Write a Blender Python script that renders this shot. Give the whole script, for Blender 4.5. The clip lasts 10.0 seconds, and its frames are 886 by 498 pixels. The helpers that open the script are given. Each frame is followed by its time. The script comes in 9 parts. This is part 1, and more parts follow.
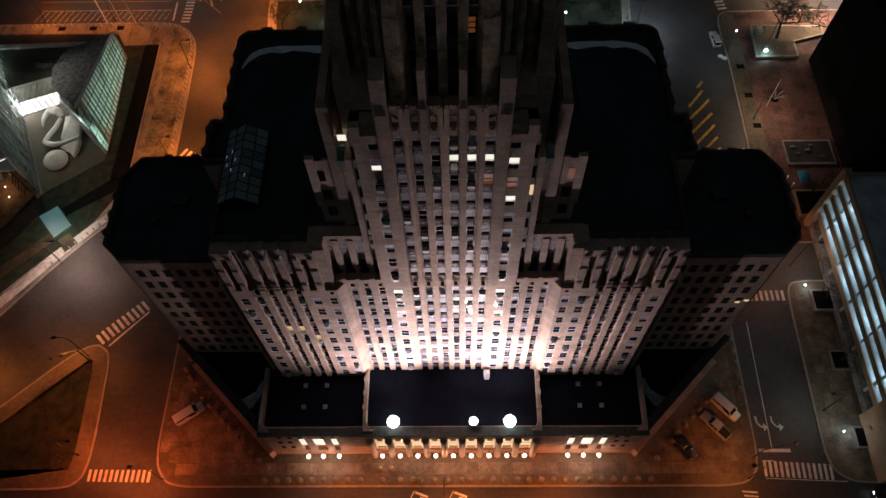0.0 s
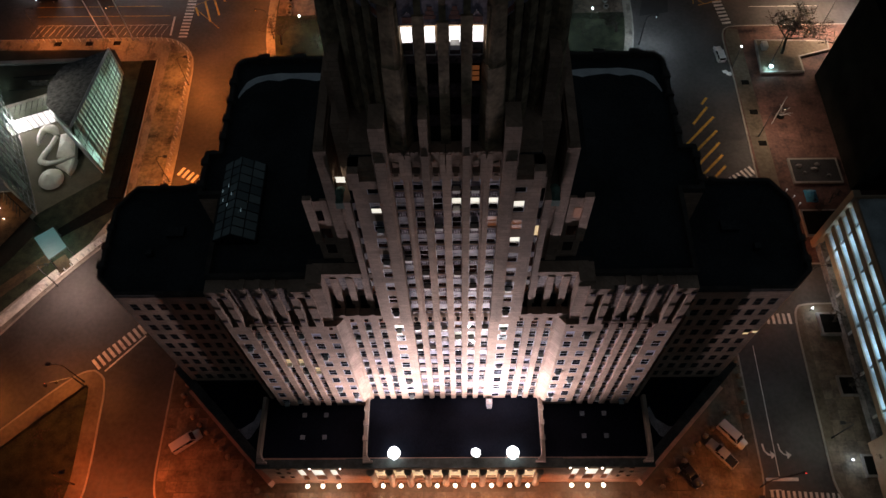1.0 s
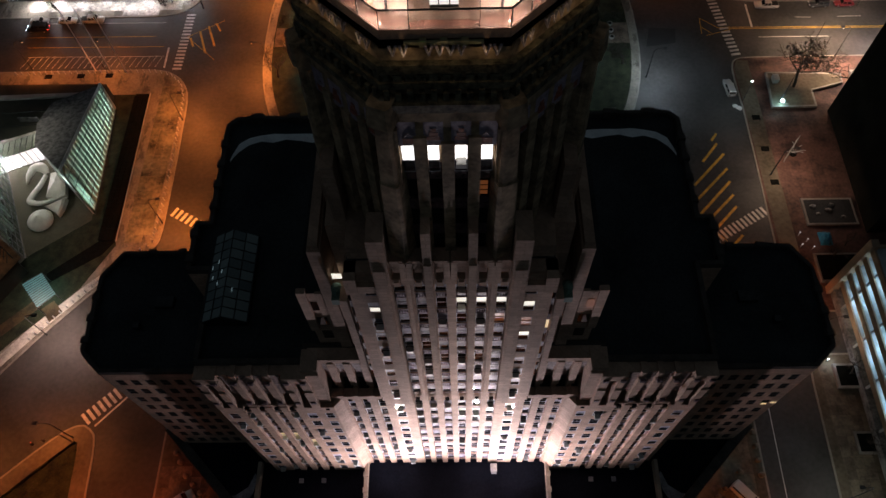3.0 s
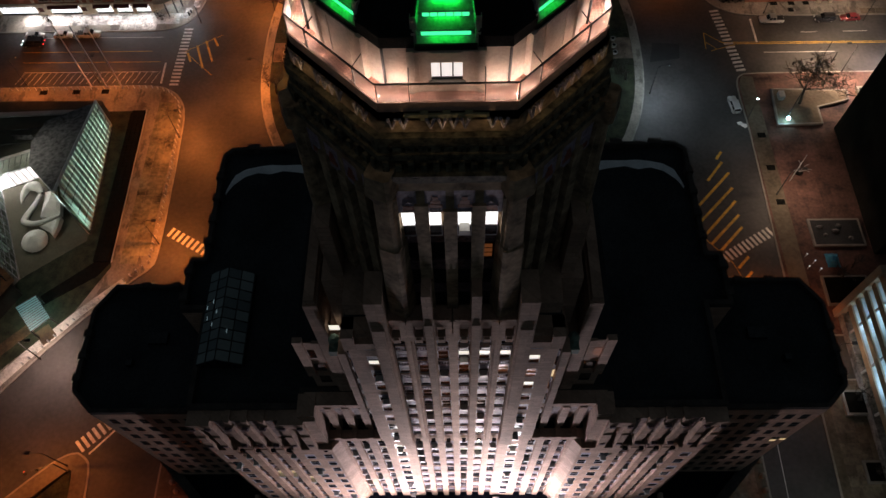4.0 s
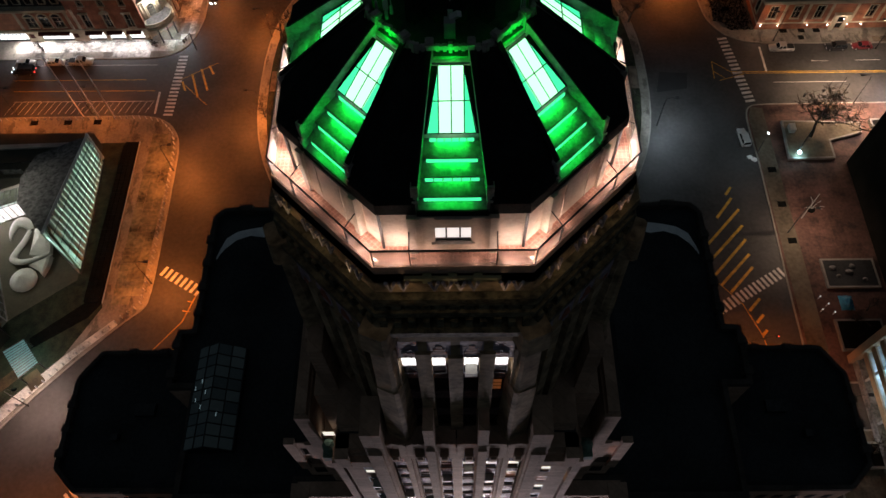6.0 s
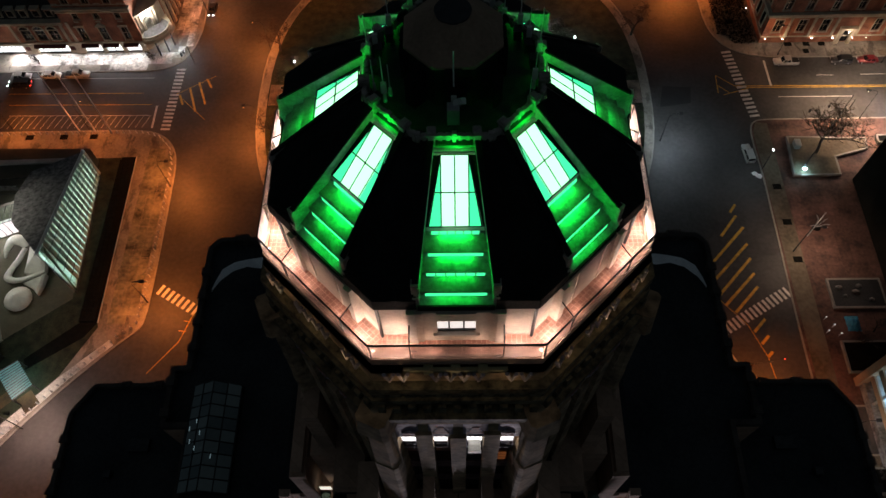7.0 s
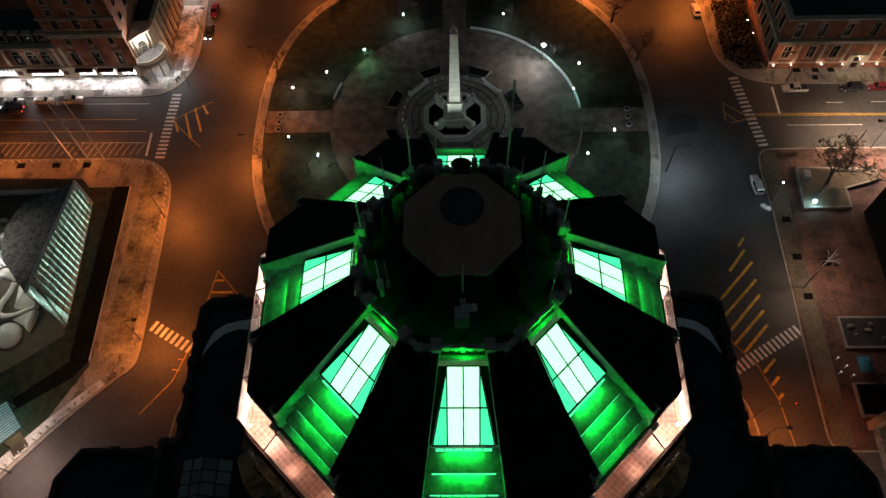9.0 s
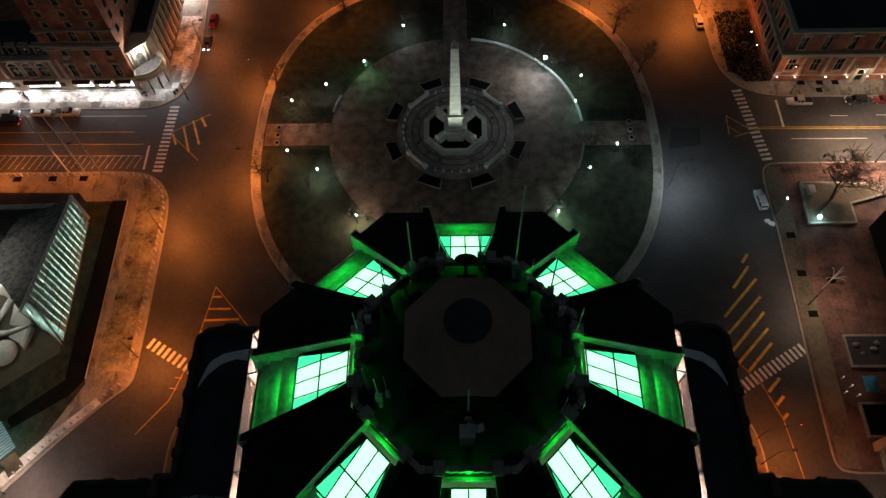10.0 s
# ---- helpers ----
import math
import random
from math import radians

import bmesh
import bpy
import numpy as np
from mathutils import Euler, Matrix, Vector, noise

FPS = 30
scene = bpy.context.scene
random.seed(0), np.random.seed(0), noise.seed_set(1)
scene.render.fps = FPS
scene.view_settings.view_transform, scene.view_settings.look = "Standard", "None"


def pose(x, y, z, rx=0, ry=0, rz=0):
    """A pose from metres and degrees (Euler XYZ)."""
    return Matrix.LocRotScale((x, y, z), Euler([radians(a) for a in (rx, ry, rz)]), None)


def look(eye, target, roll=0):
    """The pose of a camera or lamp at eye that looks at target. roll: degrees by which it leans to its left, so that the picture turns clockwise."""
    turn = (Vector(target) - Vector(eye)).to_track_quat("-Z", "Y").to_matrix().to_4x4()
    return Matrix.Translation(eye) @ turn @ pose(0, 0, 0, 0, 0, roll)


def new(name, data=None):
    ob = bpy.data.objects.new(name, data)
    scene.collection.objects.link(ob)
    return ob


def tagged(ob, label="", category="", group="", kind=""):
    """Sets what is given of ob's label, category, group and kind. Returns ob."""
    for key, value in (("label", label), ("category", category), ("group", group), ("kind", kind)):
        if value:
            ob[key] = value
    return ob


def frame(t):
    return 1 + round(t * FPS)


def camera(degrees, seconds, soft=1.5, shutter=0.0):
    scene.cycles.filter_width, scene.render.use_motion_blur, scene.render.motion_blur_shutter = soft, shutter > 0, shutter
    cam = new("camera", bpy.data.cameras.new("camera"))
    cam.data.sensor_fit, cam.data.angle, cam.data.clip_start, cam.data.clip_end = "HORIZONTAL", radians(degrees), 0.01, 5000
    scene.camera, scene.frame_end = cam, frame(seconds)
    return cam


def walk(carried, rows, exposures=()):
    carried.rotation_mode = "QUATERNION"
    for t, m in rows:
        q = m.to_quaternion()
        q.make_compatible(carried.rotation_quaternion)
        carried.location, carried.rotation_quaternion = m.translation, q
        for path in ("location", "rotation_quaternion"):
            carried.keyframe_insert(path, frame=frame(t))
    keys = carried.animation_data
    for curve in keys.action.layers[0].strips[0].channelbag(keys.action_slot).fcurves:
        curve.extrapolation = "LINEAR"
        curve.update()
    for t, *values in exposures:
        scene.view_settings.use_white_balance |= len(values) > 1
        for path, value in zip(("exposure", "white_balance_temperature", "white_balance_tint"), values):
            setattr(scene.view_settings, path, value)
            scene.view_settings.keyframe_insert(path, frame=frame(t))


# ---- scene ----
cam = camera(62.7, 10.0)
PATH = [
    (0, (1.178, -62.129, 131.154), (-0.827, -12.613, 44.297), -2.58),
    (0.5, (1.073, -59.644, 131.264), (-0.945, -10.146, 44.397), -2.64),
    (1, (0.976, -57.054, 131.357), (-1.055, -7.570, 44.482), -2.68),
    (1.5, (0.885, -54.405, 131.435), (-1.157, -4.933, 44.554), -2.72),
    (2, (0.800, -51.738, 131.500), (-1.253, -2.275, 44.614), -2.76),
    (2.5, (0.721, -49.081, 131.554), (-1.341, 0.374, 44.664), -2.78),
    (4, (0.511, -41.376, 131.658), (-1.575, 8.073, 44.765), -2.80),
    (4.5, (0.449, -38.932, 131.679), (-1.644, 10.520, 44.788), -2.80),
    (5, (0.389, -36.557, 131.696), (-1.709, 12.901, 44.808), -2.79),
    (5.5, (0.331, -34.249, 131.710), (-1.771, 15.217, 44.827), -2.78),
    (7, (0.166, -27.698, 131.750), (-1.943, 21.807, 44.889), -2.71),
    (7.5, (0.111, -25.626, 131.768), (-1.999, 23.898, 44.918), -2.69),
    (8, (0.056, -23.606, 131.791), (-2.053, 25.938, 44.952), -2.66),
    (8.5, (0.000, -21.639, 131.820), (-2.108, 27.929, 44.995), -2.63),
    (9, (-0.058, -19.729, 131.856), (-2.164, 29.864, 45.045), -2.60),
    (9.5, (-0.119, -17.886, 131.902), (-2.221, 31.735, 45.107), -2.57),
    (10, (-0.182, -16.125, 131.959), (-2.281, 33.528, 45.182), -2.54),
]
walk(cam, [(t, look(eye, target, roll)) for t, eye, target, roll in PATH])

# ---- world and light: a night over a city, almost black ----
world = bpy.data.worlds.new("night")
world.use_nodes = True
scene.world = world
bg = world.node_tree.nodes["Background"]
bg.inputs["Color"].default_value = (0.5, 0.66, 0.78, 1)
bg.inputs["Strength"].default_value = 0.037
scene.view_settings.exposure = 0.0

SODIUM = (1.0, 0.25, 0.04)
EMBER = (1.0, 0.15, 0.025)
WARM = (1.0, 0.74, 0.56)
WHITE = (1.0, 0.88, 0.9)
COOL = (0.72, 0.9, 1.0)


def spot(name, eye, target, watts, colour, angle, blend=0.6, radius=0.25):
    data = bpy.data.lights.new(name, "SPOT")
    data.energy, data.color, data.spot_size, data.spot_blend, data.shadow_soft_size = watts, colour, radians(angle), blend, radius
    ob = new(name, data)
    ob.matrix_world = look(eye, target)
    return ob


def bulb(name, place, watts, colour, radius=0.2):
    data = bpy.data.lights.new(name, "POINT")
    data.energy, data.color, data.shadow_soft_size = watts, colour, radius
    ob = new(name, data)
    ob.location = place
    return ob


# the floodlights on the edge of the podium roof, aimed up the tower
for fx, k in ((-9.6, 1.0), (3.5, 0.75), (9.4, 1.0)):
    spot("flood_wide", (fx * 0.8, -28.9, 15.9), (fx * 1.1, -18.4, 24.0), 29000 * k, (0.98, 0.88, 1.0), 128, 1.0, 0.3)
    spot("flood_high", (fx, -26.6, 15.6), (fx * 0.4, -18.4, 43.0), 23000 * k, (1.0, 0.78, 0.71), 27, 1.0, 0.3)

# the wall lamps at the foot of the podium
for lx in (-12.3, -9.2, -6.1, -3.1, 0.0, 3.15, 6.2, 9.4, 12.5):
    bulb("wall_lamp_light", (lx, -31.3, 3.1), 170, (1.0, 0.55, 0.36), 0.12)
for lx in (-25.3, -22.6, -19.9, 20.0, 22.8, 25.5):
    bulb("wall_lamp_light", (lx, -31.3, 3.0), 170, (1.0, 0.72, 0.55), 0.12)

# street lamps: place of the pole, way of the arm, colour, watts
# Those near y -41, (46, 75) and (69, 46) are unseen fills added here.
STREET = [
    (-63.4, 64.0, 1, SODIUM, 9000), (-62.7, 35.6, 1, SODIUM, 9000), (-70.5, -10.5, -1, SODIUM, 3600), (-67.6, -29.5, 1, EMBER, 5200),
    (-51.5, -33.8, -1, EMBER, 6800), (-44.5, 79.0, -1, SODIUM, 9000), (-46.0, 105.0, -1, SODIUM, 9000), (-63.8, 117.9, 1, SODIUM, 5000), (-66.0, 142.0, 1, SODIUM, 6000),
    (-86.0, 81.0, 1, SODIUM, 5000), (-104.0, 81.0, 1, SODIUM, 5000), (-81.0, 10.0, 1, (1.0, 0.66, 0.54), 6800), (-92.0, -14.0, 1, SODIUM, 4500),
    (34.0, 131.5, 1, SODIUM, 15000), (61.5, 129.0, -1, SODIUM, 13000), (53.2, 15.0, 1, SODIUM, 6500), (51.5, -34.0, -1, SODIUM, 2600),
    (-20.0, -41.0, 1, (1.0, 0.21, 0.03), 8000), (-1.0, -41.5, 1, (1.0, 0.21, 0.03), 8000), (16.0, -41.0, 1, (1.0, 0.21, 0.03), 8000), (78.0, 100.6, -1, (1.0, 0.45, 0.2), 700),
    (69.0, 46.0, 1, (1.0, 0.7, 0.5), 3200), (68.5, 8.0, 1, (1.0, 0.8, 0.6), 900), (67.5, -22.0, -1, (0.9, 0.95, 0.8), 550),
    (92.0, 80.6, -1, (1.0, 0.66, 0.42), 22000), (99.2, 79.8, 1, WHITE, 8000), (102.0, 97.6, -1, (1.0, 0.7, 0.45), 2200), (46.0, 75.0, 1, COOL, 4200), (-30.0, 132.0, -1, SODIUM, 8000),
]
for sx, sy, way, colour, watts in STREET:
    spot("street_light", (sx + 2.3 * way, sy, 9.0), (sx + 2.3 * way, sy, 0), watts, colour, 148 if watts > 20000 else 165, 0.5, 0.3)

# low lamps beside the parking decks
LOWLAMPS = [(69.7, 2.9), (69.5, -26.2)]

# globe lamps in the park: place and watts
PARK = [(-13.3, 121.0, 1000, COOL), (11.6, 120.7, 700, COOL), (28.9, 103.8, 500, (0.7, 1.0, 0.9)), (26.9, 96.0, 300, (0.4, 1.0, 0.85)), (-22.4, 109.2, 700, (0.3, 1.0, 0.5)),
        (-30.9, 102.1, 400, COOL), (-38.5, 97.3, 1500, WARM), (-30.8, 77.6, 1500, (0.85, 1.0, 0.85)), (35.0, 83.7, 500, COOL), (28.4, 77.3, 500, COOL), (-37.9, 82.8, 250, (0.4, 1.0, 0.8)), (-21.5, 65.6, 4200, WARM), (20.8, 66.2, 2600, (0.6, 1.0, 0.8))]
for px, py, watts, colour in PARK:
    bulb("park_light", (px + 0.2, py - 0.35, 3.25), watts * 0.55, colour, 0.1)
for lx, ly in LOWLAMPS:
    bulb("bollard_lamp_light", (lx + 0.4, ly, 1.75), 130, COOL, 0.1)
bulb("post_lamp_light", (67.0, 66.4, 6.8), 260, COOL, 0.1)
bulb("park_flood_light", (20.5, 107.7, 5.2), 2300, COOL, 0.3)
spot("park_flood_light", (20.3, 107.5, 5.2), (6.0, 96.0, 1), 2800, (0.95, 0.92, 0.86), 140, 0.8, 0.3)
# Two unseen spots added to brighten the obelisk.
spot("obelisk_flood_light", (-9.0, 78.0, 1.5), (-0.5, 90.5, 14), 7500, (0.9, 1.0, 0.88), 60, 0.8, 0.2)
spot("obelisk_flood_light", (9.0, 78.0, 1.5), (-0.5, 90.5, 14), 5500, (0.9, 1.0, 0.88), 60, 0.8, 0.2)
spot("plaza_flood_light", (75.4, 65.2, 2.3), (76.0, 67.0, 0), 60, (0.5, 0.95, 1.0), 150, 0.6, 0.2)

# the hotel's lit pavement and the lamps along the brick building
for hx in (-109, -103, -97, -91, -85, -79):
    spot("shop_light", (hx, 103.5, 2.7), (hx, 101.6, 0), 1050 if hx > -100 else 2500, (1.0, 0.93, 0.9), 150, 0.8, 0.3)
spot("side_street_light", (-70.6, 136.0, 4.5), (-69.4, 135.5, 0), 4200, (1.0, 0.95, 0.9), 150, 0.7, 0.2)
spot("canopy_light", (-70.4, 106.2, 4.6), (-69.6, 105.0, 0), 1500, COOL, 150, 0.8, 0.2)
bulb("balcony_light", (-73.5, 106.6, 10.2), 1500, (1.0, 0.94, 0.9), 0.12)
bulb("balcony_light", (-69.3, 109.0, 6.4), 120, WARM, 0.12)
for bx in (75.0, 79.2, 86.3, 91.3, 96.0, 99.4):
    bulb("brick_lamp_light", (bx, 103.8, 2.2), 40, WARM, 0.1)
bulb("brick_lamp_light", (94.0, 103.0, 4.2), 160, WARM, 0.1)
for bx, by in ((71.5, 118.0), (72.0, 113.5)):
    bulb("garden_light", (bx, by, 3.0), 120, COOL, 0.1)

# the court house: lit hall behind the glass and the lit link
for cy, cz in ((41.5, 9.5), (43, 3.2), (48, 3.2), (49, 8.2), (54, 3.2), (56, 6.2), (60, 3.2), (64, 4.0)):
    bulb("hall_light", (-80.9, cy, cz), 270, (0.72, 1.0, 0.86), 0.5)
bulb("link_light", (-101.0, 51.2, 3.0), 2000, WHITE, 0.4)
bulb("link_light", (-94.2, 54.9, 3.0), 700, WHITE, 0.4)
# Unseen spot added to light the terrace, sculpture and hall roof.
spot("terrace_light", (-100.6, 51.0, 21.4), (-87.0, 46.0, 2), 7200, (1.0, 0.97, 0.82), 95, 0.8, 0.3)
for rx, ry in ((-94.2, 25.2), (-92.6, 22.6)):
    bulb("roof_lamp_light", (rx, ry, 8.0), 60, (1.0, 0.6, 0.3), 0.1)
bulb("porch_light", (-83.2, 18.4, 3.0), 420, (0.6, 1.0, 0.95), 0.2)
bulb("glass_hall_light", (-104.0, 40.0, 8.0), 15000, (0.8, 0.95, 0.9), 0.6)
bulb("glass_hall_light", (-108.0, 54.0, 8.0), 15000, (0.8, 0.95, 0.9), 0.6)

# the parking decks to the east
for gy in (12, 2, -8, -18):
    for gz in (7.0, 10.1, 13.2, 16.1):
        bulb("garage_light", (77.2, gy, gz), 500, (0.45, 0.78, 1.0), 0.3)

AX, AY = 0.06, -8.07          # the tower's axis

# the lamps on the viewing deck, and unseen bulbs added to brighten its bays
for k in range(8):
    a = radians(45 * k + 22.5)
    bulb("deck_light", (AX + 9.1 * math.sin(a), AY - 8.9 * math.cos(a), 103.85), 30, (1.0, 0.72, 0.6), 0.1)
    a = radians(45 * k)
    for s in (-2.5, 2.5):
        bulb("deck_light", (AX + 8.25 * math.sin(a) + s * math.cos(a), AY - 8.25 * math.cos(a) + s * math.sin(a), 103.7), 47, (1.0, 0.83, 0.74), 0.1)
        bulb("bay_light", (AX + 8.35 * math.sin(a) + 0.4 * s * math.cos(a), AY - 8.3 * math.cos(a) + 0.4 * s * math.sin(a), 103.5), 7, (1.0, 0.74, 0.6), 0.1)

# unseen warm bulbs added to gild the brackets under the deck
for k in (0, 1, 7):
    a = radians(45 * k)
    for s in (-2.3, 0.0, 2.3):
        bulb("soffit_light", (AX + 9.6 * math.sin(a) + s * math.cos(a), AY - 9.6 * math.cos(a) + s * math.sin(a), 102.0), 4, (1.0, 0.68, 0.36), 0.06)

# green light of the slits below the dome windows, and an added bulb at each crest
for k in range(8):
    a = radians(45 * k)
    dim = 0.3 if k in (2, 6) else 1.0
    for r, z, w, watts in ((7.44, 106.8, 0.8, 15), (6.96, 107.52, 0.72, 16), (6.4, 108.04, 0.64, 22), (5.79, 108.6, 0.56, 26)):
        strip = bpy.data.lights.new("slit_light", "AREA")
        strip.shape, strip.size, strip.size_y, strip.energy, strip.color = "RECTANGLE", 2 * w, 0.1, watts * dim, (0.0, 1.0, 0.06)
        ob = new("slit_light", strip)
        eye = Vector((AX + r * math.sin(a), AY - r * math.cos(a), z))
        ob.matrix_world = look(eye, eye + Vector((math.sin(a), -math.cos(a), -0.45)))
    # Unseen bulb added in place of the window glow on the crest.
    bulb("niche_light", (AX + 3.75 * math.sin(a), AY - 3.75 * math.cos(a), 111.05), 26, (0.0, 1.0, 0.05), 0.1)


# ---- materials ----
def mat(name, base, rough=0.8, vary=0.25, scale=0.5, fine=6.0, bump=0.15, metal=0.0, rand=0.0, spec=0.5, tint=None):
    """A surface whose colour varies at two scales, with fine relief."""
    m = bpy.data.materials.new(name)
    m.use_nodes = True
    nt = m.node_tree
    b = nt.nodes["Principled BSDF"]
    b.inputs["Roughness"].default_value, b.inputs["Metallic"].default_value = rough, metal
    b.inputs["Specular IOR Level"].default_value = spec
    co = nt.nodes.new("ShaderNodeNewGeometry")
    n1, n2 = nt.nodes.new("ShaderNodeTexNoise"), nt.nodes.new("ShaderNodeTexNoise")
    n1.inputs["Scale"].default_value, n2.inputs["Scale"].default_value = scale, fine
    n1.inputs["Detail"].default_value, n2.inputs["Detail"].default_value = 5, 3
    add = nt.nodes.new("ShaderNodeMath")
    add.operation = "MULTIPLY_ADD"
    add.inputs[1].default_value = 0.5
    for n in (n1, n2):
        nt.links.new(co.outputs["Position"], n.inputs["Vector"])
    nt.links.new(n2.outputs["Fac"], add.inputs[0])
    nt.links.new(n1.outputs["Fac"], add.inputs[2])
    ramp = nt.nodes.new("ShaderNodeValToRGB")
    lo = [c * (1 - vary) for c in base]
    hi = [min(1, c * (1 + vary)) for c in (tint or base)]
    ramp.color_ramp.elements[0].position, ramp.color_ramp.elements[1].position = 0.55, 0.95
    ramp.color_ramp.elements[0].color, ramp.color_ramp.elements[1].color = (*lo, 1), (*hi, 1)
    nt.links.new(add.outputs[0], ramp.inputs["Fac"])
    out = ramp.outputs["Color"]
    if rand:
        oi = nt.nodes.new("ShaderNodeObjectInfo")
        mr = nt.nodes.new("ShaderNodeMapRange")
        mr.inputs["To Min"].default_value, mr.inputs["To Max"].default_value = 1 - rand, 1 + rand
        hs = nt.nodes.new("ShaderNodeHueSaturation")
        nt.links.new(oi.outputs["Random"], mr.inputs["Value"])
        nt.links.new(mr.outputs["Result"], hs.inputs["Value"])
        nt.links.new(out, hs.inputs["Color"])
        out = hs.outputs["Color"]
    nt.links.new(out, b.inputs["Base Color"])
    if bump:
        bp = nt.nodes.new("ShaderNodeBump")
        bp.inputs["Strength"].default_value, bp.inputs["Distance"].default_value = bump, 0.05
        nt.links.new(n2.outputs["Fac"], bp.inputs["Height"])
        nt.links.new(bp.outputs["Normal"], b.inputs["Normal"])
    return m


def glow(name, colour, strength, base=(0.3, 0.3, 0.3)):
    m = mat(name, base, 0.4, 0.1, 1, 4, 0)
    b = m.node_tree.nodes["Principled BSDF"]
    b.inputs["Emission Color"].default_value = (*colour, 1)
    b.inputs["Emission Strength"].default_value = strength
    return m


def stained(m, scale, edge, dark):
    """Adds irregular damp stains, stretched along y, to a material."""
    nt = m.node_tree
    b = nt.nodes["Principled BSDF"]
    colour = b.inputs["Base Color"].links[0].from_socket
    geo, mp, no, rp, mx = (nt.nodes.new(n) for n in ("ShaderNodeNewGeometry", "ShaderNodeMapping", "ShaderNodeTexNoise", "ShaderNodeMapRange", "ShaderNodeMixRGB"))
    mp.inputs["Scale"].default_value = (1.6, 0.7, 1)
    no.inputs["Scale"].default_value, no.inputs["Detail"].default_value, no.inputs["Roughness"].default_value = scale, 8, 0.65
    rp.inputs["From Min"].default_value, rp.inputs["From Max"].default_value = edge - 0.03, edge + 0.03
    rp.inputs["To Max"].default_value = 1 - dark
    mx.blend_type, mx.inputs["Color2"].default_value = "MULTIPLY", (0.12, 0.11, 0.1, 1)
    nt.links.new(geo.outputs["Position"], mp.inputs["Vector"])
    nt.links.new(mp.outputs["Vector"], no.inputs["Vector"])
    nt.links.new(no.outputs["Fac"], rp.inputs["Value"])
    nt.links.new(rp.outputs["Result"], mx.inputs["Fac"])
    nt.links.new(colour, mx.inputs["Color1"])
    nt.links.new(mx.outputs["Color"], b.inputs["Base Color"])
    return m


def coursed(m, width, height, mortar, lo):
    """Adds stone courses to a material: slightly uneven blocks with thin joints."""
    nt = m.node_tree
    b = nt.nodes["Principled BSDF"]
    link = b.inputs["Base Color"].links[0]
    colour = link.from_socket
    geo, sep, add, com = nt.nodes.new("ShaderNodeNewGeometry"), nt.nodes.new("ShaderNodeSeparateXYZ"), nt.nodes.new("ShaderNodeMath"), nt.nodes.new("ShaderNodeCombineXYZ")
    nt.links.new(geo.outputs["Position"], sep.inputs[0])
    nt.links.new(sep.outputs["X"], add.inputs[0])
    nt.links.new(sep.outputs["Y"], add.inputs[1])
    nt.links.new(add.outputs[0], com.inputs["X"])
    nt.links.new(sep.outputs["Z"], com.inputs["Y"])
    br = nt.nodes.new("ShaderNodeTexBrick")
    br.inputs["Scale"].default_value = 1.0
    br.inputs["Brick Width"].default_value, br.inputs["Row Height"].default_value, br.inputs["Mortar Size"].default_value = width, height, mortar
    br.inputs["Color1"].default_value, br.inputs["Color2"].default_value, br.inputs["Mortar"].default_value = (1.06, 1.06, 1.06, 1), (lo, lo, lo, 1), (0.62, 0.6, 0.58, 1)
    nt.links.new(com.outputs[0], br.inputs["Vector"])
    mul = nt.nodes.new("ShaderNodeMix")
    mul.data_type, mul.blend_type = "RGBA", "MULTIPLY"
    mul.inputs["Factor"].default_value = 1.0
    nt.links.new(colour, mul.inputs["A"])
    nt.links.new(br.outputs["Color"], mul.inputs["B"])
    nt.links.new(mul.outputs["Result"], b.inputs["Base Color"])
    return m


STONE = coursed(mat("tower_stone", (0.45, 0.295, 0.215), 0.85, 0.24, 0.3, 3, 0.15), 1.5, 0.57, 0.02, 0.84)


def hazy(name, colour, solid_part):
    """A smeared clear sheet: mostly see-through, with a film that catches light."""
    m = bpy.data.materials.new(name)
    m.use_nodes = True
    nt = m.node_tree
    out = nt.nodes["Material Output"]
    clear, film, mix = nt.nodes.new("ShaderNodeBsdfTransparent"), nt.nodes.new("ShaderNodeBsdfDiffuse"), nt.nodes.new("ShaderNodeMixShader")
    noise = nt.nodes.new("ShaderNodeTexNoise")
    noise.inputs["Scale"].default_value = 1.6
    rng = nt.nodes.new("ShaderNodeMapRange")
    rng.inputs["To Min"].default_value, rng.inputs["To Max"].default_value = solid_part * 0.5, solid_part * 1.5
    film.inputs["Color"].default_value = (*colour, 1)
    nt.links.new(noise.outputs["Fac"], rng.inputs["Value"])
    nt.links.new(rng.outputs["Result"], mix.inputs["Fac"])
    nt.links.new(clear.outputs[0], mix.inputs[1])
    nt.links.new(film.outputs[0], mix.inputs[2])
    nt.links.new(mix.outputs[0], out.inputs["Surface"])
    return m


HAZE = hazy("smeared_balustrade_sheet", (0.8, 0.7, 0.65), 0.26)
# End sheets get a whiter film that stands for the corner lamps' glow.
GLOWHAZE = hazy("whitened_balustrade_sheet", (0.85, 0.78, 0.74), 0.45)
SLABSTONE = mat("paving_slab", (0.15, 0.12, 0.09), 0.85, 0.5, 0.35, 2.2, 0.1, rand=0.22)
STAINED = mat("stained_paving_slab", (0.16, 0.15, 0.105), 0.85, 0.8, 0.2, 1.2, 0.1, rand=0.16)
STONE2 = mat("pale_trim_stone", (0.42, 0.33, 0.26), 0.8, 0.2, 0.6, 6, 0.15)
DRUMSTONE = mat("weathered_drum_stone", (0.34, 0.24, 0.15), 0.85, 0.6, 0.7, 2.6, 0.3)
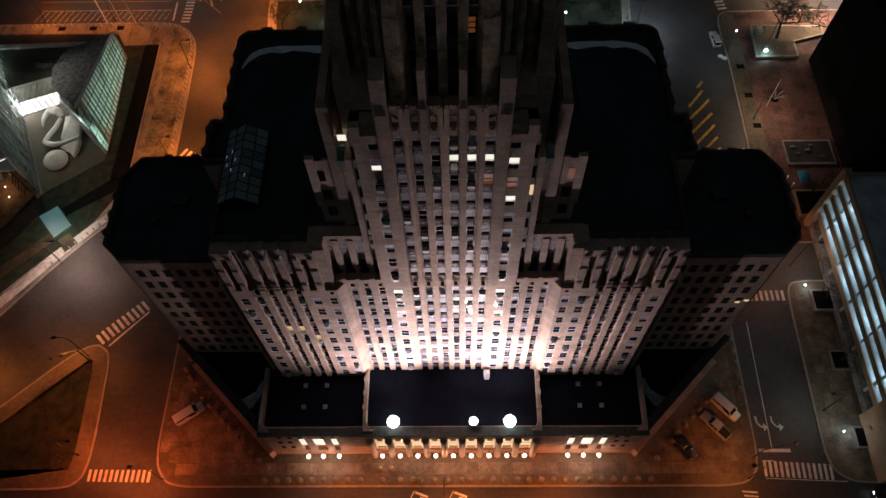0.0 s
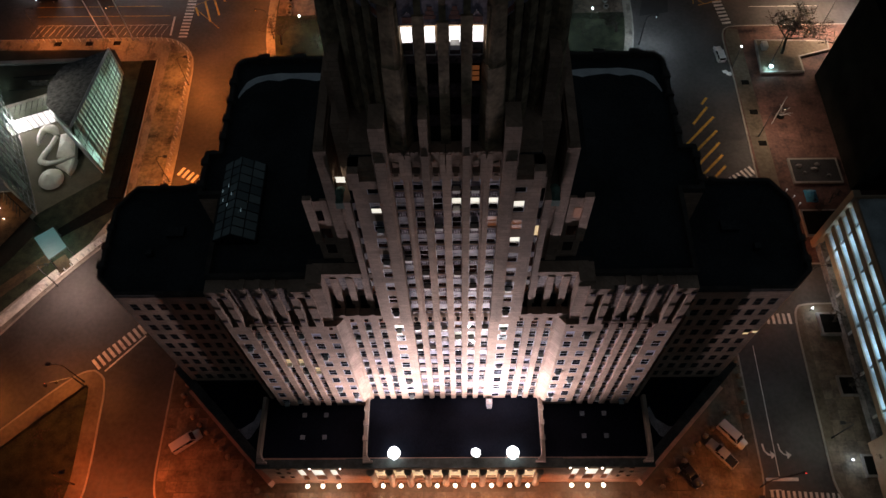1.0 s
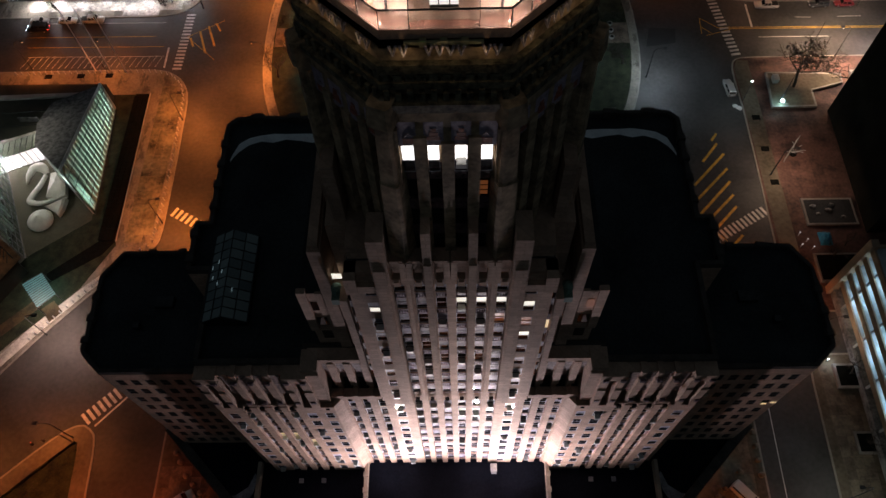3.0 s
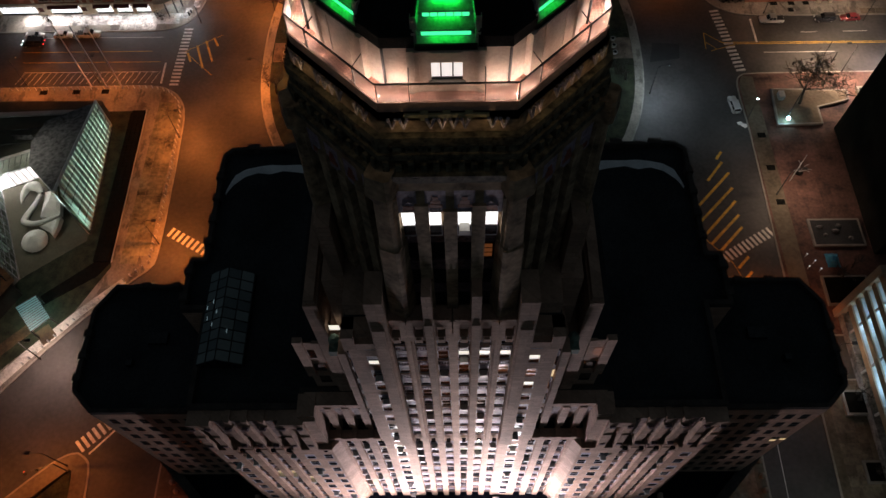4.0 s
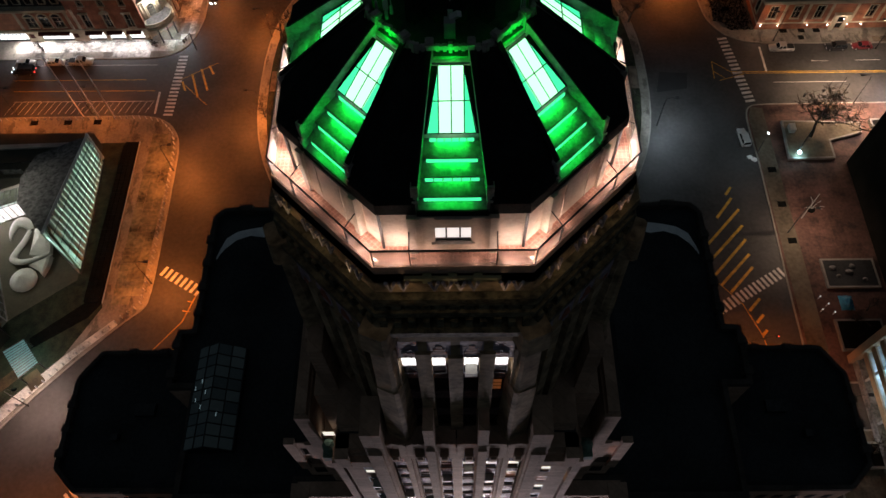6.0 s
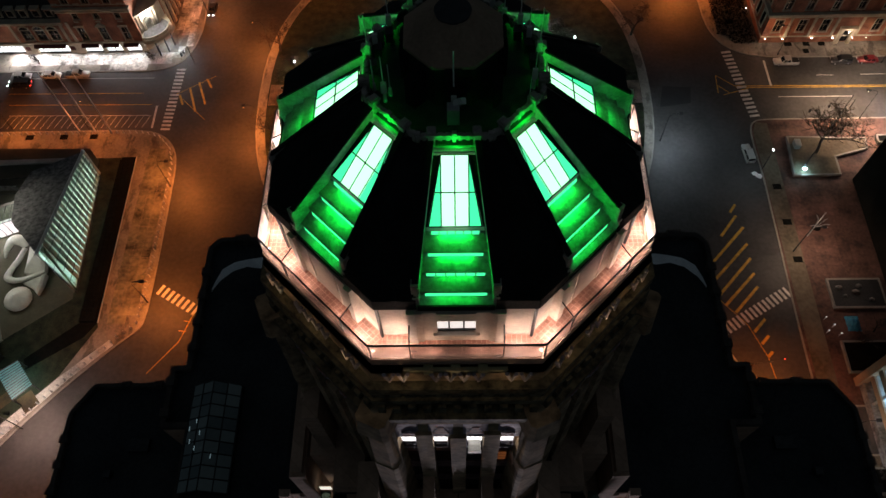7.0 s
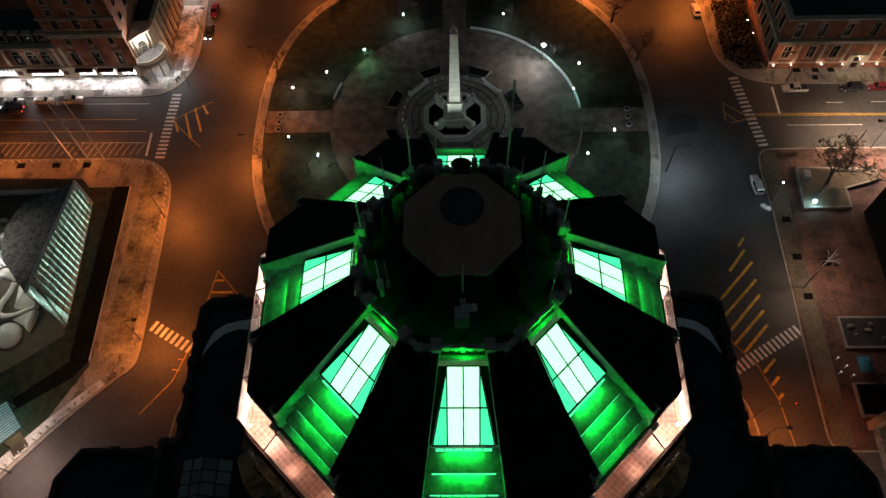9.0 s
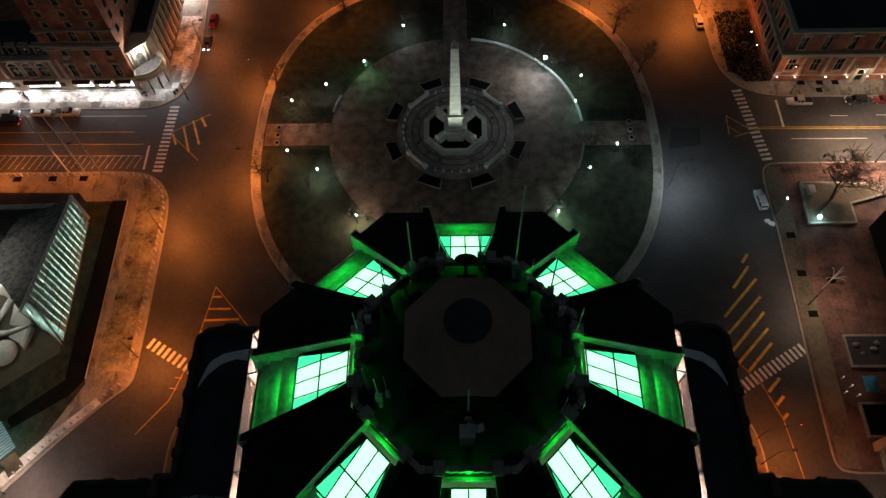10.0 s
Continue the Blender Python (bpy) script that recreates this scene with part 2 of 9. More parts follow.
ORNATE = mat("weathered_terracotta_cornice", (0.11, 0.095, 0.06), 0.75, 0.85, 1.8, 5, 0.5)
SPANDREL = mat("spandrel_terracotta", (0.075, 0.04, 0.034), 0.6, 0.7, 2.6, 7, 0.4, tint=(0.12, 0.075, 0.085))
SPANDREL2 = mat("pale_spandrel", (0.12, 0.075, 0.064), 0.7, 0.5, 1.6, 6, 0.3, rand=0.15)
HATCH = mat("hatch_paint", (0.35, 0.35, 0.36), 0.7, 0.2, 1, 6, 0.05)
LILAC = mat("lilac_frieze_tile", (0.36, 0.29, 0.36), 0.6, 0.35, 2.5, 9, 0.2)
REDTILE = mat("red_frieze_tile", (0.33, 0.11, 0.075), 0.6, 0.35, 2.5, 9, 0.2)
TILE2 = mat("pale_frieze_tile", (0.42, 0.35, 0.37), 0.6, 0.4, 2.5, 9, 0.3)
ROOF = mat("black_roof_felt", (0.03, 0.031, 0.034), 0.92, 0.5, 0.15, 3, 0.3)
ROOF2 = mat("podium_roof_felt", (0.009, 0.011, 0.018), 0.9, 0.4, 0.12, 3, 0.2, spec=0.05)
# Parapet stone, darkened in colour to offset the sky light on it.
PARAPET = mat("dark_parapet_stone", (0.06, 0.048, 0.042), 0.9, 0.45, 0.5, 4, 0.2)
DIRTYSNOW = mat("grey_slush", (0.3, 0.3, 0.33), 0.8, 0.4, 0.5, 4, 0.3)
SNOW = mat("old_snow", (0.85, 0.86, 0.9), 0.8, 0.15, 0.5, 5, 0.3)
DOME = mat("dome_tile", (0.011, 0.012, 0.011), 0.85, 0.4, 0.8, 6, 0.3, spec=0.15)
NICHE = mat("niche_stone", (0.3, 0.28, 0.25), 0.7, 0.45, 1.2, 6, 0.2)
DECK = mat("deck_paving", (0.46, 0.29, 0.22), 0.75, 0.2, 0.8, 7, 0.1)
DECKWALL = mat("deck_wall_stone", (0.46, 0.38, 0.31), 0.8, 0.2, 0.7, 6, 0.1)
GREYROOF = mat("lantern_roof", (0.27, 0.19, 0.13), 0.85, 0.25, 0.6, 6, 0.2)
METAL = mat("dark_metal", (0.05, 0.05, 0.052), 0.45, 0.3, 2, 12, 0.1, metal=0.7)
ALU = mat("pale_metal", (0.55, 0.56, 0.57), 0.4, 0.15, 2, 12, 0.05, metal=0.6)
BOLLARD = mat("weathered_bollard_stone", (0.21, 0.17, 0.13), 0.85, 0.35, 1.2, 6, 0.2)
FRIEZE = mat("pale_frieze_terracotta", (0.27, 0.2, 0.18), 0.7, 0.6, 2.4, 8, 0.4)
DARKCOPPER = mat("dark_copper_edge", (0.05, 0.065, 0.058), 0.7, 0.4, 1.2, 6, 0.1)
# Frame paint darkened to stand for the shade on the side wings.
SHADEFRAME = mat("shaded_frame_paint", (0.1, 0.09, 0.09), 0.6, 0.2, 2, 10, 0.05)
FRAME = mat("window_frame_paint", (0.5, 0.49, 0.53), 0.55, 0.2, 2, 10, 0.05, rand=0.25)
MATTPANE = mat("dusty_dark_glass", (0.012, 0.012, 0.013), 0.7, 0.3, 1, 5, 0.0, spec=0.2)
PANE = mat("dark_window_glass", (0.012, 0.013, 0.016), 0.04, 0.3, 1, 5, 0.0, rand=0.4)
BLIND = mat("window_blind", (0.29, 0.27, 0.34), 0.6, 0.2, 1.2, 8, 0.0, rand=0.6)
LIT = glow("lit_window", (1.0, 0.94, 0.8), 0.95)
LITWARM = glow("warm_lit_window", (1.0, 0.72, 0.38), 0.7)
LITDIM = glow("dim_orange_window", (1.0, 0.28, 0.06), 0.09)
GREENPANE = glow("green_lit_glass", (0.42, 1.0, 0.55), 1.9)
GREENPANE2 = glow("dim_green_lit_glass", (0.06, 1.0, 0.4), 1.25)
GREENSLIT = glow("green_lit_slit", (0.06, 1.0, 0.36), 1.35)
LITPANEL = glow("lit_roof_panel", (1.0, 0.93, 0.85), 0.32)
LITWHITE = glow("white_lit_window", (1.0, 0.96, 0.93), 2.2)
GLINT = glow("blue_white_glint", (0.6, 0.9, 1.0), 0.16)
GREENSLIT2 = glow("green_lit_segment", (0.06, 1.0, 0.36), 1.4)
LAMPWHITE = glow("lamp_glass_white", (1.0, 0.88, 0.72), 4)
LAMPFLOOD = glow("flood_lamp_glass", (0.95, 0.95, 1.0), 7)
LAMPWARM = glow("lamp_glass_warm", (1.0, 0.85, 0.65), 25)
LAMPCOOL = glow("lamp_glass_cool", (0.75, 0.92, 1.0), 12)
LAMPSOD = glow("lamp_glass_sodium", (1.0, 0.55, 0.2), 14)
REDLAMP = glow("red_tail_lamp", (1.0, 0.03, 0.02), 6)
ASPHALT = mat("asphalt", (0.05, 0.047, 0.046), 0.62, 0.42, 0.09, 1.2, 0.2)
CONCRETE = stained(mat("pavement_concrete", (0.23, 0.205, 0.175), 0.8, 0.4, 0.14, 2.2, 0.1), 0.22, 0.56, 0.42)
ICY = mat("slushy_paving_slab", (0.34, 0.31, 0.28), 0.6, 0.75, 0.3, 1.5, 0.1, rand=0.15, tint=(0.5, 0.48, 0.46))
KERB = mat("kerb_stone", (0.27, 0.25, 0.22), 0.8, 0.2, 0.6, 5, 0.1)
BRICKPAVE = mat("red_brick_paving", (0.11, 0.055, 0.043), 0.8, 0.6, 0.22, 1.6, 0.2, rand=0.2)
EARTH = mat("patchy_ground", (0.1, 0.08, 0.055), 0.95, 0.3, 0.12, 1.4, 0.2, tint=(0.13, 0.11, 0.08))
GRASS = mat("winter_lawn", (0.02, 0.025, 0.011), 0.95, 0.7, 0.5, 3.5, 0.6)
PAINT = mat("white_road_paint", (0.62, 0.61, 0.58), 0.7, 0.3, 0.8, 4, 0.05)
YELLOW = mat("yellow_road_paint", (0.62, 0.36, 0.05), 0.7, 0.35, 0.8, 4, 0.05)
PLAZA = mat("plaza_stone", (0.13, 0.095, 0.072), 0.75, 0.6, 0.45, 3.5, 0.15)
MARBLE = mat("weathered_marble", (0.62, 0.63, 0.58), 0.6, 0.15, 0.7, 6, 0.08)
GRANITE = mat("grey_granite", (0.22, 0.205, 0.19), 0.7, 0.3, 0.5, 7, 0.1)
KERBDARK = mat("black_cobble", (0.03, 0.028, 0.026), 0.7, 0.3, 1, 5, 0.2, rand=0.4)
PALEPAVE = mat("slushy_pale_pavement", (0.55, 0.53, 0.5), 0.8, 0.45, 0.3, 3, 0.1)
DARKPATH = mat("dull_brown_paving", (0.075, 0.045, 0.02), 0.85, 0.5, 0.4, 3, 0.1)
DARKBED = mat("dark_planting", (0.006, 0.006, 0.005), 0.95, 0.4, 1, 6, 0.6, spec=0.1)
BARK = mat("bare_bark", (0.04, 0.031, 0.024), 0.9, 0.3, 2, 14, 0.3)
BRICK = mat("red_brick", (0.31, 0.125, 0.075), 0.85, 0.45, 0.5, 7, 0.2)
LIMESTONE = mat("limestone_trim", (0.5, 0.43, 0.33), 0.8, 0.2, 0.6, 6, 0.1)
AWNING = mat("dark_red_awning", (0.09, 0.025, 0.025), 0.8, 0.2, 1, 6, 0.05)
SHOPGLOW = glow("lit_shop_window", (0.95, 0.98, 1.0), 2.2)
BUFF = mat("buff_concrete", (0.36, 0.235, 0.15), 0.85, 0.2, 0.4, 5, 0.1)
PALEWALL = mat("pale_inner_paint", (0.66, 0.69, 0.66), 0.7, 0.15, 0.3, 4, 0.05)
SLAB = mat("deck_concrete", (0.42, 0.43, 0.43), 0.7, 0.3, 0.3, 4, 0.1)
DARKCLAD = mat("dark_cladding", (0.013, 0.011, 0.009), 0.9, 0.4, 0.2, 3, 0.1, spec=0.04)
GARAGEWALL = mat("stained_deck_wall", (0.2, 0.205, 0.21), 0.8, 0.6, 0.5, 2.5, 0.2)
SLATE = mat("slate_roof", (0.12, 0.115, 0.115), 0.7, 0.75, 1.1, 3, 0.2)
TERRACE = mat("terrace_paving", (0.085, 0.078, 0.048), 0.8, 0.25, 0.15, 2, 0.1)
WHITESCULPT = mat("white_sculpture_paint", (0.72, 0.7, 0.64), 0.5, 0.12, 0.8, 6, 0.05)


def sheet(name, tint, gloss):
    """Thin window glass: clear with a tint and a little mirror shine."""
    m = bpy.data.materials.new(name)
    m.use_nodes = True
    nt = m.node_tree
    clear, shine, mix = nt.nodes.new("ShaderNodeBsdfTransparent"), nt.nodes.new("ShaderNodeBsdfGlossy"), nt.nodes.new("ShaderNodeMixShader")
    clear.inputs["Color"].default_value = (*tint, 1)
    shine.inputs["Roughness"].default_value = 0.04
    mix.inputs["Fac"].default_value = gloss
    nt.links.new(clear.outputs[0], mix.inputs[1])
    nt.links.new(shine.outputs[0], mix.inputs[2])
    nt.links.new(mix.outputs[0], nt.nodes["Material Output"].inputs["Surface"])
    return m


ROOFOLIVE = mat("olive_roof_sheet", (0.05, 0.048, 0.032), 0.6, 0.4, 0.3, 4, 0.1)
GLASS = sheet("clear_glass", (0.75, 0.9, 0.84), 0.07)
COPPER = mat("green_copper", (0.16, 0.24, 0.19), 0.7, 0.3, 1.2, 6, 0.2)
BLUESHEET = mat("crumpled_blue_sheet", (0.03, 0.22, 0.38), 0.4, 0.3, 1.5, 8, 0.3)
RUBBER = mat("tyre_rubber", (0.015, 0.015, 0.015), 0.85, 0.2, 3, 15, 0.1)


# ---- building blocks ----
def box(bm, x0, x1, y0, y1, z0, z1):
    v = [bm.verts.new(p) for p in ((x0, y0, z0), (x1, y0, z0), (x1, y1, z0), (x0, y1, z0), (x0, y0, z1), (x1, y0, z1), (x1, y1, z1), (x0, y1, z1))]
    for f in ((3, 2, 1, 0), (4, 5, 6, 7), (0, 1, 5, 4), (1, 2, 6, 5), (2, 3, 7, 6), (3, 0, 4, 7)):
        bm.faces.new([v[i] for i in f])


def prism(bm, poly, z0, z1, top=None):
    """An upright prism over a polygon (counter-clockwise); top: another polygon for its upper end."""
    a = [bm.verts.new((x, y, z0)) for x, y in poly]
    b = [bm.verts.new((x, y, z1)) for x, y in (top or poly)]
    n = len(a)
    bm.faces.new(a[::-1])
    bm.faces.new(b)
    for i in range(n):
        bm.faces.new((a[i], a[(i + 1) % n], b[(i + 1) % n], b[i]))


def ring(bm, outer, inner, z0, z1):
    """A closed band between two polygons of the same number of corners."""
    n = len(outer)
    q = [[bm.verts.new((x, y, z)) for x, y in p] for p, z in ((outer, z0), (outer, z1), (inner, z1), (inner, z0))]
    for i in range(n):
        j = (i + 1) % n
        for k in range(4):
            bm.faces.new((q[k][i], q[k][j], q[(k + 1) % 4][j], q[(k + 1) % 4][i]))


def tube(bm, p0, p1, r0, r1, sides=6):
    p0, p1 = Vector(p0), Vector(p1)
    m = (p1 - p0).to_track_quat("Z", "Y").to_matrix()
    rows = []
    for p, r in ((p0, r0), (p1, r1)):
        rows.append([bm.verts.new(p + m @ Vector((r * math.cos(2 * math.pi * i / sides), r * math.sin(2 * math.pi * i / sides), 0))) for i in range(sides)])
    for i in range(sides):
        bm.faces.new((rows[0][i], rows[0][(i + 1) % sides], rows[1][(i + 1) % sides], rows[1][i]))
    bm.faces.new(rows[0][::-1])
    bm.faces.new(rows[1])


def lathe(bm, profile, sides=24, centre=(0, 0), turn=0.0):
    """A turned body from (radius, height) pairs."""
    rows = []
    for r, z in profile:
        rows.append([bm.verts.new((centre[0] + r * math.cos(turn + 2 * math.pi * i / sides), centre[1] + r * math.sin(turn + 2 * math.pi * i / sides), z)) for i in range(sides)])
    for a, b in zip(rows, rows[1:]):
        for i in range(sides):
            bm.faces.new((a[i], a[(i + 1) % sides], b[(i + 1) % sides], b[i]))
    bm.faces.new(rows[0][::-1])
    bm.faces.new(rows[-1])


def octagon(apothem, centre=(AX, AY)):
    r = apothem / math.cos(radians(22.5))
    return [(centre[0] + r * math.cos(radians(22.5 + 45 * k)), centre[1] + r * math.sin(radians(22.5 + 45 * k))) for k in range(8)]


def mesh_of(name, bm, material, smooth=False):
    bmesh.ops.recalc_face_normals(bm, faces=bm.faces)
    me = bpy.data.meshes.new(name)
    bm.to_mesh(me)
    bm.free()
    me.materials.append(material)
    if smooth:
        for p in me.polygons:
            p.use_smooth = True
    return me


def part(name, bm, material, parent, label="", smooth=False):
    ob = new(name, mesh_of(name, bm, material, smooth) if isinstance(bm, bmesh.types.BMesh) else bm)
    ob.parent = parent
    if label:
        ob["label"] = label
    return ob


PIECES = {}


def piece(name, material, parent, x0, x1, y0, y1, z0, z1, label="", face=None):
    """One box as a part of its own; alike boxes share a mesh. face: on that face of the octagon, y meaning out from the axis."""
    size = tuple(round(v, 3) for v in (x1 - x0, y1 - y0, z1 - z0))
    key = (size, material.name)
    if key not in PIECES:
        bm = bmesh.new()
        box(bm, -size[0] / 2, size[0] / 2, -size[1] / 2, size[1] / 2, -size[2] / 2, size[2] / 2)
        PIECES[key] = mesh_of(name, bm, material)
    ob = part(name, PIECES[key], material, parent, label)
    x, y, z = (x0 + x1) / 2, (y0 + y1) / 2, (z0 + z1) / 2
    if face is None:
        ob.location = (x, y, z)
    else:
        a = radians(45 * face)
        ob.location = (AX + x * math.cos(a) + y * math.sin(a), AY + x * math.sin(a) - y * math.cos(a), z)
        ob.rotation_euler = (0, 0, a)
    return ob


def thing(name, label, category, place=(0, 0, 0), turn=0.0, group="", kind=""):
    ob = new(name)
    ob.matrix_world = pose(*place, 0, 0, turn)
    return tagged(ob, label, category, group, kind)


def solid(name, bm, material, label, category, kind="", group="", smooth=False):
    return tagged(new(name, mesh_of(name, bm, material, smooth)), label, category, group, kind)


def line_points(points, step):
    """Points at even steps along a line of corners."""
    out, rest = [], 0.0
    for (ax, ay), (bx, by) in zip(points, points[1:]):
        d = math.hypot(bx - ax, by - ay)
        s = rest
        while s < d:
            out.append((ax + (bx - ax) * s / d, ay + (by - ay) * s / d, math.atan2(by - ay, bx - ax)))
            s += step
        rest = s - d
    return out


# ---- the ground ----
bm = bmesh.new()
box(bm, -700, 700, -500, 900, -0.5, 0.0)
solid("road", bm, ASPHALT, "dark worn asphalt of the streets and the traffic circle", "road", "structure")


def inset(poly, d):
    """A polygon (counter-clockwise) drawn in by d on every side."""
    n, out = len(poly), []
    for i in range(n):
        p, a, b = Vector(poly[i]), Vector(poly[i - 1]), Vector(poly[(i + 1) % n])
        u, v = (p - a).normalized(), (b - p).normalized()
        nu, nv = Vector((-u.y, u.x)), Vector((-v.y, v.x))
        k = 1 + nu.dot(nv)
        out.append(tuple(p + (nu + nv) * (d / max(k, 0.3))))
    return out


def rounded(poly, reach):
    """A polygon with its corners cut round."""
    for cut in (reach, reach * 0.4):
        n, out = len(poly), []
        for i in range(n):
            p, a, b = Vector(poly[i]), Vector(poly[i - 1]), Vector(poly[(i + 1) % n])
            for q in (a, b):
                d = (q - p).length
                out.append(tuple(p + (q - p) / d * min(cut, d * 0.3)))
        poly = out
    return poly


def pavement(name, poly, material, label, height=0.15):
    bm = bmesh.new()
    prism(bm, inset(poly, 0.35), 0, height)
    ob = solid(name, bm, material, label, "pavement", "structure")
    bm = bmesh.new()
    ring(bm, poly, inset(poly, 0.35), 0, height + 0.004)
    part("kerb", bm, KERB, ob, "pale kerb stones")
    return ob


CITY_BLOCK = [(-49.5, -35.3), (48.8, -35.4), (52.5, -34.3), (54, -31), (54.2, 15), (53.8, 20), (52, 24.5), (47, 29), (-47, 29), (-51.5, 25), (-53.4, 20), (-53.6, -30), (-52.1, -33.5)]
COURT_BLOCK = [(-125, -45), (-90.5, -2), (-82, 9.6), (-74, 19), (-65.8, 27.5), (-63.0, 29.6), (-62.3, 32), (-62.3, 40), (-62.6, 55), (-63.2, 70.7), (-64.6, 75.2), (-68, 78.8), (-72.7, 80.1), (-125, 80)]
HOTEL_BLOCK = [(-125, 98.7), (-74, 98.3), (-68.8, 99.8), (-65.6, 104), (-64.2, 110), (-64, 115), (-64.6, 125), (-67, 160), (-125, 160)]
BRICK_BLOCK = [(58, 160), (60.5, 135), (62, 120), (62.1, 112), (64, 105.6), (68, 101.6), (74, 99.8), (130, 99), (130, 160)]
EAST_BLOCK = [(66.1, 14.5), (67.8, 13.2), (130, 13.2), (130, 80.8), (70, 80.8), (67.6, 80.2), (66.6, 78), (66.4, 74.5), (66.7, 64), (66.4, 50), (66, 34), (65.9, 17)]
SOUTH_BLOCK = [(65.7, -31.5), (68, -34.4), (72, -35), (130, -35), (130, 4.6), (68.5, 4.6), (66.9, 3.6), (66.3, 1), (66.0, -14), (65.7, -26)]
ISLAND = [(-101, -35.8), (-69.5, -35.6), (-66.5, -34.6), (-65.4, -32), (-65.2, -27), (-66, -11), (-67.3, -8.8), (-70.3, -7.6), (-75.4, -11.5), (-84.8, -20.4)]
CITY_BLOCK, COURT_BLOCK, HOTEL_BLOCK, BRICK_BLOCK, EAST_BLOCK, SOUTH_BLOCK, ISLAND = (rounded(p, 2.0) for p in (CITY_BLOCK, COURT_BLOCK, HOTEL_BLOCK, BRICK_BLOCK, EAST_BLOCK, SOUTH_BLOCK, ISLAND))
pavement("pavement_city_hall", CITY_BLOCK, EARTH, "patched concrete forecourt round the city hall")
pavement("pavement_court", COURT_BLOCK, CONCRETE, "stained concrete pavement round the court house")
pavement("pavement_hotel", HOTEL_BLOCK, CONCRETE, "pale concrete pavement in front of the hotel")
pavement("pavement_brick_house", BRICK_BLOCK, CONCRETE, "concrete pavement round the brick building")
pavement("pavement_plaza", EAST_BLOCK, BRICKPAVE, "dark red brick plaza paving")
pavement("pavement_south", SOUTH_BLOCK, EARTH, "worn concrete and soil beside the parking decks")
pavement("pavement_island", ISLAND, EARTH, "concrete rim of the traffic island")
bm = bmesh.new()
prism(bm, inset(ISLAND, 3.2), 0.15, 0.2)
solid("island_lawn", bm, GRASS, "dark winter lawn of the traffic island", "lawn", "structure")
bm = bmesh.new()
prism(bm, [(66.8, 14.5), (70.5, 14.0), (70.8, 79.5), (68.2, 79.8), (67.2, 77), (67.2, 64)], 0.15, 0.156)
solid("pavement_kerbside", bm, EARTH, "concrete strip along the plaza kerb", "pavement", "structure")
bm = bmesh.new()
prism(bm, [(-75.5, 31.2), (-71.9, 31.2), (-72.7, 72.2), (-76.0, 72.2)], 0.15, 0.17)
trench = solid("planting_strip", bm, DARKBED, "dark planted trench beside the court plaza", "planting", "structure")
bm = bmesh.new()
box(bm, -0.28, 0.28, -0.4, 0.4, 0, 0.12)
cobble = mesh_of("cobble", bm, KERBDARK)
for i in range(33):
    for j in range(2):
        f = (i + 0.5 + 0.3 * j) / 34
        part("cobble", cobble, KERBDARK, trench).location = (-74.2 + 1.4 * j - 0.7 * f, 31.4 + 40.4 * f, 0.17)
bm = bmesh.new()
prism(bm, [(-71.9, 31.2), (-71.75, 31.2), (-72.55, 72.2), (-72.7, 72.2)], 0.15, 0.34)
part("trench_edge", bm, ALU, trench, "thin pale metal edging")
bm = bmesh.new()
prism(bm, [(-75.5, 31.2), (-71.9, 31.2), (-74.0, 28.0), (-83.6, 21.4), (-84.6, 23.6)], 0.15, 0.19)
solid("planting_strip", bm, DARKBED, "dark planted trench turning along the court lawn", "planting", "structure")
bm = bmesh.new()
prism(bm, [(-96, -6.5), (-82.4, 10.6), (-74.6, 19.6), (-67.6, 26.4), (-68.8, 27.4), (-76.2, 20.4), (-84.6, 11.4), (-97.6, -5.0)], 0.15, 0.165)
solid("pavement_strip", bm, PALEPAVE, "pale concrete strip along the diagonal kerb", "pavement", "structure")
bm = bmesh.new()
prism(bm, [(-103, -10), (-87, 9), (-76.8, 20), (-71.6, 30.2), (-71.9, 31.2), (-75.5, 31.2), (-76.0, 72.0), (-82, 72.0), (-82, 66), (-80.2, 36), (-90, 27.5), (-104, 4)], 0.15, 0.172)
solid("court_lawn", bm, GRASS, "dark lawn beside the court house", "lawn", "structure")
bm = bmesh.new()
prism(bm, [(-104, -5.5), (-93, 6.6), (-83.8, 15.9), (-85.4, 17.6), (-93.8, 9.2), (-105.5, -4)], 0.15, 0.178)
solid("pavement_path", bm, DARKPATH, "brown paved path along the court lawn", "path", "structure")
bm = bmesh.new()
prism(bm, [(-83.6, 15.4), (-81.1, 12.7), (-79.0, 14.9), (-81.4, 17.4)], 0.15, 0.181)
solid("pavement_path", bm, DARKPATH, "short brown paved path from the glass porch", "path", "structure")
bm = bmesh.new()
prism(bm, [(-78.3, 36.5), (-80.4, 69), (-109, 70), (-101, 51), (-90, 27.6)], 0.15, 0.18)
solid("court_terrace", bm, TERRACE, "olive-grey stone terrace of the court house", "terrace", "structure")

# the park in the circle
PC = (-0.6, 90.4)


def oval(a, b, e, n=72):
    out = []
    for i in range(n):
        c, s = math.cos(2 * math.pi * i / n), math.sin(2 * math.pi * i / n)
        out.append((PC[0] + a * math.copysign(abs(c) ** (2 / e), c), PC[1] + b * math.copysign(abs(s) ** (2 / e), s)))
    return out


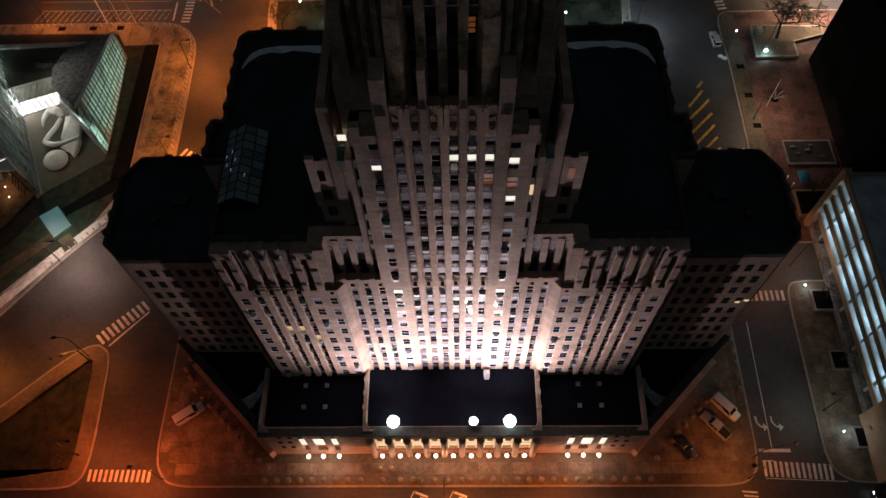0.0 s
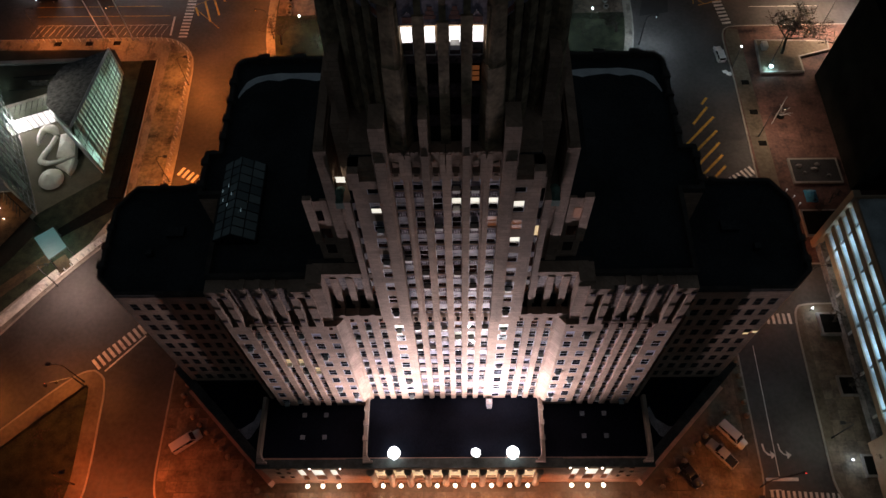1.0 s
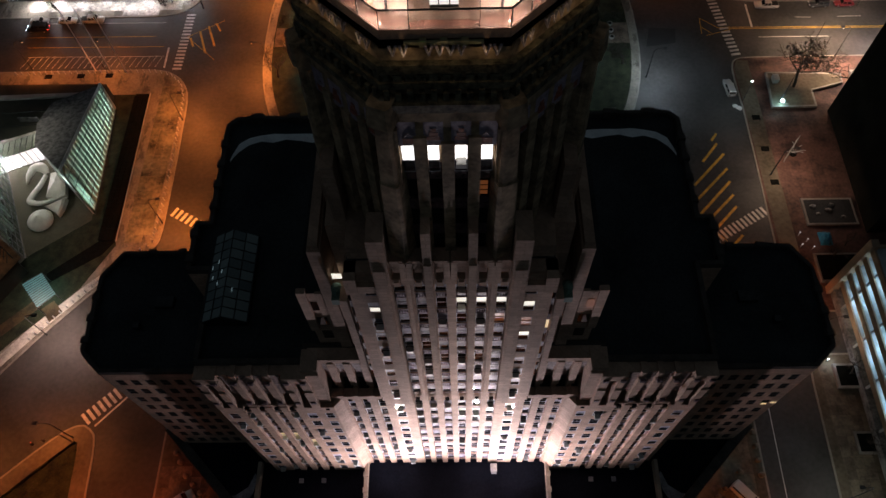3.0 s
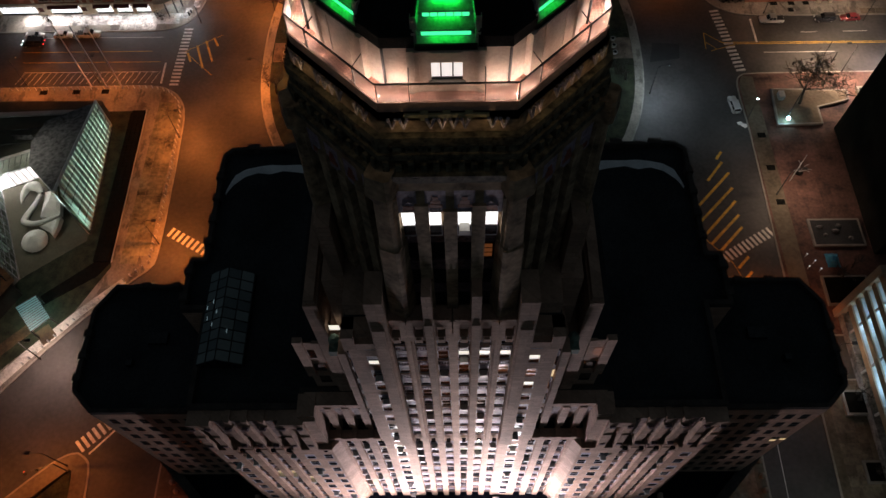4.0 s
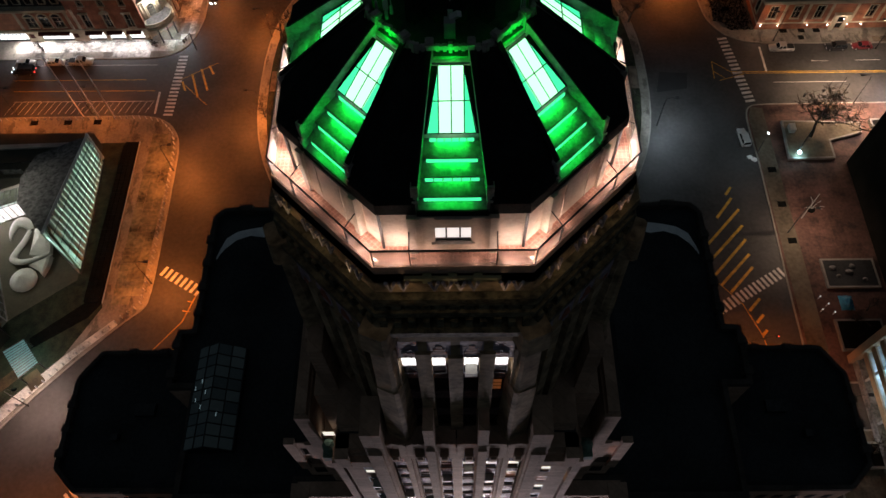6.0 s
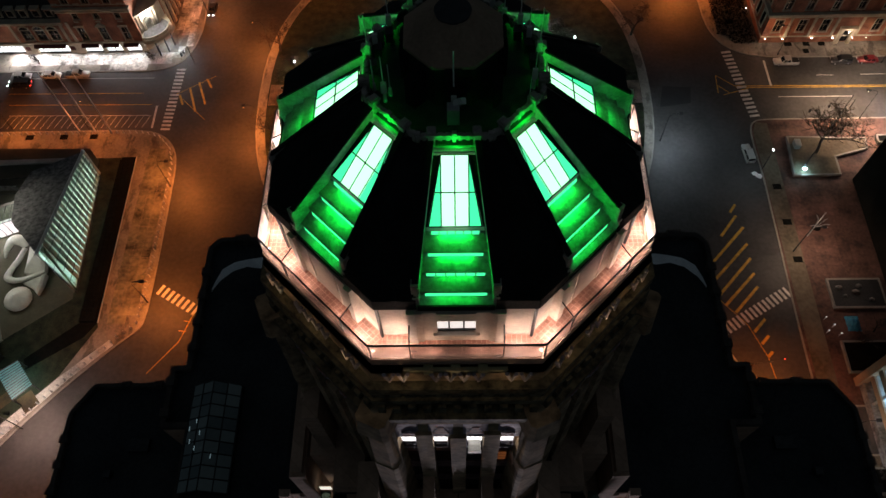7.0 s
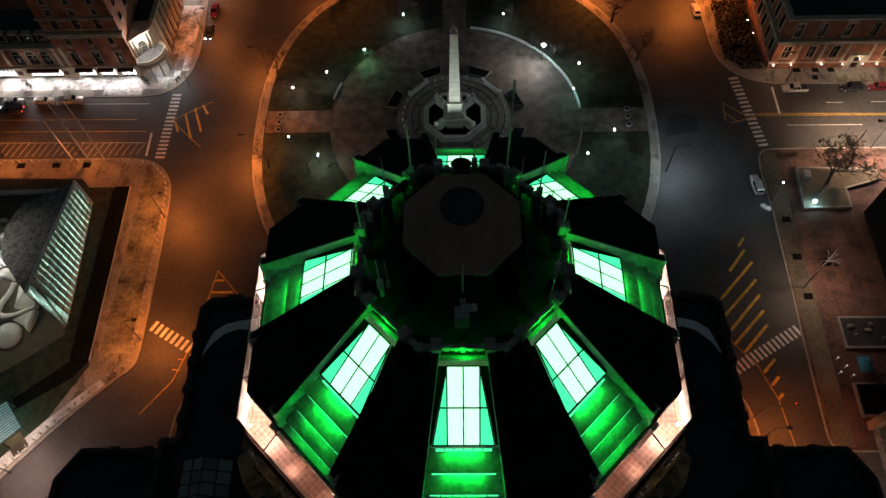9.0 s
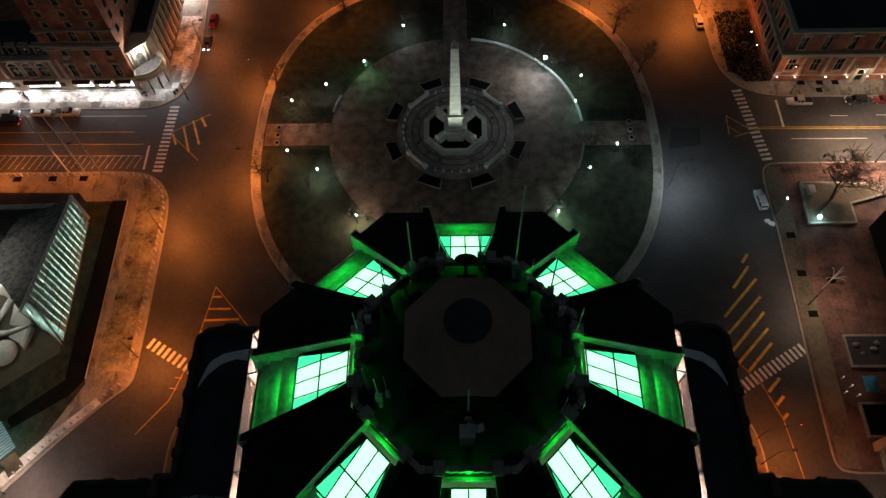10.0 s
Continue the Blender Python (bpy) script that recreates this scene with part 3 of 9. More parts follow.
PARK_EDGE = oval(46.4, 51, 2.4)
pavement("pavement_park", PARK_EDGE, CONCRETE, "pale concrete path round the circular park")
bm = bmesh.new()
prism(bm, inset(PARK_EDGE, 2.2), 0.15, 0.2)
solid("park_lawn", bm, GRASS, "dark winter lawn of the circular park", "lawn", "structure")
bm = bmesh.new()
prism(bm, [(PC[0] + 29 * math.cos(2 * math.pi * i / 64), PC[1] + 29.5 * math.sin(2 * math.pi * i / 64)) for i in range(64)], 0.2, 0.215)
solid("park_plaza", bm, PLAZA, "grey stone paving round the monument", "plaza", "structure")
for x0, x1, y0, y1 in ((-44.5, -28.8, 86.8, 93.2), (27.6, 43.5, 86.0, 93.0), (-3.6, 2.4, 119.4, 139), (-5, 4, 42, 61.4)):
    bm = bmesh.new()
    box(bm, x0, x1, y0, y1, 0.2, 0.212)
    solid("park_path", bm, PLAZA, "grey stone path across the park", "path", "structure")


# ---- road markings ----
def stripe(bm, a, b, w, z=0.006):
    a, b = Vector((*a, 0)), Vector((*b, 0))
    s = Vector((-(b - a).y, (b - a).x, 0)).normalized() * w / 2
    v = [bm.verts.new((p.x, p.y, z)) for p in (a - s, b - s, b + s, a + s)]
    bm.faces.new(v)


def crossing(a, b, width, n, label="worn white zebra crossing bars"):
    """Bars along the line from a to b, each across it."""
    bm = bmesh.new()
    bar = bmesh.new()
    a, b = Vector(a), Vector(b)
    d = (b - a) / n
    s = Vector((-d.y, d.x)).normalized() * width / 2
    holder = thing("zebra_crossing", label, "road marking", kind="structure")
    stripe(bar, -s, s, d.length * 0.52, 0)
    me = mesh_of("crossing_bar", bar, PAINT)
    for i in range(n):
        c = a + d * (i + 0.5)
        o = new("crossing_bar", me)
        o.location, o.parent = (c.x, c.y, 0.006), holder
    bm.free()


crossing((-67.3, 99.4), (-67.8, 79.7), 2.2, 17)
crossing((65.7, 102.4), (68.7, 81.2), 2.3, 17)
crossing((66.0, 37.0), (51.0, 28.2), 2.3, 16)
crossing((-61.2, 38.8), (-51.0, 32.8), 2.3, 9)
crossing((-61.2, 0.6), (-69.4, -7.4), 2.6, 10)
crossing((-65.3, -33.1), (-53.6, -33.3), 2.1, 12)
crossing((54.3, -32.3), (66.6, -33.0), 2.7, 13)
crossing((56.5, 1.3), (66.0, 1.3), 2.2, 9)
bm = bmesh.new()
for a, b, w in (((-71.1, 87.4), (-71.0, 80.7), 0.5), ((74.3, 98.8), (74.3, 90.8), 0.5), ((54.3, -29.2), (59.9, -29.2), 0.6), ((-60.5, -1.1), (-67.0, -8.4), 0.35),
                ((57.2, -4.3), (56.7, -28.6), 0.16), ((75.2, 87.4), (92.2, 87.3), 0.14), ((85.7, 94.0), (89.6, 93.9), 0.14), ((-108.9, 96.6), (-73.5, 96.2), 0.12),
                ((-106, 84.9), (-72.3, 84.5), 0.12), ((96, 94), (102, 94), 0.14), ((54.5, -31.0), (56.5, -31.0), 0.12), ((54.5, -34.0), (68.5, -34.6), 0.12)):
    stripe(bm, a, b, w)
for i in range(22):
    x = -107 + i * 1.6
    stripe(bm, (x, 80.9), (x + 1.5, 84.7), 0.1)
solid("white_lines", bm, PAINT, "worn white stop lines and lane lines", "road marking", "structure")
bm = bmesh.new()
for ax, s in ((55.6, 1), (58.4, 0.8)):
    pts = [(ax - 0.7, -23.0), (ax - 0.6, -24.2), (ax, -24.9), (ax + 0.5, -25.0)]
    for p, q in zip(pts, pts[1:]):
        stripe(bm, p, q, 0.35 * s, 0.007)
    v = [bm.verts.new((x, y, 0.007)) for x, y in ((ax + 0.45, -24.3), (ax + 0.45, -25.7), (ax + 1.3, -25.0))]
    bm.faces.new(v)
solid("turn_arrows", bm, PAINT, "white curved turn arrows on the asphalt", "road marking", "structure")
bm = bmesh.new()
for a, b in (((59.0, 54.8), (55.0, 49.8)), ((60, 51.9), (52.1, 43.5)), ((60, 47.9), (51.8, 39.5)), ((60, 44.5), (52.2, 36.2)), ((60, 41), (53, 33.9)), ((60.1, 38), (54.6, 32.3)),
             ((60, 30.9), (57.4, 28.2)), ((60, 27.4), (58.3, 25.7)), ((60, 24.1), (58.9, 23)), ((59.4, 57.6), (57.9, 55.6))):
    stripe(bm, a, b, 0.55)
for a, b in (((52, 35.1), (56.4, 29.7)), ((56.4, 29.7), (58.9, 23)), ((58.9, 23), (60.2, 12.2))):
    stripe(bm, a, b, 0.14)
for a, b in (((-66.2, 90.6), (-65.0, 87.6)), ((-64.2, 93.0), (-61.6, 85.4)), ((-62.2, 94.6), (-59.6, 87.6)), ((-60.4, 95.6), (-58.9, 92.8))):
    stripe(bm, a, b, 0.5)
for a, b in (((-67, 91), (-58.4, 96.5)), ((-67, 91), (-59, 83)), ((-75.2, 91.4), (-108, 91.7)), ((-72.4, 87.8), (-107, 88.2))):
    stripe(bm, a, b, 0.14)
for a, b in (((-48.2, 48.6), (-50.2, 48.6)), ((-46.0, 45.9), (-50.6, 45.9)), ((-44.0, 43.6), (-51.0, 43.4)), ((-42.0, 42.0), (-51.3, 40.8))):
    stripe(bm, a, b, 0.45)
for a, b in (((-49.8, 50.9), (-51.4, 40.6)), ((-49.8, 50.9), (-41.9, 42)), ((-53, 32.9), (-54.9, 27)), ((-54.9, 27), (-60, 20.5)), ((-54.6, 31.5), (-53.3, 31.3)), ((-55.3, 29.4), (-53.8, 29.2))):
    stripe(bm, a, b, 0.16)
for a, b in (((61.9, 94.3), (65.8, 90.9)), ((65.8, 90.9), (108, 90.4)), ((66, 90.4), (108, 90.0)), ((61.9, 94.3), (61.6, 88.8)), ((62.7, 88.2), (68.8, 90.1)), ((61.8, 91.2), (64.2, 88.8))):
    stripe(bm, a, b, 0.18)
solid("yellow_lines", bm, YELLOW, "worn yellow hatching and centre lines", "road marking", "structure")
bm = bmesh.new()
for c in (-5.0, 1.8):
    for k in range(3):
        stripe(bm, (c - 1.6 + k * 0.8, -36.2 - k * 0.9), (c + 0.6 + k * 0.8, -37.0 - k * 0.9), 0.4)
    stripe(bm, (c - 1.8, -36.0), (c - 3.0, -38.5), 0.14)
for k in range(4):
    stripe(bm, (50.0 + k * 0.2, -36.2 - k * 0.7), (52.6, -36.4 - k * 0.7), 0.3)
solid("rear_road_hatching", bm, PAINT, "pale hatching on the street behind the city hall", "road marking", "structure")


# ---- the city hall ----
hall = thing("city_hall", "tall stepped stone city hall tower with a green-lit domed crown", "building")
WINDOW = {}


def window_mesh(w, h, kind):
    """Meshes of a sash window, cut round its sill's middle: frame, dark pane, upper blind."""
    key = (w, h, kind)
    if key not in WINDOW:
        bm = bmesh.new()
        t = 0.07
        for a, b, c, d in ((-w / 2, -w / 2 + t, 0, h), (w / 2 - t, w / 2, 0, h), (-w / 2, w / 2, 0, t), (-w / 2, w / 2, h - t, h), (-w / 2, w / 2, h * 0.48, h * 0.48 + t)):
            box(bm, a, b, -0.05, 0.05, c, d)
        f = mesh_of("window_frame", bm, FRAME)
        bm = bmesh.new()
        box(bm, -w / 2 + t, w / 2 - t, 0.0, 0.02, h * 0.42 if kind == "lit" else t, h - t)
        p = mesh_of("pane", bm, {"lit": LIT, "warm": LITWARM, "dim": LITDIM, "half": LIT}.get(kind, PANE))
        b = []
        for k in (0.4, 0.58, 0.7, 0.8):
            bm = bmesh.new()
            box(bm, -w / 2 + t, w / 2 - t, -0.02, -0.006, h * (1 - k), h - t)
            b.append(mesh_of("blind", bm, BLIND))
        WINDOW[key] = f, p, b
    return WINDOW[key]


bm = bmesh.new()
box(bm, -0.33, 0.33, -0.55, 0.05, 0.0, 0.42)
box(bm, -0.36, 0.36, -0.58, -0.52, -0.02, 0.44)
AC = mesh_of("air_conditioner", bm, mat("air_conditioner_casing", (0.5, 0.5, 0.48), 0.5, 0.15, 2, 10, 0.05))
rnd = random.Random(7)
bm = bmesh.new()
for a, b, c, d in ((-0.42, 0.42, 0.2, 0.26), (-0.3, -0.18, 0.36, 0.8), (0.18, 0.3, 0.36, 0.8), (-0.08, 0.08, 0.44, 0.92), (-0.42, 0.42, 1.02, 1.1)):
    box(bm, a, b, -0.09, 0.02, c, d)
ORNAMENT = mesh_of("ornament", bm, LILAC)


def window(x, y, z, w, h, kind=""):
    f, p, b = window_mesh(w, h, kind)
    ob = part("window", f, FRAME, hall)
    ob.location = (x, y, z)
    part("pane", p, PANE, ob)
    if kind == "lit":
        part("lower_pane", window_mesh(w, h * 0.44, "")[1], PANE, ob)
    if kind == "half":
        part("blind", b[1], BLIND, ob)
    if kind in ("lit", "warm") and rnd.random() < 0.6:
        part("air_conditioner", AC, FRAME, ob, "white box air conditioner in the sash").location = (0, 0, 0.08)
    if not kind:
        mid = abs(x) < 5
        if rnd.random() < ((0.8 if mid else 0.7) if z > 46 else (0.55 if mid else 0.35)):
            part("blind", rnd.choice(b[1:] if mid else b[:1]), BLIND, ob)
        if rnd.random() < 0.2:
            part("air_conditioner", AC, FRAME, ob, "white box air conditioner in the sash").location = (0, 0, 0.08)


def facade(wall, spans, x0, x1, y, z0, z1, cols, rows, rec=0.06, srec=0.45, thick=1.0, glaze=window, lit=None):
    """A pierced wall facing the rear: piers, spandrels and windows. cols: (x, width, spandrel flush?); rows: (sill, height)."""
    cols = sorted(cols)
    edge = x0
    for cx, cw, flush in cols:
        box(wall, edge, cx - cw / 2, y, y + thick, z0, z1)
        edge = cx + cw / 2
        below = z0
        for zb, h in rows:
            d = 0.0 if flush else srec
            if flush or spans is None:
                box(wall, cx - cw / 2, cx + cw / 2, y + d, y + thick, below, zb)
            else:
                sp = piece("spandrel", spans, hall, cx - cw / 2, cx + cw / 2, y + d, y + thick, below, zb)
                if z0 > 40 and below > z0:
                    part("ornament", ORNAMENT, spans, sp).location = (0, (d - thick) / 2, (below - zb) / 2)
            if not flush:
                box(wall, cx - cw / 2, cx + cw / 2, y + d - 0.08, y + d + 0.02, zb - 0.16, zb)
            glaze(cx, y + rec + (srec if not flush else 0.0), zb, cw, h, (lit or {}).get((round(cx, 1), round(zb, 1)), ""))
            below = zb + h
        box(wall, cx - cw / 2, cx + cw / 2, y + (0 if flush else srec), y + thick, below, z1)
    box(wall, edge, x1, y, y + thick, z0, z1)


LOW = [(round(14.0 + 3.42 * k, 2), 2.0) for k in range(9)]
HIGH = [(round(46.75 + 3.42 * k, 2), 2.0) for k in range(9)]
MID6 = [(x, 1.0, False) for x in (-4.5, -2.7, -0.9, 0.9, 2.7, 4.5)]
wall, spans = bmesh.new(), SPANDREL2
low_lit = {(0.9, 37.9): "lit", (2.7, 37.9): "lit", (-6.9, 41.4): "lit", (-12.9, 34.5): "warm", (6.9, 41.4): "lit"}
facade(wall, spans, -13.75, 13.75, -18.4, 12.0, 46.0, MID6 + [(s * x, w, f) for s in (-1, 1) for x, w, f in ((6.9, 1.25, True), (9.1, 1.0, False), (11.0, 1.0, False), (12.85, 1.0, False))], LOW, lit=low_lit)
part("lower_tower_wall", wall, STONE, hall)
wall, spans = bmesh.new(), SPANDREL
high_lit = {(0.9, 70.7): "lit", (2.7, 70.7): "lit", (4.5, 70.7): "lit", (6.9, 70.7): "lit", (6.9, 63.9): "lit", (4.5, 67.3): "dim", (6.9, 67.3): "dim", (-6.9, 70.7): "half"}
facade(wall, spans, -8.9, 8.9, -18.4, 46.0, 78.6, MID6 + [(-6.9, 1.25, True), (6.9, 1.25, True)], HIGH, lit=high_lit)
part("tower_wall", wall, STONE, hall)

for s in (-1, 1):
    wall, spans = bmesh.new(), SPANDREL2
    cols = [(s * x, w, f) for x, w, f in ((15.6, 1.1, True), (17.8, 1.2, True), (19.95, 1.0, False), (21.8, 1.0, False), (23.6, 1.0, False), (25.5, 1.0, False), (27.6, 1.2, True))]
    a, b = sorted((s * 14.7, s * 28.9))
    facade(wall, spans, a, b, -19.5, 12.0, 45.6, cols, LOW, srec=0.45, lit={(-21.8, 31.1): "warm", (-23.6, 31.1): "warm", (-19.9, 27.7): "warm"})
    a, b = sorted((s * 28.9, s * 30.8))
    facade(wall, spans, a, b, -18.3, 12.0, 45.0, [(s * 29.8, 0.9, False)], LOW[:8], srec=0.45)
    # splayed return between the middle and the wing
    poly = [(s * 13.75, -18.4), (s * 14.7, -19.5), (s * 14.7, -17.3), (s * 13.75, -17.3)]
    prism(wall, poly if s < 0 else poly[::-1], 12.0, 45.7)
    # the open top of the wing: end pylons, thin piers, band
    for p0, p1 in ((16.3, 17.3), (18.3, 19.1), (26.4, 27.2), (28.1, 28.9)):
        a, b = sorted((s * p0, s * p1))
        box(wall, a, b, -19.5, -17.6, 45.6, 51.0)
        box(wall, a, b, -19.35, -17.6, 51.0, 54.4)
    for p0, p1 in ((16.3, 19.1), (26.4, 28.9)):
        a, b = sorted((s * p0, s * p1))
        box(wall, a, b, -19.4, -17.6, 54.0, 55.45)
    for px in (20.85, 22.7, 24.55):
        a, b = s * px - 0.42, s * px + 0.42
        piece("wing_pier", STONE, hall, a, b, -19.3, -17.6, 46.3, 54.2)
        box(wall, a - 0.08, b + 0.08, -19.4, -17.6, 45.6, 46.3)
        box(wall, a + 0.1, b - 0.1, -19.1, -17.6, 54.2, 55.6)
    for px in (19.95, 21.8, 23.6, 25.5):
        # small attic openings under the ledge
        box(wall, s * px - 0.5, s * px + 0.5, -19.62, -19.5, 44.2, 44.35)
        piece("frieze_panel", FRIEZE, hall, s * px - 0.5, s * px + 0.5, -18.85, -17.6, 49.2, 55.3, "patterned terracotta panel")
    for px in (16.8, 18.7, 20.85, 22.7, 24.55, 26.8, 28.5):
        for z in (54.0, 47.2):
            piece("pier_bracket", SPANDREL, hall, s * px - 0.3, s * px + 0.3, -19.62, -19.3, z, z + 0.5, "dark carved bracket on a pier")
    a, b = sorted((s * 19.1, s * 26.4))
    box(wall, a, b, -18.8, -17.6, 54.9, 55.35)
    part("wing_wall", wall, STONE, hall)

for x in (*(c[0] for c in MID6), -12.85, -11.0, -9.1, 9.1, 11.0, 12.85, *[s * q for s in (-1, 1) for q in (15.5, 19.95, 21.8, 23.6, 25.5)]):
    y = -19.5 if abs(x) > 15 else -18.4
    piece("attic_window", PANE, hall, x - 0.24, x + 0.24, y - 0.02, y + 0.3, 44.55, 45.2)

# the loggias over the shoulders of the middle
for s in (-1, 1):
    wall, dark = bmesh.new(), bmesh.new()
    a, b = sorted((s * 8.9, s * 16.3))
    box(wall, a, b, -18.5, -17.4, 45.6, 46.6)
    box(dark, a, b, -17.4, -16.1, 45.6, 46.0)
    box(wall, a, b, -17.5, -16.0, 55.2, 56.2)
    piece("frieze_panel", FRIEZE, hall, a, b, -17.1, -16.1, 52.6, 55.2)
    # Back wall coloured black to stand for the shade inside the loggia.
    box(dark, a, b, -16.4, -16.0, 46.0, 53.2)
    for px in (10.05, 11.95, 13.8):
        piece("loggia_pier", STONE, hall, s * px - 0.42, s * px + 0.42, -17.6, -16.2, 48.2, 55.2)
        box(wall, s * px - 0.3, s * px + 0.3, -17.3, -16.2, 46.0, 48.2)
        box(wall, s * px - 0.28, s * px + 0.28, -18.55, -17.4, 46.6, 47.0)
    for px in (9.3, 11.0, 12.85, 14.7):
        piece("loggia_panel", FRIEZE, hall, s * px - 0.45, s * px + 0.45, -16.95, -16.3, 49.4, 52.6)
    a, b = sorted((s * 15.0, s * 16.9))
    box(wall, a, b, -19.0, -16.2, 46.2, 55.4)
    box(wall, a, b, -18.7, -16.2, 55.4, 56.3)
    part("loggia_wall", wall, STONE, hall)
    part("loggia_floor", dark, ROOF, hall, "black floor of the loggia, its back wall blackened for shade")

# masses of the lower building
MAIN = [(-28.9, -17.7), (-16.3, -17.7), (-16.3, -16.0), (16.3, -16.0), (16.3, -17.7), (28.9, -17.7), (28.9, -6), (31.7, -6), (31.7, 0.9), (30, 0.9), (30, 16), (28.7, 17.3),
        (-28.7, 17.3), (-30, 16), (-30, 0.9), (-31.7, 0.9), (-31.7, -6), (-28.9, -6)]
bm = bmesh.new()
prism(bm, MAIN, 0.1, 55.2)
box(bm, -15.3, 15.3, -17.4, -15.9, 12, 45.6)
for s in (-1, 1):
    a, b = sorted((s * 14.7, s * 28.9))
    box(bm, a, b, -18.5, -17.6, 12, 45.5)
    a, b = sorted((s * 28.8, s * 30.8))
    box(bm, a, b, -17.3, -6, 12, 45.0)
part("main_block", bm, STONE, hall)
bm = bmesh.new()
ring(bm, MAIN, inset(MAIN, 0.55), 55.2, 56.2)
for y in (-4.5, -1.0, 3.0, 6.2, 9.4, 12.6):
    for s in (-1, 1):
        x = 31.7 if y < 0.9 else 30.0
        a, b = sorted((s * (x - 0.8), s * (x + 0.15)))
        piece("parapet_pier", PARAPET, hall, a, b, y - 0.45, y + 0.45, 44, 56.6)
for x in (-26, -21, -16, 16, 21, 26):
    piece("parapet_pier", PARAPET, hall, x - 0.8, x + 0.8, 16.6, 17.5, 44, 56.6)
part("parapet", bm, PARAPET, hall, "dark stone parapet")
bm = bmesh.new()
prism(bm, inset(MAIN, 0.5), 55.2, 55.45)
part("roof", bm, ROOF, hall, "flat black felt roof")
# drifts of old snow along the front parapets
for s in (-1, 1):
    bm = bmesh.new()
    pts = [(17.0, 14.1, 0.9), (18.4, 14.0, 1.5), (20.0, 14.2, 1.2), (22, 14.3, 0.9), (23.6, 14.1, 1.5), (25.2, 14.1, 1.0), (26.8, 13.6, 1.2), (28.1, 12.5, 1.5), (28.7, 11.2, 0.9), (28.9, 10.4, 0.3)]
    top = [bm.verts.new((s * x, y + w / 2, 55.5)) for x, y, w in pts]
    mid = [bm.verts.new((s * x, y, 55.75)) for x, y, w in pts]
    bot = [bm.verts.new((s * x, y - w / 2, 55.47)) for x, y, w in pts]
    for u, v in ((top, mid), (mid, bot)):
        for i in range(len(pts) - 1):
            bm.faces.new((u[i], u[i + 1], v[i + 1], v[i]))
    part("snow_drift", bm, SNOW, hall, "old snow drifted on the roof", smooth=True)
# the long low gabled skylight
bm = bmesh.new()
SK = (-28.6, -23.4, -12.9, -1.5)
for x in np.linspace(SK[0], SK[1], 5):
    h = 1.6 * (1 - abs(x + 26) / 2.6)
    box(bm, x - 0.04, x + 0.04, SK[2], SK[3], 55.4, 56.44 + h)
for y in np.linspace(SK[2], SK[3], 10):
    for a, b in ((SK[0], -26.0), (-26.0, SK[1])):
        v = [bm.verts.new(p) for p in ((a, y - 0.05, 56.45 if a < -27 else 58.05), (b, y - 0.05, 58.05 if a < -27 else 56.45), (b, y + 0.05, 58.05 if a < -27 else 56.45), (a, y + 0.05, 56.45 if a < -27 else 58.05))]
        bm.faces.new(v)
sky_frame = part("skylight", bm, METAL, hall, "long gabled glass skylight on the black roof")
SKYPANE = glow("dim_lit_dusty_glass", (0.6, 0.85, 0.9), 0.008, (0.1, 0.13, 0.14))
nt = SKYPANE.node_tree
oi, pw, ml = nt.nodes.new("ShaderNodeObjectInfo"), nt.nodes.new("ShaderNodeMath"), nt.nodes.new("ShaderNodeMath")
pw.operation, ml.operation = "POWER", "MULTIPLY"
pw.inputs[1].default_value, ml.inputs[1].default_value = 0.5, 0.0045
nt.links.new(oi.outputs["Random"], pw.inputs[0])
nt.links.new(pw.outputs[0], ml.inputs[0])
nt.links.new(ml.outputs[0], nt.nodes["Principled BSDF"].inputs["Emission Strength"])
ys = np.linspace(SK[2], SK[3], 10)
for xa, xb in ((-28.6, -27.3), (-27.3, -26.0), (-26.0, -24.7), (-24.7, -23.4)):
    za, zb = (58.0 - 1.6 * abs(x + 26) / 2.6 for x in (xa, xb))
    for y0, y1 in zip(ys, ys[1:]):
        bm = bmesh.new()
        bm.faces.new([bm.verts.new(p) for p in ((xa + 0.07, y0 + 0.07, za), (xb - 0.07, y0 + 0.07, zb), (xb - 0.07, y1 - 0.07, zb), (xa + 0.07, y1 - 0.07, za))])
        part("skylight_pane", bm, SKYPANE, sky_frame)
for y in (SK[2], SK[3]):
    bm = bmesh.new()
    bm.faces.new([bm.verts.new(p) for p in ((SK[0], y, 55.4), (SK[1], y, 55.4), (SK[1], y, 56.4), (-26, y, 58.0), (SK[0], y, 56.4))])
    part("skylight_gable", bm, PANE, sky_frame)
# Small glowing chips stand for glints on the glass.
for sx, sy in ((-27.2, -6.0), (-26.7, -7.2), (-27.6, -8.1), (-27.0, -8.8), (-25.2, -9.6), (-27.8, -6.8)):
    piece("skylight_lamp", GLINT, sky_frame, sx - 0.035, sx + 0.035, sy - 0.1, sy + 0.35, 57.85, 57.9, "small glowing chip for a glint on the skylight")

# the dark side wings
frames, panes = bmesh.new(), bmesh.new()


def joined(x, y, z, w, h, kind=""):
    t = 0.07
    for a, b, c, d in ((-w / 2, -w / 2 + t, 0, h), (w / 2 - t, w / 2, 0, h), (-w / 2, w / 2, h * 0.48, h * 0.48 + t)):
        box(frames, x + a, x + b, y - 0.05, y + 0.05, z + c, z + d)
    box(panes, x - w / 2, x + w / 2, y, y + 0.02, z, z + h)


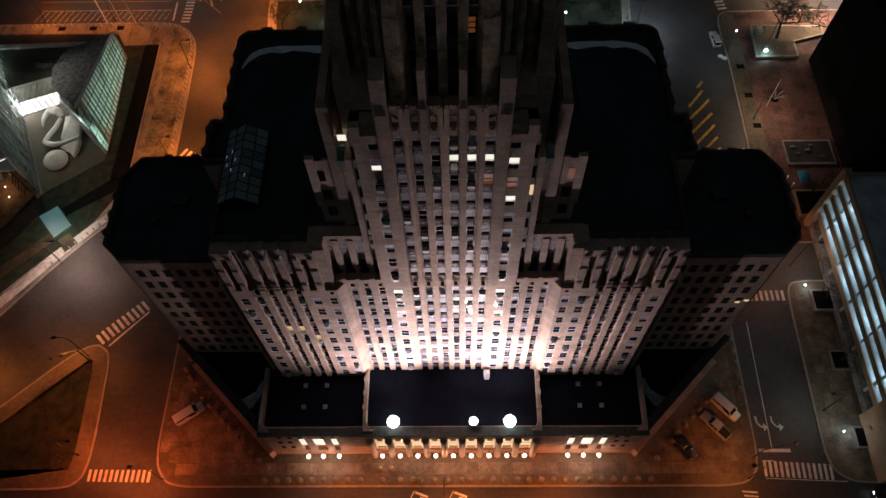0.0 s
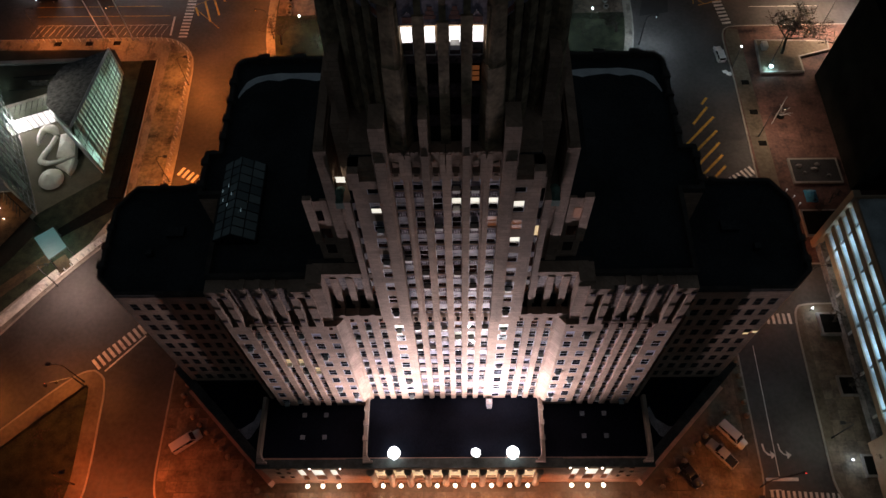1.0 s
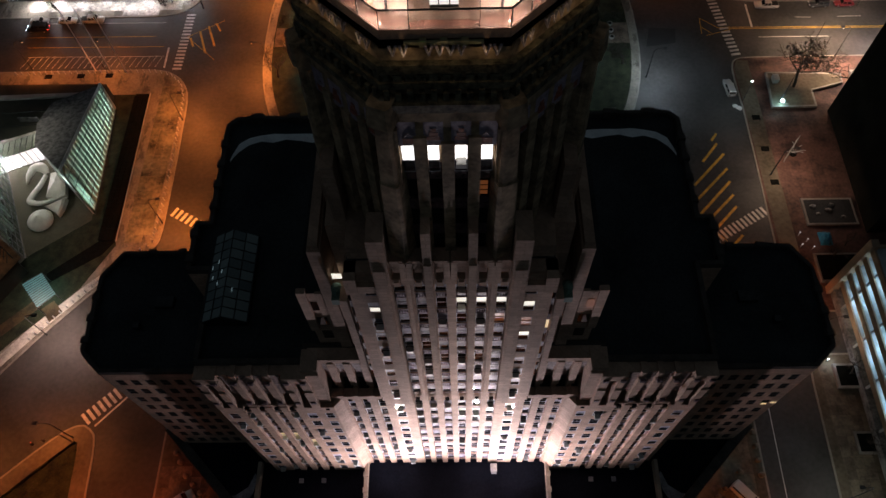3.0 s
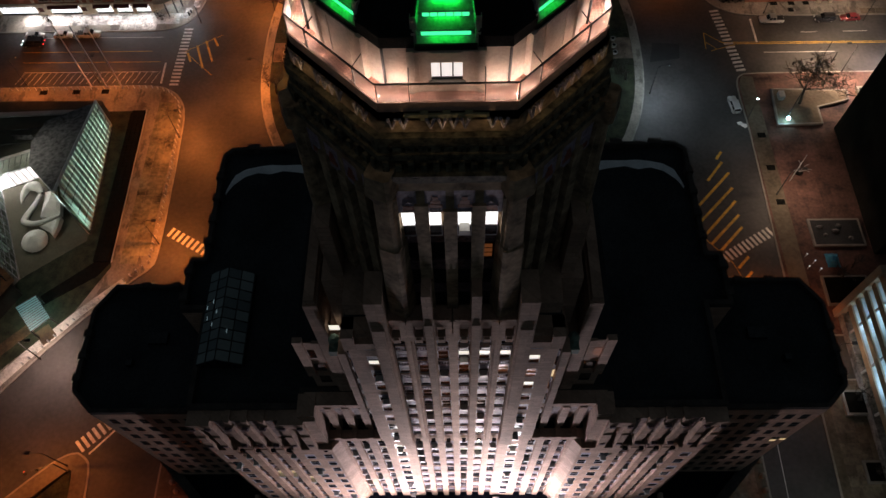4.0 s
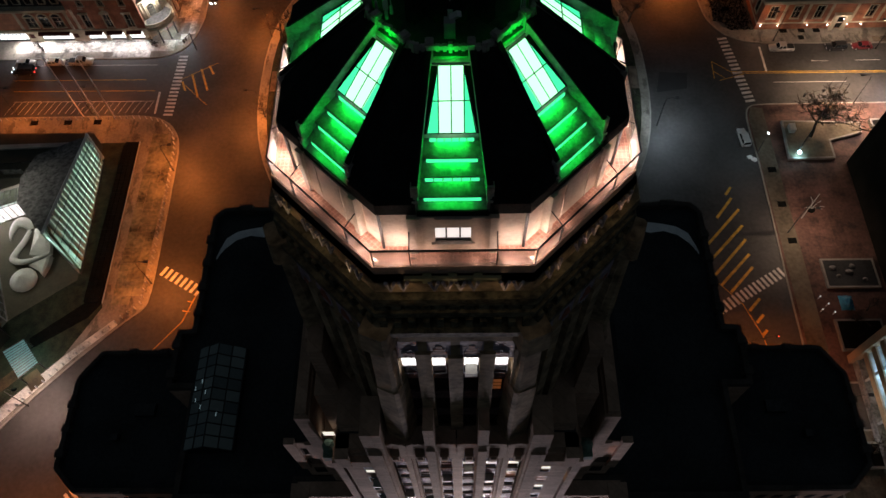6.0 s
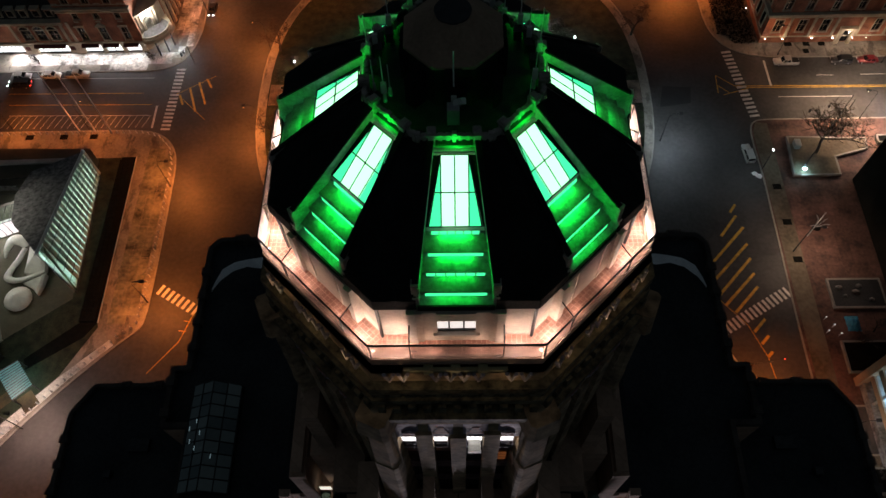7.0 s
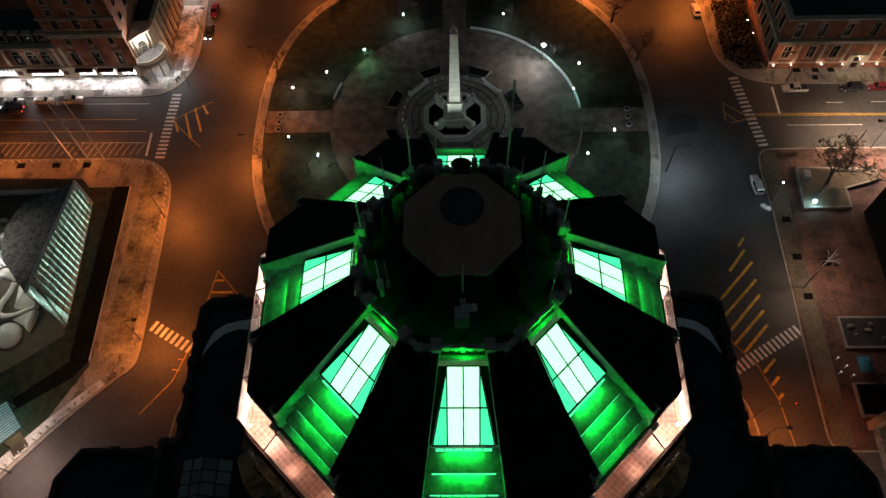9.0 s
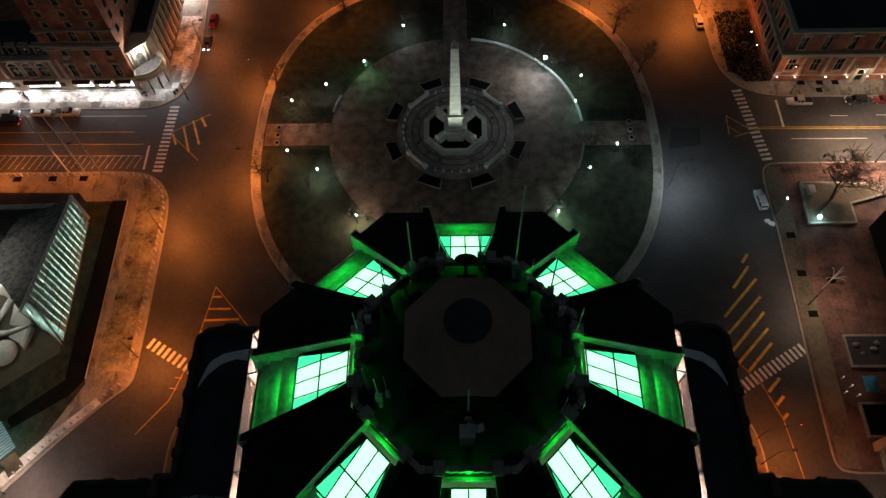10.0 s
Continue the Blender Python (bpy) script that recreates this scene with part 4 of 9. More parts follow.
for s in (-1, 1):
    bm = bmesh.new()
    cols = [(s * x, 1.1, True) for x in (43.0, 41.1, 39.2, 37.3, 35.4, 33.5, 31.9)]
    a, b = sorted((s * 30.8, s * 44.6))
    facade(bm, bm, a, b, -15.0, 12.0, 45.4, cols, LOW, glaze=joined)
    poly = [(s * 29, -14.0), (s * 44.6, -14.0), (s * 44.6, -15.0), (s * 47.4, -12.3), (s * 47.4, -1.2), (s * 45, 2.4), (s * 29, 2.4)]
    prism(bm, poly if s > 0 else poly[::-1], 0.1, 45.3)
    part("side_wing_wall", bm, STONE, hall)
tagged(part("side_wing_window_frames", frames, SHADEFRAME, hall), kind="stuff")
tagged(part("side_wing_panes", panes, MATTPANE, hall), kind="stuff")
for s in (-1, 1):
    bm, rf = bmesh.new(), bmesh.new()
    poly = [(s * 30.5, -15.0), (s * 44.6, -15.0), (s * 47.4, -12.3), (s * 47.4, -1.2), (s * 45, 2.4), (s * 30.5, 2.4)]
    poly = poly if s > 0 else poly[::-1]
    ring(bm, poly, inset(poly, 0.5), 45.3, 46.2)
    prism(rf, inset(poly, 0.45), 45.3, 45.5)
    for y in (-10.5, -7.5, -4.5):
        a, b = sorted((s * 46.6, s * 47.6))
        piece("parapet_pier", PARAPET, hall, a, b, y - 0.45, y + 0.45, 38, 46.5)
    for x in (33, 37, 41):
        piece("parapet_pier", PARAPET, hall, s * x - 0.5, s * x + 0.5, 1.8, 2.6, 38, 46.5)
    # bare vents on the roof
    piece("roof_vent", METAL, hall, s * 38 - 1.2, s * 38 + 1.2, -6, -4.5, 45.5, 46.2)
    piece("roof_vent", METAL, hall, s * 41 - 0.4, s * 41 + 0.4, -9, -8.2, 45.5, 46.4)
    part("side_wing_parapet", bm, PARAPET, hall, "dark stone parapet")
    part("side_wing_roof", rf, ROOF, hall, "flat black felt roof")
for wx, wz in ((43.0, 31.1), (44.2, 31.6)):
    bm = bmesh.new()
    box(bm, wx - 0.4, wx + 0.35, -15.06, -15.02, wz + 0.3, wz + 0.8)
    part("lit_pane", bm, LITWARM, hall, "small warm lit window")

# the podium
POD = [(-31.6, -29.3), (31.6, -29.3), (47.9, -13.0), (47.9, -10), (-47.9, -10), (-47.9, -13.0)]
bm = bmesh.new()
prism(bm, [(-31.4, -28.4), (31.4, -28.4), (47.0, -12.8), (47.0, -10.2), (-47.0, -10.2), (-47.0, -12.8)], 0.1, 12.6)
for s in (-1, 1):
    poly = [(s * 31.6, -29.5), (s * 48.1, -13.0), (s * 46.9, -12.4), (s * 31.0, -28.3)]
    prism(bm, poly if s > 0 else poly[::-1], 0.1, 13.2)
    poly = [(s * 32.2, -30.3), (s * 48.9, -13.6), (s * 48.0, -13.0), (s * 31.6, -29.5)]
    prism(bm, poly if s > 0 else poly[::-1], 0.1, 3.0)
bays = [(-12.3 + 3.1 * k, 2.0, True) for k in range(9)]
side = [(s * x, w, True) for s in (-1, 1) for x, w in ((25.4, 1.1), (22.7, 1.9), (20.0, 1.1))]


def pod_glaze(x, y, z, w, h, kind=""):
    if h < 2:
        b2 = bmesh.new()
        box(b2, x - w / 2, x + w / 2, y, y + 0.03, z, z + h)
        part("small_pane", b2, PANE, hall)
        return
    # Middle bays glow warm of themselves, in place of lamp light on them.
    f, p, b = window_mesh(w, h, "lit" if abs(x) > 15 else "warm")
    ob = part("tall_window", f, FRAME, hall, "tall podium window with a glowing pane")
    ob.location = (x, y, z)
    part("pane", p, LIT, ob)


facade(bm, bm, -17, 17, -29.5, 0.1, 13.2, bays, [(2.6, 7.0)], rec=0.35, thick=1.2, glaze=pod_glaze)
for s in (-1, 1):
    a, b = sorted((s * 17, s * 31.6))
    facade(bm, bm, a, b, -29.5, 0.1, 13.2, [c for c in side if c[0] * s > 0], [(2.8, 7.2)], rec=0.1, thick=1.2, glaze=pod_glaze)
part("podium_wall", bm, STONE, hall)
bm = bmesh.new()
box(bm, -32, 32, -29.9, -28.6, 12.62, 13.3)
box(bm, -17.4, 17.4, -30.0, -28.5, 12.9, 13.5)
part("podium_cornice", bm, DARKCOPPER, hall, "dark copper-covered cornice of the podium")
for s in (-1, 1):
    bm = bmesh.new()
    poly = [(s * 31.6, -29.65), (s * 48.25, -13.0), (s * 46.8, -12.3), (s * 31.0, -28.2)]
    prism(bm, poly if s > 0 else poly[::-1], 13.2, 13.4)
    part("podium_coping", bm, PARAPET, hall, "dark coping of the podium flank")
    for x in (18.6, 20.0, 21.6, 23.8, 25.4, 27.2, 28.9):
        piece("small_window", PANE, hall, s * x - 0.35, s * x + 0.35, -29.54, -29.4, 10.4, 11.3, "small dark window under the cornice")
    for x in (27.6, 29.3):
        for z in (4.4, 7.4):
            piece("small_window", PANE, hall, s * x - 0.35, s * x + 0.35, -29.54, -29.4, z, z + 1.2)
bm = bmesh.new()
lathe(bm, [(0.62, 0.1), (0.62, 1.0), (0.5, 1.3), (0.46, 8.6), (0.6, 9.2), (0.66, 9.6)], 14)
column = mesh_of("column", bm, STONE2, True)
for k in range(10):
    part("column", column, STONE2, hall, "round stone column").location = (-13.85 + 3.1 * k, -29.72, 0)
for k in range(9):
    x = -12.3 + 3.1 * k
    piece("window_panel", STONE2, hall, x - 0.75, x + 0.75, -29.3, -29.08, 2.8, 4.2)
    piece("window_crest", STONE2, hall, x - 0.45, x + 0.45, -29.4, -29.08, 8.0, 9.4)
bm = bmesh.new()
prism(bm, inset(POD, 0.4), 12.6, 12.9)
part("podium_roof", bm, ROOF2, hall, "flat black podium roof")
for s in (-1, 1):
    for x in (14.3, 31.4):
        bm = bmesh.new()
        a, b = sorted((s * x - 0.28, s * x + 0.28))
        box(bm, a, b, -27.5, -18.5, 12.9, 14.5)
        for i in range(5):
            q = 0.28 + 0.5 * (i / 4) ** 2 * 2
            box(bm, s * x - (q if s > 0 else 0.28), s * x + (0.28 if s > 0 else q), -27.5 - 0.36 * (i + 1), -27.5 - 0.36 * i, 12.9, 14.5 - 0.12 * i)
        part("roof_wall", bm, STONE2, hall, "low pale wall dividing the podium roof")
    for y in (-25.5, -23, -20.6):
        a, b = sorted((s * 14.3 - 0.4, s * 14.3 + 0.4))
        piece("wall_block", STONE2, hall, a, b, y - 0.35, y + 0.35, 14.0, 14.8)
for s in (-1, 1):
    for x in (21.2, 24.8):
        for y in (-21.2, -24.9):
            piece("roof_hatch", HATCH, hall, s * x - 0.35, s * x + 0.35, y - 0.35, y + 0.35, 12.9, 13.15, "small pale roof hatch")
for x in (-6.4, -5.0, -3.6, 5.2, 6.5, 7.8):
    piece("roof_box", HATCH, hall, x - 0.2, x + 0.2, -28.7, -28.4, 12.9, 13.2)
bm = bmesh.new()
box(bm, 5.4, 6.4, -19.9, -18.9, 12.9, 14.0)
box(bm, 5.5, 6.3, -20.3, -19.9, 12.9, 13.6)
part("roof_cabinet", bm, ALU, hall, "white service cabinet on the podium roof")
for s in (-1, 1):
    bm = bmesh.new()
    pts = [(31.9, -20.5, 0.5), (32.3, -23, 0.9), (33.5, -25, 1.6), (35.5, -25.6, 2.2)]
    for (ax, ay, aw), (bx, by, bw) in zip(pts, pts[1:]):
        bm.faces.new([bm.verts.new(p) for p in ((s * ax, ay, 12.93), (s * bx, by, 12.93), (s * (bx + bw), by + bw, 12.93), (s * (ax + aw), ay + aw, 12.93))])
    part("podium_snow", bm, DIRTYSNOW, hall, "grey patch of old snow on the podium roof")

# wall lamps and floodlights of the podium
lamp_mesh = bmesh.new()
# Globes are drawn larger than the lamps, to stand for their glare.
lathe(lamp_mesh, [(0.08, -0.2), (0.3, -0.05), (0.38, 0.2), (0.28, 0.46), (0.05, 0.55)], 10)
globe = mesh_of("lamp_globe", lamp_mesh, LAMPWHITE, True)
bracket = bmesh.new()
box(bracket, -0.05, 0.05, 0.0, 0.9, -0.1, 0.0)
bracket = mesh_of("lamp_bracket", bracket, METAL)
for lx in [-12.3 + 3.1 * k for k in range(9)] + [-25.3, -22.7, -19.9, 20.0, 22.7, 25.4]:
    ob = thing("wall_lamp", "bright globe wall lamp at the podium foot", "lamp", (lx, -30.6, 2.7), group="podium wall lamps")
    part("bracket", bracket, METAL, ob)
    part("globe", globe, LAMPWHITE, ob, "glowing white globe, enlarged for glare")
for fx, k in ((-9.6, 1.0), (3.5, 0.72), (9.4, 1.0)):
    ob = thing("floodlight", "blazing white floodlight on the podium roof edge", "floodlight", (fx, -28.0, 12.9), group="tower floodlights")
    bm = bmesh.new()
    box(bm, -0.06, 0.06, -0.06, 0.06, 0, 0.7)
    box(bm, -0.7, 0.7, -0.06, 0.06, 0.5, 0.6)
    part("stand", bm, METAL, ob)
    bm = bmesh.new()
    lathe(bm, [(0.15, 0.0), (0.7, 0.15), (1.05 * k, 0.45)], 20)
    head = part("lamp_head", bm, METAL, ob)
    head.location, head.rotation_euler = (0, -0.25, 0.75), (radians(-32), 0, 0)
    # The lens is swollen to a ball that stands for the lamp's glare.
    bm = bmesh.new()
    lathe(bm, [(1.02 * k * math.sin(math.pi * (i + 0.2) / 10.4), 0.75 - 1.02 * k * math.cos(math.pi * (i + 0.2) / 10.4)) for i in range(11)], 22)
    part("lens", bm, LAMPFLOOD, head, "glowing ball as wide as the lamp's glare", smooth=True)

# shaft shoulders, crown, and the octagon above
wall = bmesh.new()
box(wall, -8.8, 8.8, -17.4, 2.6, 55, 78.6)
for s in (-1, 1):
    def sb(x0, x1, y0, y1, z0, z1):
        a, b = sorted((s * x0, s * x1))
        box(wall, a, b, y0, y1, z0, z1)
    sb(8.9, 9.5, -17.4, 2, 55, 75.2)                 # recessed edge with a window column
    sb(9.5, 10.2, -17.9, 2, 55, 72.0)
    sb(10.2, 11.4, -15.6, 1, 55, 71.0)
    sb(11.2, 12.4, -15.9, 0.5, 55, 77.6)             # pilaster
    sb(11.35, 12.2, -15.7, 0.4, 77.6, 78.4)
    sb(12.4, 14.9, -15.3, 0, 55, 68.3)               # turret
    sb(12.6, 13.3, -15.6, -15.3, 64, 68.9)
    sb(14.2, 15.1, -15.6, -15.0, 60, 69.0)
    sb(5.0, 6.35, -19.2, -16.5, 46, 84.8)            # broad fin
    sb(5.2, 6.2, -19.4, -16.5, 60, 80.4)
    sb(1.45, 2.15, -19.2, -16.5, 46, 85.9)           # slim fins
    sb(1.5, 2.1, -19.35, -16.5, 60, 81.2)
    sb(3.45, 3.8, -18.7, -17.5, 46, 80.0)
    sb(6.3, 8.9, -19.1, -17.4, 76.0, 77.2)
    sb(7.9, 8.9, -19.2, -17.2, 76.0, 78.6)
    sb(6.35, 7.9, -18.6, -17.2, 77.2, 78.2)
    # shoulders behind the fins, stepping in to the octagon
    sb(8.4, 10.4, -15.0, 0, 70, 80.5)
    sb(8.6, 9.6, -14.6, -0.5, 80.5, 88.0)
    sb(6.5, 8.6, -17.2, 2.2, 78.6, 80.6)
    sb(9.9, 10.7, -12.0, -3.0, 70, 84.0)
for x in (-4.5, -2.7, -0.9, 0.9, 2.7, 4.5):
    box(wall, x - 0.85, x - 0.35, -18.75, -17.4, 76.9, 80.6)
    box(wall, x + 0.35, x + 0.85, -18.75, -17.4, 76.9, 80.6)
    box(wall, x - 0.85, x + 0.85, -18.7, -17.4, 79.6, 80.8)
    box(wall, x - 0.3, x + 0.3, -18.95, -18.3, 76.9, 78.2)
    box(wall, x - 0.2, x + 0.2, -19.1, -18.3, 77.3, 77.9)
    for d in (-0.55, -0.2, 0.2, 0.55):
        box(wall, x + d - 0.1, x + d + 0.1, -18.8, -18.6, 80.8, 81.05)
part("shaft", wall, STONE, hall)
for s in (-1, 1):
    for zb in (51, 54.4, 57.8, 61.2, 64.6, 68.0, 71.4):
        a, b = sorted((s * 8.95, s * 9.45))
        piece("shaft_window", LITWARM if (s, zb) == (1, 64.6) else PANE, hall, a, b, -17.45, -17.41, zb, zb + 2)
        if zb < 70:
            piece("shaft_spandrel", SPANDREL, hall, a, b, -17.5, -17.41, zb + 2.0, zb + 3.3)
    for zb in (57.5, 61.0, 64.6):
        piece("turret_window", LITDIM if (s, zb) == (1, 64.6) else PANE, hall, s * 13.6 - 0.55, s * 13.6 + 0.55, -15.34, -15.3, zb, zb + 1.9)
    bm = bmesh.new()
    lathe(bm, [(0.6, 70.6), (0.62, 71.4), (0.5, 72.0), (0.2, 72.3)], 8, (s * 10.6, -16.4))
    box(bm, s * 10.6 - 0.6, s * 10.6 + 0.6, -17.2, -15.6, 69.8, 70.8)
    part("copper_vent", bm, COPPER, hall, "squat green copper ventilator")
piece("lit_pane", LIT, hall, -10.95, -10.05, -15.72, -15.66, 72.3, 73.2, "bright lit window")
bm = bmesh.new()
box(bm, -8.7, 8.7, -17.3, 2.3, 78.5, 78.75)
for s in (-1, 1):
    a, b = sorted((s * 12.4, s * 14.9))
    piece("turret_roof", ROOF, hall, a, b, -15.2, 0, 68.3, 68.4)
part("shaft_roof", bm, ROOF, hall)

# the octagonal drum under the viewing deck
OCT_A = 9.58
T8 = math.tan(radians(22.5))
wall = bmesh.new()
prism(wall, octagon(OCT_A - 0.9), 78.6, 101.2)


def fp(k, u, r, z):
    a = radians(45 * k)
    return (AX + u * math.cos(a) + r * math.sin(a), AY + u * math.sin(a) - r * math.cos(a), z)


def face_box(bm, k, u0, u1, r0, r1, z0, z1, w2=None):
    """A box on face k of the octagon: u along the face, r out from the axis."""
    a = radians(45 * k)
    t, n = Vector((math.cos(a), math.sin(a), 0)), Vector((math.sin(a), -math.cos(a), 0))
    c = Vector((AX, AY, 0))
    v = []
    for z in (z0, z1):
        for u, r in ((u0, r1), (u1, r1), (u1, r0), (u0, r0)):
            v.append(bm.verts.new(c + t * u + n * r + Vector((0, 0, z))))
    for f in ((3, 2, 1, 0), (4, 5, 6, 7), (0, 1, 5, 4), (1, 2, 6, 5), (2, 3, 7, 6), (3, 0, 4, 7)):
        bm.faces.new([v[i] for i in f])


for k in range(8):
    R = OCT_A
    card = k % 2 == 0
    # broad corner piers and three slim piers between four window columns
    for u0, u1 in ((-4.2, -3.15), (3.15, 4.2)):
        face_box(wall, k, u0, u1, R - 1.2, R + 0.1, 78.6, 96.0)
        face_box(wall, k, u0 + 0.1, u1 - 0.1, R - 1.2, R - 0.05, 96.0, 97.4)
    for u in (-1.75, 0.0, 1.75):
        h = 95.2 if u else 94.6
        face_box(wall, k, u - 0.42, u + 0.42, R - 1.2, R + 0.05, 78.6, h)
        face_box(wall, k, u - 0.25, u + 0.25, R - 1.2, R - 0.15, h, h + 2.4)
    piece("frieze", LILAC, hall, -3.15, 3.15, R - 1.0, R - 0.16, 94.2, 96.6, "coloured terracotta frieze", face=k)
    face_box(wall, k, -3.6, 3.6, R - 1.0, R - 0.12, 96.6, 97.5)
    for u in (-2.45, -0.88, 0.88, 2.45):
        if abs(u) > 2:
            piece("frieze_tile", REDTILE, hall, u - 0.42, u + 0.42, R - 0.18, R - 0.13, 94.35, 94.95, face=k)
            for e in (-1, 1):
                ped = bmesh.new()
                tube(ped, fp(k, u + 0.42 * e, R - 0.12, 95.0), fp(k, u, R - 0.12, 95.55), 0.05, 0.05, 4)
                part("frieze_gable", ped, TILE2, hall)
        else:
            for i, wd in enumerate((0.42, 0.3, 0.18)):
                piece("frieze_tile", REDTILE, hall, u - wd, u + wd, R - 0.18, R - 0.13, 94.75 + 0.4 * i, 95.1 + 0.4 * i, face=k)
        for e in (-0.25, 0.0, 0.25):
            piece("frieze_dot", TILE2, hall, u + e - 0.05, u + e + 0.05, R - 0.17, R - 0.11, 94.3, 94.45, face=k)
        for zb in (80.4, 84.0, 87.8):
            piece("drum_pane", MATTPANE, hall, u - 0.45, u + 0.45, R - 0.9, R - 0.55, zb, zb + 2.2, face=k)
            piece("drum_spandrel", SPANDREL, hall, u - 0.45, u + 0.45, R - 0.9, R - 0.5, zb + 2.2, zb + 3.6, face=k)
        if not card:
            piece("drum_pane", PANE, hall, u - 0.42, u + 0.42, R - 0.9, R - 0.5, 92.1, 93.9, face=k)
    # cornices below the deck
    if k in (0, 1, 7):
        for u in (-2.9, -2.3, -0.9, -0.3, 0.3, 0.9, 2.3, 2.9):
            vee = bmesh.new()
            for e in (-1, 1):
                tube(vee, fp(k, u, 9.12, 101.85), fp(k, u + 0.2 * e, 9.06, 102.55), 0.06, 0.1, 5)
            part("cornice_bracket", vee, TILE2, hall, "forked pale bracket under the deck")
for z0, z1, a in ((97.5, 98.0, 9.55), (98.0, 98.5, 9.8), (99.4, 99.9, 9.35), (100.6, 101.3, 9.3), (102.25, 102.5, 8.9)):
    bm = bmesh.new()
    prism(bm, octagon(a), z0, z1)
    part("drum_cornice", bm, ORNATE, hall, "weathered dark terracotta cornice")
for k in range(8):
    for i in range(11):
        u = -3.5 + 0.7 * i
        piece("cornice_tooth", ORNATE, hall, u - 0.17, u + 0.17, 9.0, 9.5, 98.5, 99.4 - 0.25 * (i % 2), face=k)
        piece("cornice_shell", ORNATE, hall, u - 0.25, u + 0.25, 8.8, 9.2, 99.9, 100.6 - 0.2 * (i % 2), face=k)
prism(wall, octagon(8.9), 98.5, 102.5)
for k in range(8):
    # stepped buttresses on the corners
    a = radians(45 * k + 22.5)
    for r, z0, z1, w in ((10.6, 78.6, 90.5, 0.9), (10.4, 90.5, 96.5, 0.7), (10.6, 96.8, 98.6, 0.9)):
        c = Vector((AX + (r - 0.6) * math.sin(a), AY - (r - 0.6) * math.cos(a)))
        t, n = Vector((math.cos(a), math.sin(a))), Vector((math.sin(a), -math.cos(a)))
        poly = [tuple(c + t * su * w + n * sn * 0.8) for su, sn in ((-1, 1), (-0.75, 1.3), (0.75, 1.3), (1, 1), (1, -1), (-1, -1))]
        prism(wall, poly, z0, z1, [tuple(c + (Vector(p) - c) * 0.85) for p in poly])
part("drum", wall, DRUMSTONE, hall)
for i, u in enumerate((-2.6, -0.93, 0.93, 2.6)):
    bm, fr = bmesh.new(), bmesh.new()
    y = AY - OCT_A + 0.5
    box(bm, u - 0.42, u + 0.42, y, y + 0.03, 92.25, 93.72)
    ob = part("drum_window", bm, LITWHITE, hall, "brightly lit drum window")
    for a, b, c, d in ((u - 0.46, u - 0.4, 90.9, 93.8), (u + 0.4, u + 0.46, 90.9, 93.8), (u - 0.46, u + 0.46, 92.15, 92.25), (u - 0.46, u + 0.46, 90.9, 91.0)):
        box(fr, a, b, y - 0.05, y, c, d)
    part("window_frame", fr, FRAME, ob)
    piece("lower_pane", MATTPANE, ob, u - 0.42, u + 0.42, y, y + 0.03, 91.0, 92.2)
    if i == 2:
        o = part("air_conditioner", AC, FRAME, ob, "white box air conditioner")
        o.location = (u, y - 0.1, 92.1)
bm = bmesh.new()
for z0, z1 in ((88.1, 88.55), (88.7, 89.15), (89.3, 89.75)):
    box(bm, 2.1, 2.8, AY - OCT_A + 0.47, AY - OCT_A + 0.49, z0, z1)
part("orange_pane", bm, LITDIM, hall, "dim orange window")
bm = bmesh.new()
box(bm, -2.2, 2.2, AY - 8.95, AY - 8.8, 102.5, 102.72)
for u in (-1.15, 0.0, 1.15):
    box(bm, u - 0.2, u + 0.2, AY - 9.02, AY - 8.72, 102.38, 102.84)
part("drum_pipe", bm, mat("pale_yellow_paint", (0.4, 0.36, 0.2), 0.6, 0.2, 1, 6, 0.05), hall, "pale pipe with three clamps under the deck")

# the viewing deck: one tiled floor plate on each side
DECKTILE = mat("deck_tile", (0.4, 0.2, 0.15), 0.6, 0.3, 0.9, 7, 0.05)
nt = DECKTILE.node_tree
tc, br, mul = nt.nodes.new("ShaderNodeTexCoord"), nt.nodes.new("ShaderNodeTexBrick"), nt.nodes.new("ShaderNodeMixRGB")
br.offset, br.squash = 0.0, 1.0
for key, value in (("Scale", 1.0), ("Brick Width", 0.21), ("Row Height", 0.21), ("Mortar Size", 0.014), ("Bias", -0.2)):
    br.inputs[key].default_value = value
br.inputs["Color1"].default_value, br.inputs["Color2"].default_value, br.inputs["Mortar"].default_value = (1.1, 1.1, 1.1, 1), (0.8, 0.76, 0.74, 1), (1.5, 1.7, 1.75, 1)
mul.blend_type, mul.inputs["Fac"].default_value = "MULTIPLY", 1.0
nt.links.new(tc.outputs["Object"], br.inputs["Vector"])
nt.links.new(nt.nodes["Principled BSDF"].inputs["Base Color"].links[0].from_socket, mul.inputs["Color1"])
nt.links.new(br.outputs["Color"], mul.inputs["Color2"])
nt.links.new(mul.outputs["Color"], nt.nodes["Principled BSDF"].inputs["Base Color"])
DA, WALLR = 8.68, 7.68
bm = bmesh.new()
prism(bm, octagon(DA), 102.7, 103.2)
part("viewing_deck", bm, DECK, hall, "pinkish stone slab of the viewing deck")
bm = bmesh.new()
prism(bm, [(-8.52 * T8, -8.52), (8.52 * T8, -8.52), (7.5 * T8, -7.5), (-7.5 * T8, -7.5)], 0.0, 0.03)
plate = mesh_of("deck_paving", bm, DECKTILE)
for k in range(8):
    o = part("deck_paving", plate, DECKTILE, hall, "small reddish tiles of the deck")
    o.location, o.rotation_euler = (AX, AY, 103.2), (0, 0, radians(45 * k))
bm = bmesh.new()
